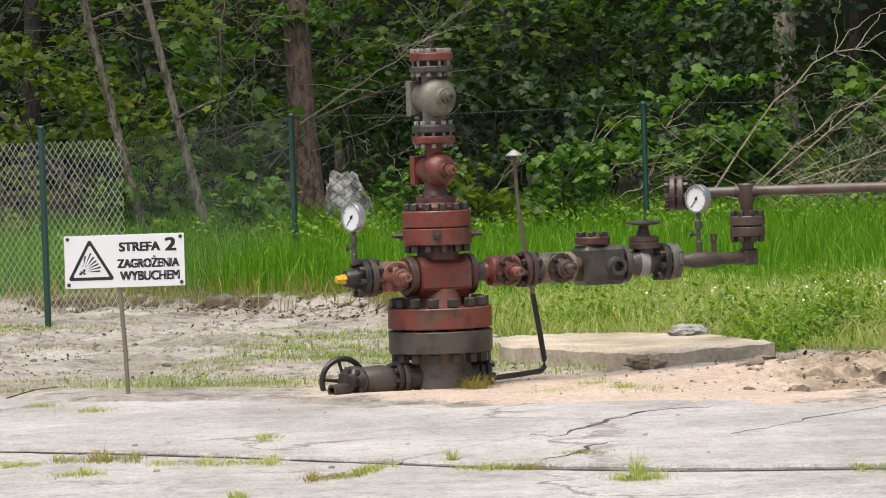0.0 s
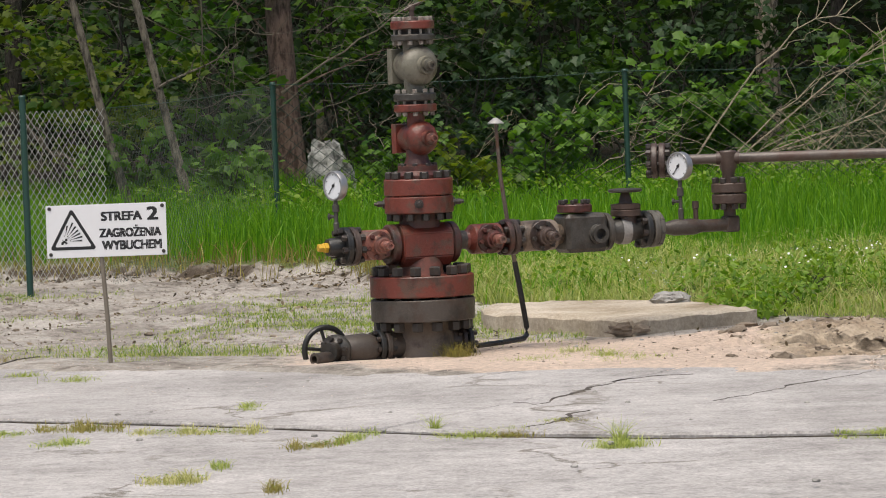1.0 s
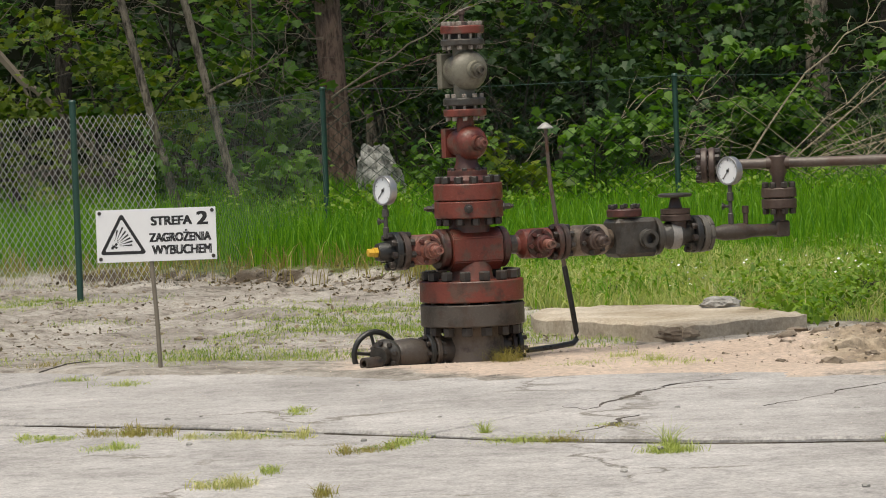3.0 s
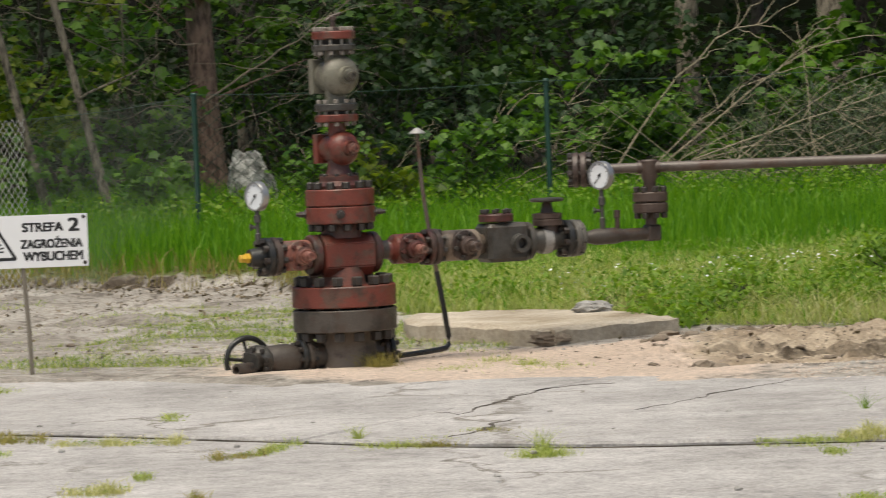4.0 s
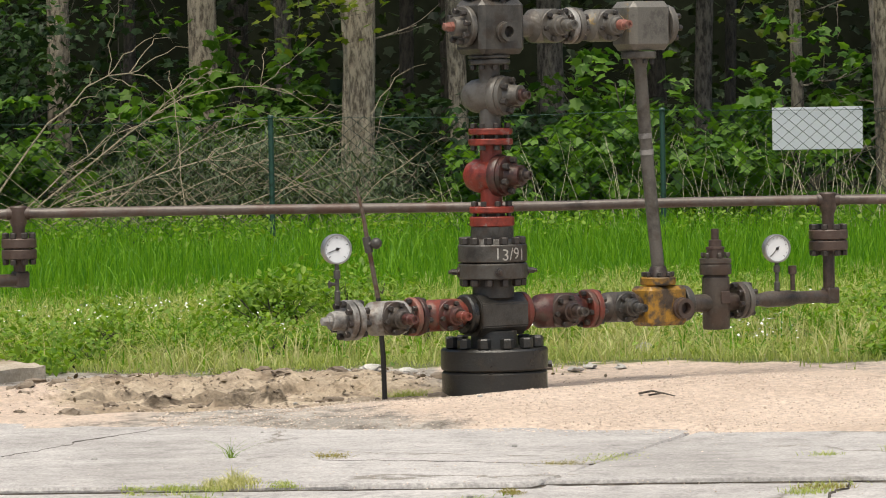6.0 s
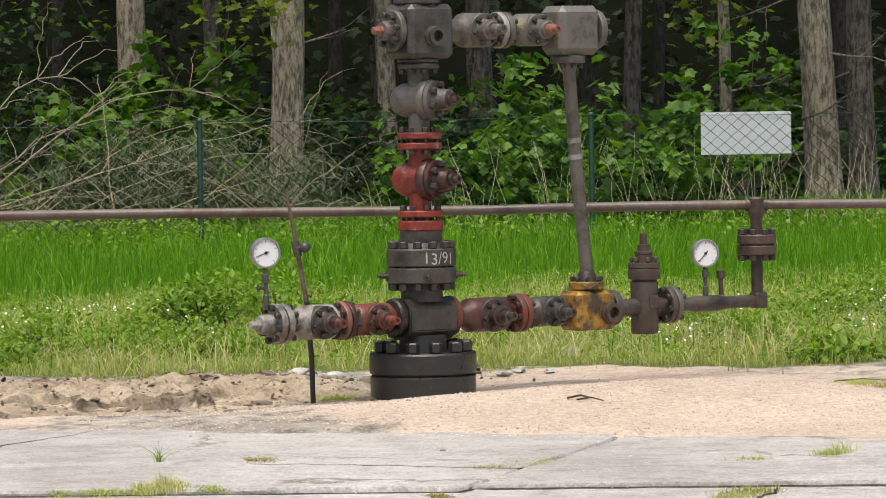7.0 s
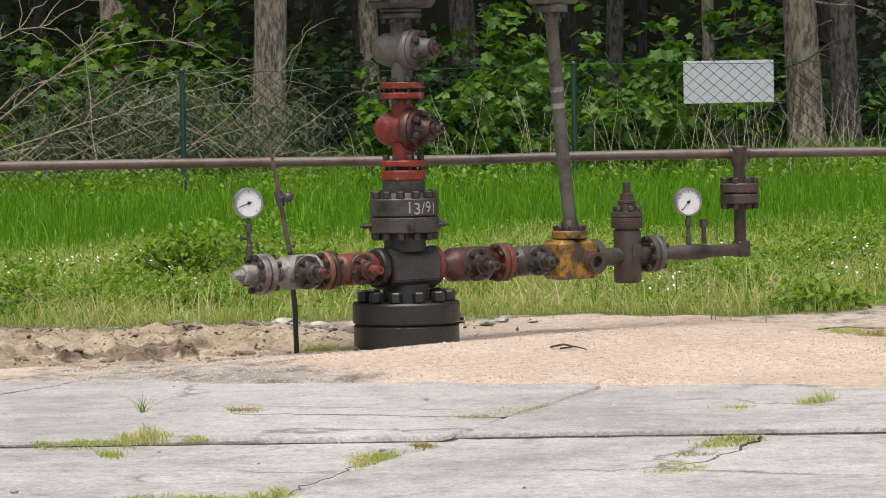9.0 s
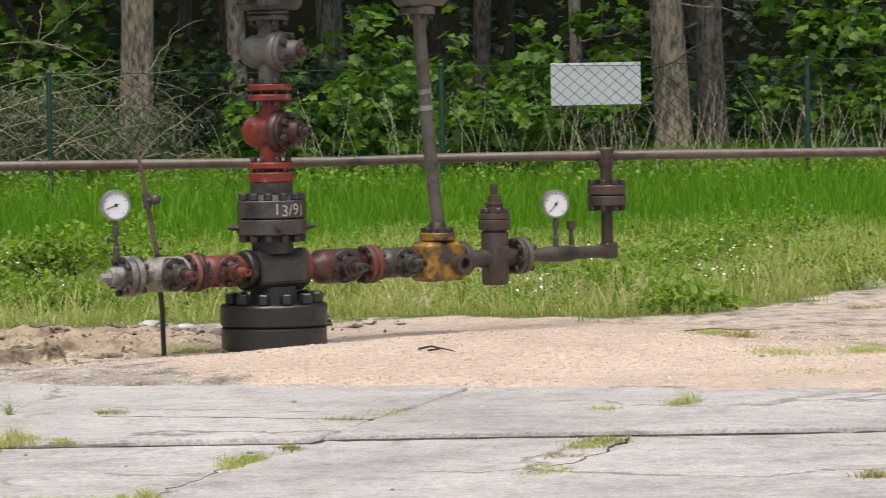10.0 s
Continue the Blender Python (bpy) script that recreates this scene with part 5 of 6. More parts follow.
def blades(name, xy, tall, wide, lean, mat, label, category="grass", seed=1):
    """Curved tapering grass blades of two quads and a tip."""
    r = np.random.default_rng(seed)
    n = len(xy)
    z = height(xy[:, 0], xy[:, 1])
    on = pad_side(xy[:, 0], xy[:, 1])
    z = np.where(on < PAD_N, np.maximum(z, np.where(on < 16.6, -0.014, 0.0)), z)
    a = r.uniform(0, 2 * np.pi, n)
    side = np.stack([np.cos(a), np.sin(a) * 0.5, np.zeros(n)], 1)
    b = r.uniform(0, 2 * np.pi, n)
    bend = np.stack([np.cos(b), np.sin(b), np.zeros(n)], 1) * (lean * np.abs(r.normal(0.6, 0.5, n)) * tall)[:, None]
    root = np.stack([xy[:, 0], xy[:, 1], z - 0.01], 1)
    up = np.stack([np.zeros(n), np.zeros(n), tall], 1)
    w = (wide * r.uniform(0.7, 1.3, n))[:, None] * side
    m1, m2, tip = root + up * 0.45 + bend * 0.15, root + up * 0.8 + bend * 0.5, root + up * 0.98 + bend
    v = np.stack([root - w, root + w, m1 + w * 0.9, m1 - w * 0.9, m2 + w * 0.6, m2 - w * 0.6, tip], 1)
    base = np.arange(n) * 7
    f4 = np.concatenate([np.stack([base, base + 1, base + 2, base + 3], 1), np.stack([base + 3, base + 2, base + 4, base + 5], 1)])
    f3 = np.stack([base + 5, base + 4, base + 6], 1)
    return soup(name, v, f4.tolist() + f3.tolist(), mat, label, category, "stuff")


def scatter(n, x0, x1, y0, y1, keep, seed):
    r = np.random.default_rng(seed)
    p = np.stack([r.uniform(x0, x1, n), r.uniform(y0, y1, n)], 1)
    return p[r.uniform(0, 1, n) < keep(p[:, 0], p[:, 1])]


# bright tall grass towards the fence
p = scatter(95000, -5, 13.5, 28, 41, lambda x, y: smooth(0.0, 0.5, turf_edge(x, y)) * smooth(29.0, 31.5, y), 3)
r = np.random.default_rng(4)
blades("tall_grass", p, r.uniform(0.22, 0.46, len(p)) * (0.75 + 0.25 * smooth(30, 34, p[:, 1])) * (1 + 0.12 * wave(p[:, 0], p[:, 1], 1.3)), 0.0045, 0.35, GRASS, "dense bright green knee-high grass", seed=5)
# shorter mixed weeds in front
p = scatter(125000, 0.0, 11, 23.4, 31.5, lambda x, y: smooth(-0.1, 0.5, turf_edge(x, y)) * (1 - 0.6 * smooth(30, 31.5, y)), 6)
r = np.random.default_rng(7)
blades("meadow_grass", p, r.uniform(0.06, 0.19, len(p)) * (0.45 + 0.75 * smooth(24.5, 29, p[:, 1])) * (1 + 0.3 * wave(p[:, 0], p[:, 1], 2.3)), 0.004, 1.0, GRASS_PALE, "low pale meadow grass with herbs", seed=8)
p = scatter(24000, 0.2, 11, 23.8, 31.5, lambda x, y: smooth(0.0, 0.8, turf_edge(x, y)) * (0.2 + 0.8 * smooth(25.5, 28, y)) * np.clip(0.5 + 0.7 * wave(x, y, 1.7, 2), 0, 1), 16)
r = np.random.default_rng(17)
blades("green_grass", p, r.uniform(0.1, 0.27, len(p)), 0.005, 0.6, GRASS, "green grass among the meadow herbs", seed=18)
p = scatter(16000, -4, 0.6, 29, 35, lambda x, y: np.exp(-((turf_edge(x, y) - 0.1) / 0.25) ** 2), 21)
r = np.random.default_rng(22)
blades("dry_grass", p, r.uniform(0.06, 0.24, len(p)), 0.004, 0.8, GRASS_DRY, "yellowed dry grass along the eroded bank", seed=23)
# pale seed heads and hay standing out of the front of the meadow
p = scatter(26000, 0.3, 11, 23.6, 29.5, lambda x, y: smooth(-0.1, 0.3, turf_edge(x, y)) * np.clip(0.5 + 0.6 * wave(x, y, 2.9, 0.2), 0.05, 1), 24)
r = np.random.default_rng(25)
blades("seeding_grass", p, r.uniform(0.08, 0.26, len(p)), 0.0028, 1.2, HAY, "pale seeding grass stalks in the meadow", seed=26)
# thin tufts over the churned sand
patchy = lambda x, y: np.clip(0.9 * wave(x, y, 1.1, 3.0) + 0.5 * wave(x, y, 4.2, 1.0) + 1.1 * np.exp(-((y - 26.6) / 1.3) ** 2) * (0.35 + 0.65 * smooth(-2.6, -0.6, x)) + 0.3 * np.exp(-((y - 24.2) / 0.7) ** 2) - 0.15, 0, 1) * (turf_edge(x, y) < 0.2)
p = scatter(120000, -4, 0.9, 23.6, 33.0, lambda x, y: patchy(x, y) * 0.75, 9)
r = np.random.default_rng(10)
blades("sparse_grass", p, r.uniform(0.01, 0.042, len(p)), 0.002, 1.2, GRASS_PALE, "thin dry grass on the churned sand", seed=11)
p = scatter(60000, -4, 0.9, 23.8, 32.0, lambda x, y: patchy(x, y) ** 2 * 0.6, 12)
r = np.random.default_rng(13)
blades("short_grass", p, r.uniform(0.012, 0.055, len(p)), 0.0022, 1.1, HERB, "short green grass creeping over the churned sand", seed=14)


def tuft(x, y, n, spread, tall, mat, seed, squash=0.75, name="grass_tuft", label="small tuft of weeds in a joint of the concrete"):
    n = int(n * 4.2)
    r = np.random.default_rng(seed)
    xy = np.stack([x + r.normal(0, spread, n), y + r.normal(0, spread * squash, n)], 1)
    ob = blades(name, xy, r.uniform(0.25, 1.0, n) ** 1.3 * tall * 0.9, 0.0015, 1.9, mat, label, "weeds", seed)
    ob["group"] = "weed tufts"
    return ob



MAPLE = np.array([(0, 0), (0.40, 0.04), (0.36, 0.3), (0.58, 0.55), (0.28, 0.62), (0.0, 1.0), (-0.28, 0.62), (-0.58, 0.55), (-0.36, 0.3), (-0.40, 0.04)])
OVAL = np.array([(0, 0), (0.26, 0.3), (0.24, 0.65), (0, 1.0), (-0.24, 0.65), (-0.26, 0.3)])


def leaf_soup(name, pts, size, mat, shape, seed, parent=None, label="", category="", kind="", droop=0.5):
    """Many separate leaves, each a bent outline of its own, mostly facing the sky."""
    r = np.random.default_rng(seed)
    n, k = len(pts), len(shape)
    az, tilt, roll = r.uniform(0, 2 * np.pi, n), r.normal(droop, 0.45, n), r.normal(0, 0.4, n)
    s = size * r.uniform(0.55, 1.25, n)
    d = np.stack([np.cos(az) * np.cos(tilt), np.sin(az) * np.cos(tilt), -np.sin(tilt)], 1)
    side = np.stack([-np.sin(az), np.cos(az), np.zeros(n)], 1)
    nrm = np.cross(d, side)
    side = side * np.cos(roll)[:, None] + nrm * np.sin(roll)[:, None]
    fold = np.cross(d, side) * 0.22
    v = pts[:, None, :] + s[:, None, None] * (shape[None, :, 0:1] * side[:, None, :] + shape[None, :, 1:2] * d[:, None, :] - np.abs(shape[None, :, 0:1]) * fold[:, None, :])
    base = np.arange(n) * k
    h = k // 2
    fa = (base[:, None] + np.arange(0, h + 1)[None]).tolist()
    fb = (base[:, None] + np.array([0] + list(range(h, k)))[None]).tolist()
    return soup(name, v, fa + fb, mat, label, category, kind, parent)


WEEDS_ON_PAD = [(3.69, 18.3, 70, 0.06, 0.03), (3.91, 18.44, 50, 0.07, 0.03), (3.99, 18.64, 50, 0.08, 0.025), (4.06, 15.91, 60, 0.05, 0.03), (4.49, 16.86, 70, 0.06, 0.03), (4.88, 18.27, 50, 0.04, 0.04), (5.34, 18.46, 20, 0.03, 0.1), (5.25, 18.37, 50, 0.03, 0.06), (5.1, 15.17, 80, 0.04, 0.06), (6.37, 19.85, 60, 0.1, 0.04), (3.96, 15.79, 60, 0.05, 0.03), (4.05, 16.05, 60, 0.05, 0.03), (4.2, 16.4, 70, 0.06, 0.03), (4.38, 16.7, 60, 0.05, 0.035), (4.52, 16.95, 50, 0.06, 0.03)]
WEEDS_BY_FIRST_WELL = [(0.18, 18.45, 120, 0.09, 0.045), (0.34, 18.39, 90, 0.06, 0.045), (0.01, 18.72, 25, 0.012, 0.1), (0.79, 17.73, 150, 0.06, 0.06), (0.79, 17.87, 30, 0.02, 0.15), (0.59, 18.83, 60, 0.06, 0.03), (0.3, 18.5, 70, 0.1, 0.03), (0.55, 18.9, 50, 0.05, 0.03)]
WEEDS_ON_SAND = [(-0.87, 20.08, 35, 0.03, 0.03), (0.15, 23.05, 90, 0.05, 0.12), (0.79, 23.07, 40, 0.06, 0.06), (0.94, 22.57, 40, 0.04, 0.07), (-2.2, 22.9, 50, 0.05, 0.05), (-2.46, 23.88, 50, 0.08, 0.05), (-1.67, 23.5, 40, 0.1, 0.03), (3.7, 22.6, 110, 0.06, 0.07), (6.51, 22.06, 60, 0.06, 0.06), (6.53, 21.59, 60, 0.05, 0.08), (6.43, 20.62, 110, 0.1, 0.06), (6.41, 21.86, 60, 0.06, 0.06), (6.87, 20.57, 90, 0.08, 0.08), (8.14, 24.31, 60, 0.08, 0.05), (1.05, 22.3, 60, 0.12, 0.05), (0.55, 22.5, 50, 0.1, 0.04), (-1.9, 22.4, 50, 0.06, 0.06)]
for k, (x, y, n, s, h) in enumerate(WEEDS_ON_PAD + WEEDS_BY_FIRST_WELL + WEEDS_ON_SAND):
    tuft(x, y, n, s, h, GRASS_PALE if k % 4 else GRASS_DRY, 200 + k)


def weed_strip(x0, y0, x1, y1, tall, seed):
    """Low matted weeds along a joint: fine blades over small leaves."""
    r = np.random.default_rng(seed)
    span = math.hypot(x1 - x0, (y1 - y0) * 0.3) + 0.07
    n = int(2400 * span)
    t = r.uniform(-0.06, 1.06, n)
    xy = np.stack([x0 + (x1 - x0) * t + r.normal(0, 0.02, n), y0 + (y1 - y0) * t + r.normal(0, 0.07, n)], 1)
    ragged = np.clip(0.5 + 0.5 * np.sin(xy[:, 0] * 23 + seed) + 0.3 * np.sin(xy[:, 0] * 61), 0.6, 1)
    ob = blades("weed_strip", xy, r.uniform(0.3, 1.0, n) ** 1.5 * tall * 1.5 * ragged, 0.0017, 1.4, (GRASS_PALE, HAY, GRASS_PALE, GRASS_DRY)[seed % 4], "matted low weeds growing in a joint of the concrete", "weeds", seed)
    ob["group"] = "weed strips"
    q = xy[: n // 9]
    pts = np.stack([q[:, 0], q[:, 1], np.full(len(q), -0.012) + r.uniform(0.0, 0.45, len(q)) * tall], 1)
    leaf_soup("leaves", pts, 0.011, HERB, OVAL, seed + 1, ob, kind="stuff", droop=0.2)


STRIPS_WEST = [(-2.11, 19.44, -1.9, 19.36, 0.035), (-1.79, 19.51, -1.45, 19.43, 0.05), (-1.74, 18.78, -1.56, 18.81, 0.035), (-1.32, 19.2, -0.81, 19.06, 0.035), (-0.91, 20.24, -0.84, 20.28, 0.03), (-0.6, 18.2, -0.41, 18.34, 0.035), (-0.41, 18.34, -0.27, 18.77, 0.035), (-1.14, 16.94, -0.95, 16.92, 0.05), (-0.89, 17.46, -0.88, 17.46, 0.05), (-0.63, 16.46, -0.62, 16.46, 0.06)]
STRIPS_EAST = [(1.73, 17.84, 2.08, 17.73, 0.022), (2.06, 17.79, 2.25, 17.86, 0.06), (1.95, 17.36, 1.99, 17.4, 0.03), (2.72, 19.05, 2.83, 19.07, 0.03), (2.33, 17.8, 2.41, 17.77, 0.02), (2.86, 16.58, 2.94, 16.72, 0.03), (2.95, 16.77, 3.05, 16.88, 0.04), (3.21, 17.12, 3.26, 17.16, 0.02), (1.86, 15.54, 2.31, 15.42, 0.03), (2.38, 15.52, 2.39, 15.52, 0.06)]
for k, (x0, y0, x1, y1, h) in enumerate(STRIPS_WEST + STRIPS_EAST):
    weed_strip(x0, y0, x1, y1, h, 1200 + 7 * k)
# a single dry stalk standing in the slab
tuft(2.32, 19.15, 9, 0.006, 0.13, HERB, 1390, label="single upright stalk growing in the concrete")


def limb(bm, p, d, length, r0, r, depth, tips, bend=0.25, seg=6):
    pts, rad = [Vector(p)], [r0]
    d = Vector(d).normalized()
    k = 5
    for i in range(k):
        d = (d + Vector((r.normal(0, bend), r.normal(0, bend), r.normal(0, bend * 0.6))) * 0.5).normalized()
        pts.append(pts[-1] + d * length / k)
        rad.append(r0 * (1 - 0.75 * (i + 1) / k))
    sweep(bm, pts, rad, seg, False)
    tips.append((pts[-1], d))
    tips.append((pts[-3], d))
    if depth > 0:
        for i in (2, 3, 4):
            q = Vector((r.normal(0, 1), r.normal(0, 1), r.normal(0.25, 0.6))).normalized()
            limb(bm, pts[i], (d * 0.7 + q).normalized(), length * r.uniform(0.4, 0.65), rad[i] * 0.7, r, depth - 1, tips, bend, max(4, seg - 1))


def shrub(x, y, tall, wide, n, size, mat, seed, shape=MAPLE, label="leafy young maple with broad bright green leaves", name="sapling", z0=None, clumps=16):
    n, size = int(n * 1.35), size * 0.86
    r = np.random.default_rng(seed)
    base = gz(x, y) if z0 is None else z0
    top = tagged(new(name), label, "shrub", "undergrowth")
    tips = []
    for k in range(5):
        bm = bmesh.new()
        a = r.uniform(0, 6.28)
        limb(bm, (x + r.normal(0, 0.08), y + r.normal(0, 0.08), base - 0.05), (math.cos(a) * wide * 0.5, math.sin(a) * wide * 0.5, tall), tall * r.uniform(0.5, 0.9), 0.012 + tall * 0.004, r, 1, tips, 0.3, 5)
        part("stem", bm, BARK_DARK, top)
    cen = np.stack([x + r.normal(0, wide * 0.45, clumps), y + r.normal(0, wide * 0.35, clumps), base + tall * np.clip(r.normal(0.62, 0.28, clumps), 0.08, 1.05)], 1)
    tipa = np.array([tuple(t[0]) for t in tips])
    cen = np.concatenate([cen, tipa[r.integers(0, len(tipa), clumps)]])
    which = r.integers(0, len(cen), n)
    pts = cen[which] + r.normal(0, 1, (n, 3)) * np.array([0.17, 0.17, 0.09]) * (0.5 + 0.25 * wide)
    pts[:, 2] = np.maximum(pts[:, 2], base + 0.05)
    leaf_soup("foliage", pts, size, mat, shape, seed, top, kind="stuff")
    return top


# undergrowth just behind the fence, then further in
SHRUBS_WEST = [(-3.9, 37.5, 1.6, 0.9, 700, 0.09, LEAF_YELLOW), (-3.2, 38.6, 2.2, 0.9, 800, 0.10, LEAF_YELLOW), (-2.5, 37.6, 0.95, 0.6, 350, 0.11, LEAF), (-2.0, 39.5, 2.3, 0.9, 620, 0.13, LEAF), (-1.6, 36.9, 0.75, 0.4, 260, 0.1, LEAF), (-0.2, 38.5, 0.9, 0.5, 260, 0.10, LEAF), (0.35, 37.0, 0.75, 0.35, 220, 0.12, LEAF_YELLOW), (1.1, 37.3, 0.95, 0.45, 330, 0.11, LEAF), (1.5, 39.5, 1.5, 0.8, 600, 0.12, LEAF_DARK), (2.3, 38.8, 1.35, 0.6, 420, 0.13, LEAF), (2.9, 39.5, 1.2, 0.7, 420, 0.13, LEAF), (4.05, 39.5, 1.25, 0.6, 420, 0.14, LEAF), (4.75, 41.5, 2.1, 0.45, 380, 0.16, LEAF), (5.75, 42.6, 1.75, 0.45, 420, 0.15, LEAF)]
SHRUBS_EAST = [(5.5, 39.2, 0.9, 0.4, 260, 0.13, LEAF), (7.0, 38.0, 1.15, 0.5, 380, 0.13, LEAF), (7.5, 37.5, 1.0, 0.45, 340, 0.13, LEAF), (8.05, 37.6, 1.15, 0.45, 380, 0.13, LEAF), (8.3, 38.6, 1.95, 0.3, 420, 0.15, LEAF), (8.9, 37.4, 1.15, 0.5, 420, 0.15, LEAF), (9.5, 38.0, 1.3, 0.5, 420, 0.14, LEAF), (10.1, 38.5, 1.9, 0.5, 420, 0.13, LEAF), (10.7, 42.0, 1.0, 0.4, 300, 0.13, LEAF), (12.2, 44.2, 1.5, 0.6, 420, 0.15, LEAF), (12.75, 38.6, 2.2, 0.5, 460, 0.16, LEAF), (13.1, 38.0, 1.6, 0.7, 520, 0.15, LEAF), (13.9, 39.5, 2.3, 0.8, 600, 0.15, LEAF), (12.9, 37.3, 1.0, 0.6, 420, 0.13, LEAF)]
for k, (x, y, h, w, n, s, mt) in enumerate(SHRUBS_WEST + SHRUBS_EAST):
    shrub(x, y, h, w, n, s, mt, 300 + k)
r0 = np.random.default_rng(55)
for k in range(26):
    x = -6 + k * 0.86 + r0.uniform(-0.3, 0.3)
    # two bushes in three take the green that already holds the wood's shade
    shrub(x, r0.uniform(42.5, 49), r0.uniform(1.6, 3.4) * (1.25 if x < 4 else 0.45), 1.3, 620, 0.13, LEAF_DARK if k % 3 else LEAF, 400 + k, label="woodland bush with green leaves, mostly in the shade-toned green", name="bush", clumps=26)
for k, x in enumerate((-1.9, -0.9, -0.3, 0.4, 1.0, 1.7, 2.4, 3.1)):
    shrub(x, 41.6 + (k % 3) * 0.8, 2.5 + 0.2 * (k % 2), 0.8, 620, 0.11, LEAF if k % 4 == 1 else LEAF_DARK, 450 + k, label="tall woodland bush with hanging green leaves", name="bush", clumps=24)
# leafy boughs hanging into view from above
def bough(x, y, z, length, n, size, mat, seed):
    r = np.random.default_rng(seed)
    top = tagged(new("leafy_bough"), "thin leafy bough hanging down from the trees above", "branch", "hanging boughs")
    tips = []
    for k in range(3):
        bm = bmesh.new()
        limb(bm, (x + r.normal(0, 0.15), y, z + 0.9), (r.normal(0, 0.7), r.normal(0, 0.2), -0.75), length * r.uniform(0.8, 1.2), 0.012, r, 1, tips, 0.3, 5)
        part("stem", bm, BARK_DARK, top)
    tp = np.array([tuple(t[0]) for t in tips])
    pts = tp[r.integers(0, len(tp), n)] + r.normal(0, 1, (n, 3)) * np.array([0.14, 0.12, 0.06])
    leaf_soup("foliage", pts, size, mat, MAPLE, seed, top, kind="stuff", droop=0.35)


for k, (x, z, mt) in enumerate([(-3.6, 1.9, LEAF_YELLOW), (-2.3, 2.2, LEAF), (-1.9, 2.0, LEAF), (-0.5, 2.3, LEAF_YELLOW), (0.3, 2.0, LEAF), (1.0, 2.15, LEAF_YELLOW), (1.5, 2.0, LEAF), (2.1, 2.2, LEAF), (3.9, 2.3, LEAF), (5.6, 2.1, LEAF_YELLOW), (10.7, 2.2, LEAF_YELLOW), (13.4, 2.1, LEAF)]):
    bough(x, 40.2 + 0.5 * (k % 3), z, 0.9, 90, 0.1, mt, 480 + k)
# low herbs in the meadow, with white flower heads
for k, (x, y, h) in enumerate([(1.95, 26.0, 0.24), (2.3, 26.2, 0.34), (2.15, 25.6, 0.2), (1.8, 26.4, 0.26), (2.5, 26.9, 0.3), (0.95, 27.3, 0.24), (1.15, 27.6, 0.2), (4.25, 28.6, 0.5), (4.45, 28.9, 0.42), (4.05, 28.4, 0.36), (3.9, 28.0, 0.3), (4.6, 28.3, 0.3), (2.5, 27.6, 0.25), (2.9, 26.0, 0.18), (5.3, 26.4, 0.16), (6.1, 26.0, 0.16), (6.9, 26.4, 0.2), (7.6, 27.0, 0.26), (8.5, 28.4, 0.35), (1.3, 29.0, 0.2), (1.1, 28.6, 0.14), (7.4, 25.9, 0.16), (7.8, 27.8, 0.3), (8.2, 27.9, 0.3), (8.9, 29.5, 0.35), (9.5, 30.0, 0.35), (3.2, 27.0, 0.2), (6.6, 28.0, 0.2)]):
    shrub(x, y, h, 0.3, 300, 0.055, HERB, 500 + k, OVAL, "low leafy herb growing in the meadow grass", "herb", clumps=10)
# taller clump of broad-leaved weeds in the high grass
for k, (x, y, h) in enumerate([(6.98, 24.3, 0.16), (7.06, 24.4, 0.14), (1.85, 25.15, 0.16), (3.6, 27.9, 0.42), (3.78, 27.7, 0.48), (3.92, 28.0, 0.42), (3.42, 27.8, 0.3)]):
    shrub(x, y, h, 0.24, 300, 0.075, HERB, 560 + k, OVAL, "tall broad-leaved weed standing in the high grass", "weed", clumps=14)
# small yellowish herbs scattered through the low meadow
r = np.random.default_rng(59)
for k in range(44):
    x, y = r.uniform(2.2, 9.6), r.uniform(25.9, 28.2)
    shrub(x, y, r.uniform(0.1, 0.24), r.uniform(0.22, 0.4), 190, r.uniform(0.035, 0.055), LEAF_YELLOW if k % 3 == 0 else HERB, 570 + k, OVAL, "small leafy herb in the low meadow grass", "herb", clumps=8)
r = np.random.default_rng(60)
spots = np.array([(2.3, 26.9), (2.7, 28.0), (2.9, 27.6), (3.3, 28.6), (3.55, 26.6), (3.3, 27.5), (4.6, 26.7), (5.0, 26.2), (6.5, 26.8), (6.4, 27.2), (7.9, 26.6), (8.0, 27.0), (2.0, 27.2), (3.0, 28.7), (7.3, 27.5), (1.54, 27.1), (1.65, 26.2), (2.52, 27.65), (1.41, 27.0), (6.04, 24.2), (7.16, 24.3), (6.24, 24.7)])
n = 620
q = spots[r.integers(0, len(spots), n)] + r.normal(0, 0.16, (n, 2))
pts = np.stack([q[:, 0], q[:, 1], height(q[:, 0], q[:, 1]) + r.uniform(0.12, 0.3, n)], 1)
leaf_soup("white_flowers", pts, 0.016, PETAL, OVAL * np.array([1.6, 1.0]), 61, None, "scattered small white flower heads in the meadow", "flowers", "stuff", 0.0)

# weedy border of broad leaves along the foot of the fence
r = np.random.default_rng(62)
cen = np.stack([r.uniform(-3.5, 14, 190), r.uniform(34.9, 37.2, 190)], 1)
q = cen[r.integers(0, 190, 7000)] + r.normal(0, 0.13, (7000, 2))
pts = np.stack([q[:, 0], q[:, 1], height(q[:, 0], q[:, 1]) + r.uniform(0.12, 0.42, 7000)], 1)
leaf_soup("border_weeds", pts, 0.055, HERB, OVAL * np.array([1.2, 1.0]), 63, None, "broad-leaved weeds along the foot of the fence", "weeds", "stuff", 0.3)

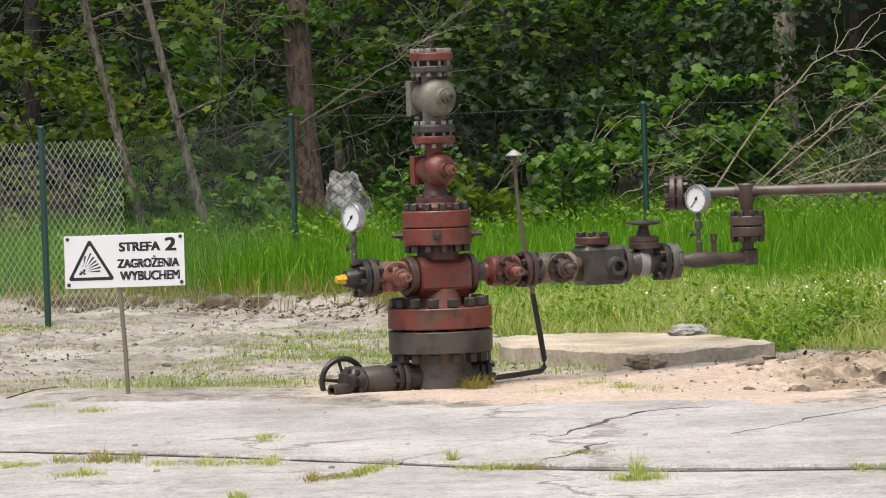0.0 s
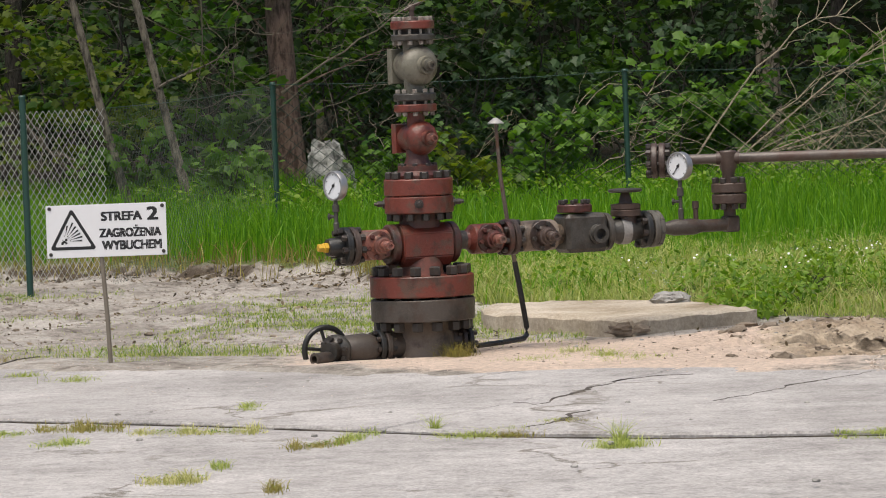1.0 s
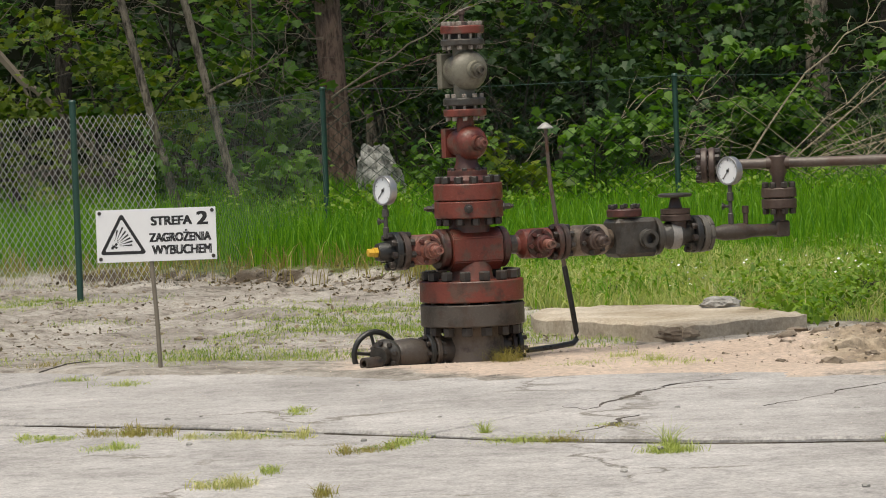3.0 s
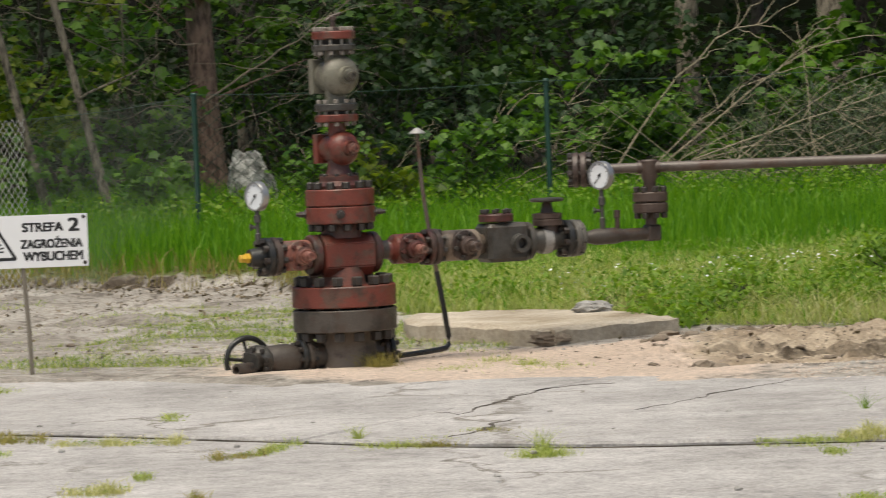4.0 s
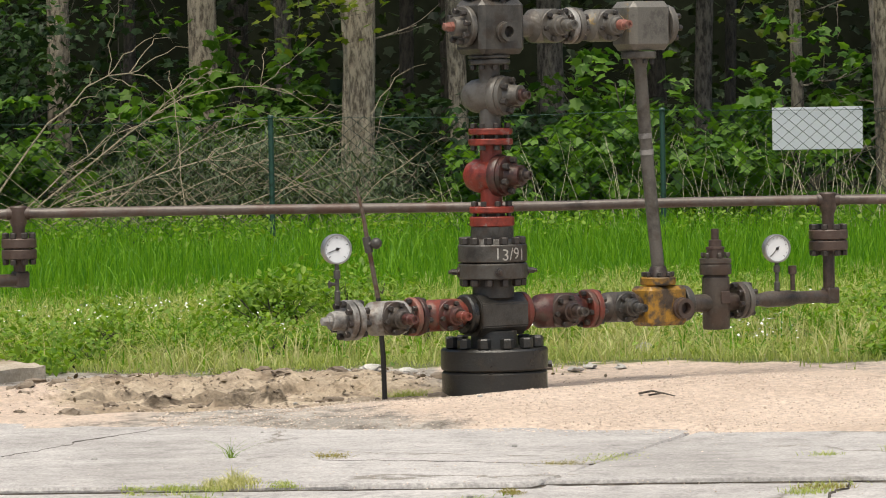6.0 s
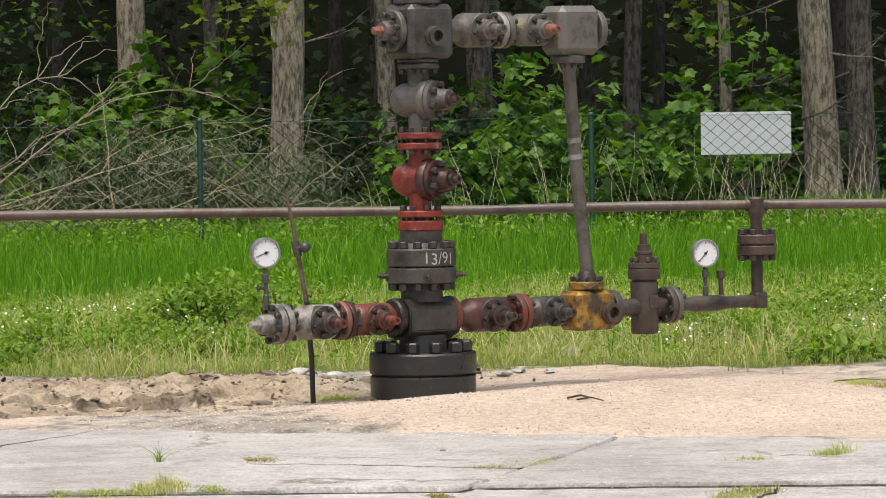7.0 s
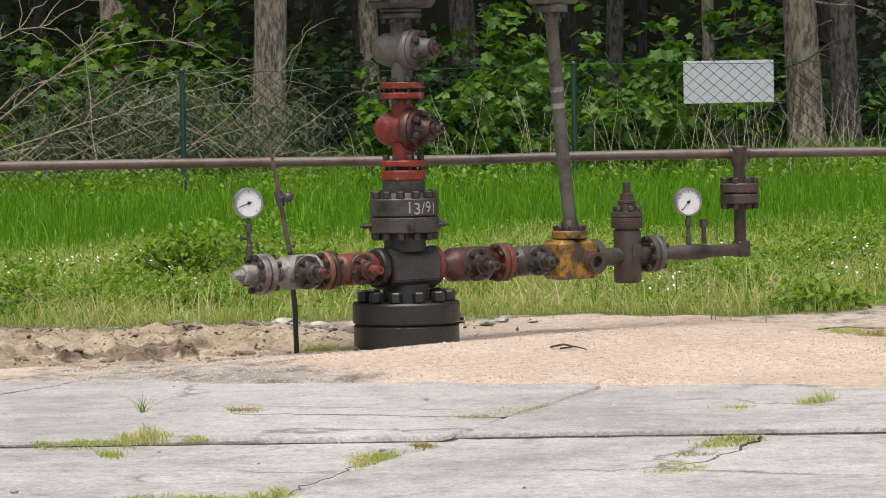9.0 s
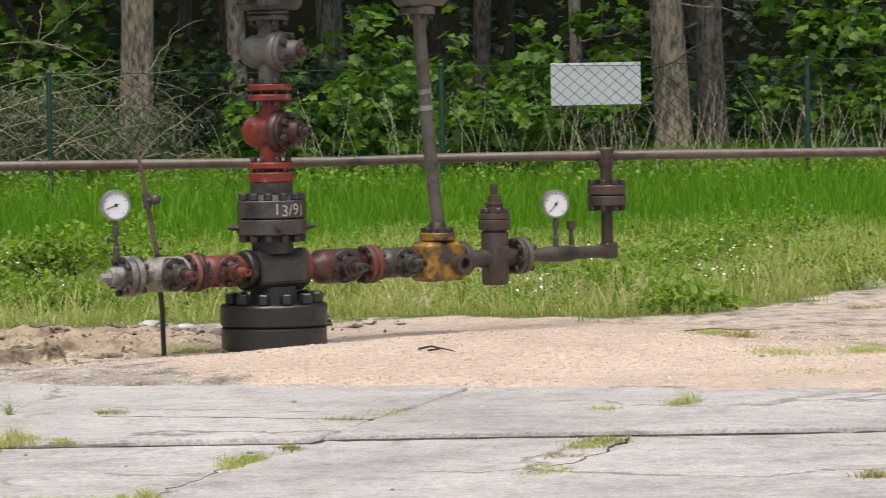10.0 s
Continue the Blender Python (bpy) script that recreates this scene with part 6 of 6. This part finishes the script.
# ---------------------------------------------------------------- trees
def tree(x, y, dia, bottom_lean, mat, seed, tall=11.0, stubs=0, label="straight woodland tree trunk with rough bark", crown=True):
    r = np.random.default_rng(seed)
    top = tagged(new("tree"), label, "tree", "woodland trees")
    bm = bmesh.new()
    seg, k = 18, 26
    rings = []
    for i in range(k + 1):
        z = -0.1 + tall * (i / k) ** 1.35
        rad = dia / 2 * (1.0 - 0.45 * z / tall) * (1 + 0.55 * math.exp(-max(z, 0) * 3.5))
        cx = x + bottom_lean * (z - 1.5) + 0.03 * math.sin(z * 0.9 + seed)
        ring = []
        for j in range(seg):
            a = 2 * math.pi * j / seg
            w = rad * (1 + 0.09 * noise.noise(Vector((math.cos(a) * 1.5 + seed, math.sin(a) * 1.5, z * 0.8))))
            ring.append(bm.verts.new((cx + w * math.cos(a), y + w * math.sin(a), z + gz(x, y))))
        if rings:
            for j in range(seg):
                jj = (j + 1) % seg
                bm.faces.new((rings[-1][j], rings[-1][jj], ring[jj], ring[j]))
        rings.append(ring)
    part("trunk", bm, mat, top)
    tips = []
    for q in range(stubs):
        z = r.uniform(1.0, 2.6)
        a = r.uniform(0, 6.28)
        bm = bmesh.new()
        limb(bm, (x + bottom_lean * (z - 1.5), y, z), (math.cos(a), math.sin(a) * 0.6, r.uniform(-0.3, 0.5)), r.uniform(0.5, 1.2), 0.014, r, 1, tips, 0.35, 5)
        part("branch", bm, mat, top)
    # crown stays above the view, added so its leaves shade the wood
    for q in range(7 if crown else 0):
        z = tall * r.uniform(0.5, 0.95)
        a = r.uniform(0, 6.28)
        bm = bmesh.new()
        limb(bm, (x + bottom_lean * (z - 1.5), y, z), (math.cos(a), math.sin(a), 0.6), tall * 0.24, dia * 0.16, r, 1, tips, 0.3, 5)
        part("branch", bm, mat, top)
    if crown:
        tp = np.array([tuple(t[0]) for t in tips if t[0].z > 3.5])
        m = 230
        pts = tp[r.integers(0, len(tp), m)] + r.normal(0, 0.55, (m, 3))
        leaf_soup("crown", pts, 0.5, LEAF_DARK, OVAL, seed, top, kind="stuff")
    return top


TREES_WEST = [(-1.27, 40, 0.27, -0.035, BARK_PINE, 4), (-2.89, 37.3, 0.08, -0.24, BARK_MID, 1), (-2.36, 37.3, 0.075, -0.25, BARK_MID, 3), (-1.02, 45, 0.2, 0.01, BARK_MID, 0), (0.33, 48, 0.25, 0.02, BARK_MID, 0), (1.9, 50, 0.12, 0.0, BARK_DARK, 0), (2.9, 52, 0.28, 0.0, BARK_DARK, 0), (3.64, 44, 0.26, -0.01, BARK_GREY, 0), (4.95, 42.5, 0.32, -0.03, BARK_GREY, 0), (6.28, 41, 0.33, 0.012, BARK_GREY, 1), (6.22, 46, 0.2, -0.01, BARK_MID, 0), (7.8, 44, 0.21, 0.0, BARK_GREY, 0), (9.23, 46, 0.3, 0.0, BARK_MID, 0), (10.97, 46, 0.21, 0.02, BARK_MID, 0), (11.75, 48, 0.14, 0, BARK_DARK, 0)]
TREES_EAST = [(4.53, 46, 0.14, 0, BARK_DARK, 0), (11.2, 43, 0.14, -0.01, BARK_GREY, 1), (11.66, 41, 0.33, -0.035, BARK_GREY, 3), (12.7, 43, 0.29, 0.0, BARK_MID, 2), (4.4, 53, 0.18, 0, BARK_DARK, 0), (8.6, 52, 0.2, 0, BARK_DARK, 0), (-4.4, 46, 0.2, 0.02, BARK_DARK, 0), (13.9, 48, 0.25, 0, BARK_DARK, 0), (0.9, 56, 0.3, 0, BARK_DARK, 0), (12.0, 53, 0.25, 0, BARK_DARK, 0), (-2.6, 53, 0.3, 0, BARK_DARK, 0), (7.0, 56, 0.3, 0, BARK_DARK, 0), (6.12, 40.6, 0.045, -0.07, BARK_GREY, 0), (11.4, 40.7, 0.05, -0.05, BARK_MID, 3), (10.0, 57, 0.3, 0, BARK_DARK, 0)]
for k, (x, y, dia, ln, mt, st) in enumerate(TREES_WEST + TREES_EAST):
    tree(x, y, dia, ln, mt, 600 + k, 10.0 + (k % 4), st, {"pine_bark": "reddish pine trunk with dead side twigs", "grey_brown_bark": "thin leaning grey-brown young tree", "grey_bark": "pale grey tree trunk at the edge of the wood"}.get(mt.name, "tree trunk deep in the wood, bark darkened for its shade"))

# depth of the wood: a plain near-black sheet, the shade put into its colour
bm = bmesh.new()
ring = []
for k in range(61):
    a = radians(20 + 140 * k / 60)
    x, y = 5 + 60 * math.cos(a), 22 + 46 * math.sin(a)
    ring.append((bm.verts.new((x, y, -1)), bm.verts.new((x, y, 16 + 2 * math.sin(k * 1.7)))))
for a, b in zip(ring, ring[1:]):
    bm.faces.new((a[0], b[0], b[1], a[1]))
thing("backdrop", bm, FOREST_GLOOM, "near-black sheet painted as the gloom of the wood far behind", "backdrop", kind="structure")
# foliage deep between the trunks, its dimness put into the leaf colour
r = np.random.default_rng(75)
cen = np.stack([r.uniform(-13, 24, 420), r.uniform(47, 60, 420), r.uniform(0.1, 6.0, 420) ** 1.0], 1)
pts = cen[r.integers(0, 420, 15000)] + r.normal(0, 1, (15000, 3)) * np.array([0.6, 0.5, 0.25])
leaf_soup("deep_foliage", pts, 0.17, LEAF_DEEP, MAPLE, 76, None, "foliage deep between the trunks, shade put into its dark green", "foliage", "stuff", 0.4)
# unseen leaf layer added high over the wood to keep it dark
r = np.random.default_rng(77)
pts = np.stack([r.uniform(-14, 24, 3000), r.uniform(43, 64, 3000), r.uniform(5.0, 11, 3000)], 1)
leaf_soup("shading_canopy", pts, 0.75, LEAF_DARK, OVAL, 78, None, "unseen leaf canopy added overhead to shade the wood", "canopy", "stuff", 0.2)

# ---------------------------------------------------------------- dead brush and twigs
def arch(bm, p, q, rise, r, rad, k=9):
    p, q = Vector(p), Vector(q)
    pts = []
    for i in range(k):
        t = i / (k - 1)
        c = p.lerp(q, t)
        c.z += rise * 4 * t * (1 - t) * (0.6 + 0.8 * t)
        c += Vector((r.normal(0, 0.013), r.normal(0, 0.02), r.normal(0, 0.013))) * (1 if 0 < i < k - 1 else 0)
        pts.append(c)
    sweep(bm, pts, [rad * (1 - 0.75 * i / (k - 1)) for i in range(k)], 5, False)
    return pts


def dead_branch(p, q, rise, rad, seed, side=7, mat=DRY):
    r = np.random.default_rng(seed)
    bm = bmesh.new()
    pts = arch(bm, p, q, rise, r, rad * 0.32, 12)
    twigs = []
    for k in range(side):
        c = pts[r.integers(3, 11)]
        d = (pts[-1] - pts[0]).normalized() + Vector((r.normal(0, 0.5), r.normal(0, 0.4), r.normal(0.1, 0.6)))
        tw = bmesh.new()
        arch(tw, c, c + d.normalized() * r.uniform(0.3, 0.9), r.uniform(-0.05, 0.2), r, rad * 0.15)
        twigs.append(tw)
    ob = thing("dead_branch", bm, mat, "bare dry branch arching out of the brush pile", "branch", "dead branches")
    for tw in twigs:
        part("twig", tw, mat, ob)


BRUSH_BOUGHS = [((2.3, 38, 0.45), (4.3, 38.1, 1.48), 0.72, 0.034), ((2.75, 38.2, 0.5), (5.5, 38.3, 1.5), 0.55, 0.03), ((2.9, 37.7, 0.62), (6.2, 37.9, 1.45), 0.1, 0.028), ((2.6, 37.9, 0.5), (4.7, 38.1, 1.25), 0.45, 0.022), ((3.3, 38.2, 0.5), (5.9, 38.4, 1.2), 0.45, 0.02), ((3.6, 38.1, 0.5), (6.5, 38.2, 0.95), 0.35, 0.018), ((0.85, 37.5, 0.5), (2.15, 37.6, 1.1), 0.42, 0.024), ((0.95, 37.4, 0.45), (2.3, 37.5, 0.85), 0.28, 0.018), ((1.2, 37.3, 0.45), (2.45, 37.5, 1.0), 0.02, 0.016), ((1.5, 37.4, 0.5), (2.6, 37.5, 0.8), 0.1, 0.016), ((0.2, 37.4, 0.45), (0.85, 37.5, 1.08), 0.04, 0.018)]
DEAD_LIMBS = [((-1.3, 39.8, 1.35), (0.35, 39.6, 2.45), -0.05, 0.036), ((-4.5, 38.5, 2.1), (-3.2, 38.4, 0.72), 0.03, 0.15), ((-1.9, 38.8, 2.6), (-2.1, 38.8, 0.9), -0.05, 0.024), ((-2.9, 38.6, 2.3), (-1.2, 38.9, 1.25), 0.08, 0.018), ((-1.35, 39.6, 1.9), (-2.2, 39.0, 1.95), 0.05, 0.02), ((-2.3, 38.7, 1.7), (-1.3, 38.9, 0.95), 0.12, 0.016), ((-1.2, 39.7, 1.1), (-0.1, 39.3, 1.6), -0.08, 0.018), ((-1.6, 38.8, 2.4), (-1.75, 38.8, 1.2), 0.05, 0.018)]
for k, (a, b, h, rad) in enumerate(BRUSH_BOUGHS + DEAD_LIMBS):
    dead_branch(a, b, h, rad, 700 + k, 9 if k < 6 else 5, DRY if k < 11 else DRY_DARK)


def twig_mass(name, n, box, mat, seed, label, rad=0.006, up=0.3, reach=1.2):
    r = np.random.default_rng(seed)
    bm = bmesh.new()
    for k in range(n):
        p = Vector((r.uniform(box[0], box[1]), r.uniform(box[2], box[3]), r.uniform(box[4], box[5])))
        a = r.uniform(0, 6.28)
        d = Vector((math.cos(a), math.sin(a) * 0.4, r.normal(up, 0.25))).normalized() * r.uniform(0.4, reach)
        arch(bm, p, p + d, r.uniform(-0.03, 0.1 + 0.13 * reach), r, rad * r.uniform(0.6, 1.4), 8)
    thing(name, bm, mat, label, "brushwood", kind="stuff")


twig_mass("brush_pile", 95, (2.7, 6.0, 37.2, 38.6, 0.3, 0.7), DRY, 801, "tangled heap of dry brushwood behind the fence", 0.005, 0.16, 1.7)
twig_mass("brush_twigs", 85, (3.0, 6.4, 37.4, 39, 0.4, 1.0), DRY_DARK, 802, "thin dead twigs standing out of the brush", 0.0035, 0.3, 1.2)
twig_mass("dead_twigs", 190, (-4.5, 0.0, 38, 40.5, 0.5, 2.4), DRY_DARK, 803, "bare dead lower twigs of the conifers", 0.0032, 0.1, 1.4)
r = np.random.default_rng(810)
cen = np.stack([r.uniform(3.5, 6.3, 70), r.uniform(38.3, 39.3, 70), r.uniform(0.45, 1.45, 70)], 1)
cen[:, 2] *= 1 - 0.35 * np.abs(cen[:, 0] - 4.9) / 1.4
pts = cen[r.integers(0, 70, 11000)] + r.normal(0, 1, (11000, 3)) * np.array([0.2, 0.12, 0.1])
leaf_soup("withered_needles", pts, 0.13, NEEDLE, OVAL * np.array([0.2, 1.0]), 811, None, "dull grey-green withered conifer sprays in the brush", "brush", "stuff", 0.7)
# dry stalks standing among the saplings
r = np.random.default_rng(820)
bm = bmesh.new()
for k in range(220):
    x = r.uniform(6.6, 13.6)
    p = Vector((x, r.uniform(36.6, 38.2), 0.2))
    tl = r.uniform(0.5, 1.1)
    arch(bm, p, p + Vector((r.normal(0, 0.25), r.normal(0, 0.1), tl)), r.uniform(-0.02, 0.12), r, 0.0045, 6)
thing("dry_stalks", bm, STALK, "pale dry stalks standing among the saplings", "stalks", kind="stuff")

# leaf litter and crumbs of earth over the churned sand
r = np.random.default_rng(830)
q = np.stack([r.uniform(-3.6, 0.9, 2600), r.uniform(24.6, 33.2, 2600)], 1)
q = np.concatenate([q[r.uniform(0, 1, 2600) < np.clip(0.25 + 0.9 * wave(q[:, 0], q[:, 1], 2.3, 0.8) + 0.6 * smooth(-2.2, 0, turf_edge(q[:, 0], q[:, 1])), 0, 1)],
                    np.stack([r.normal(2.8, 0.8, 160), r.uniform(22.6, 24.2, 160)], 1)])
edge = np.stack([r.uniform(-3.4, 0.4, 5200), r.uniform(28.5, 33.4, 5200)], 1)
near = turf_edge(edge[:, 0], edge[:, 1])
edge = edge[(near > -0.55 + 0.3 * wave(edge[:, 0], edge[:, 1], 4.0, 0.2)) & (near < 0.1)]
q = np.concatenate([q, edge])
pts = np.stack([q[:, 0], q[:, 1], height(q[:, 0], q[:, 1]) + 0.012], 1)
leaf_soup("leaf_litter", pts, 0.04, LITTER, OVAL, 831, None, "brown leaf litter and crumbs on the churned earth", "litter", "stuff", 0.0)


def grit(name, q, lo, hi, mat, seed, label, lift=0.0):
    """Loose grains: small eight-sided stones lying on the ground."""
    r = np.random.default_rng(seed)
    n = len(q)
    s = lo + (hi - lo) * r.uniform(0, 1, n) ** 3
    base = height(q[:, 0], q[:, 1])
    side = pad_side(q[:, 0], q[:, 1])
    base = np.where(side < PAD_N - 0.1, np.maximum(base, np.where(side < 16.7, -0.028, -0.002)), base) + lift
    c = np.stack([q[:, 0], q[:, 1], base + s * 0.25], 1)
    octa = np.array([(1, 0, 0), (0, 1, 0), (-1, 0, 0), (0, -1, 0), (0, 0, 0.8), (0, 0, -0.8)])
    v = c[:, None, :] + s[:, None, None] * octa[None] * r.uniform(0.6, 1.3, (n, 6, 1))
    tri = np.array([(0, 1, 4), (1, 2, 4), (2, 3, 4), (3, 0, 4), (1, 0, 5), (2, 1, 5), (3, 2, 5), (0, 3, 5)])
    f = (np.arange(n)[:, None, None] * 6 + tri[None]).reshape(-1, 3)
    return soup(name, v, f.tolist(), mat, label, "gravel", "stuff")


r = np.random.default_rng(840)
q = np.concatenate([np.stack([r.uniform(-3.6, 9, 12000), r.uniform(19, 25.5, 12000)], 1), np.stack([r.uniform(2.2, 7.5, 22000), r.uniform(19.6, 22.6, 22000)], 1)])
grit("sand_grains", q[pad_side(q[:, 0], q[:, 1]) > PAD_N - 0.3], 0.002, 0.008, GRAVEL, 841, "coarse loose grains on the sand")
q = np.stack([r.uniform(-3.2, 8, 5000), r.uniform(14.5, 22, 5000)], 1)
grit("concrete_chips", q[pad_side(q[:, 0], q[:, 1]) < PAD_N], 0.002, 0.0055, GRAVEL, 842, "fine chips and grit on the concrete")
q = np.stack([r.uniform(-3.8, 0.9, 4500), r.uniform(24, 33.3, 4500)], 1)
grit("earth_crumbs", q, 0.003, 0.010, EARTH, 843, "dark crumbs of churned earth")
q = np.stack([r.normal(2.8, 0.8, 1500), r.uniform(22.2, 24.3, 1500)], 1)
grit("earth_crumbs", q, 0.003, 0.014, EARTH, 844, "dark crumbs of earth round the washed-out hollow")

# broad leaves of low weeds all through the meadow
r = np.random.default_rng(850)
q = scatter(60000, 0.3, 11, 24.0, 31, lambda x, y: smooth(0.1, 0.8, turf_edge(x, y)) * np.clip(0.12 + 0.55 * wave(x, y, 3.1, 0.6) + 0.35 * wave(x, y, 7.7, 1.6), 0, 1), 851)
z = height(q[:, 0], q[:, 1]) + r.uniform(0.02, 0.2, len(q)) * (0.5 + 0.7 * smooth(25, 29, q[:, 1]))
leaf_soup("meadow_weeds", np.stack([q[:, 0], q[:, 1], z], 1), 0.04, HERB, OVAL, 852, None, "broad-leaved low weeds among the meadow grass", "weeds", "stuff", 0.3)
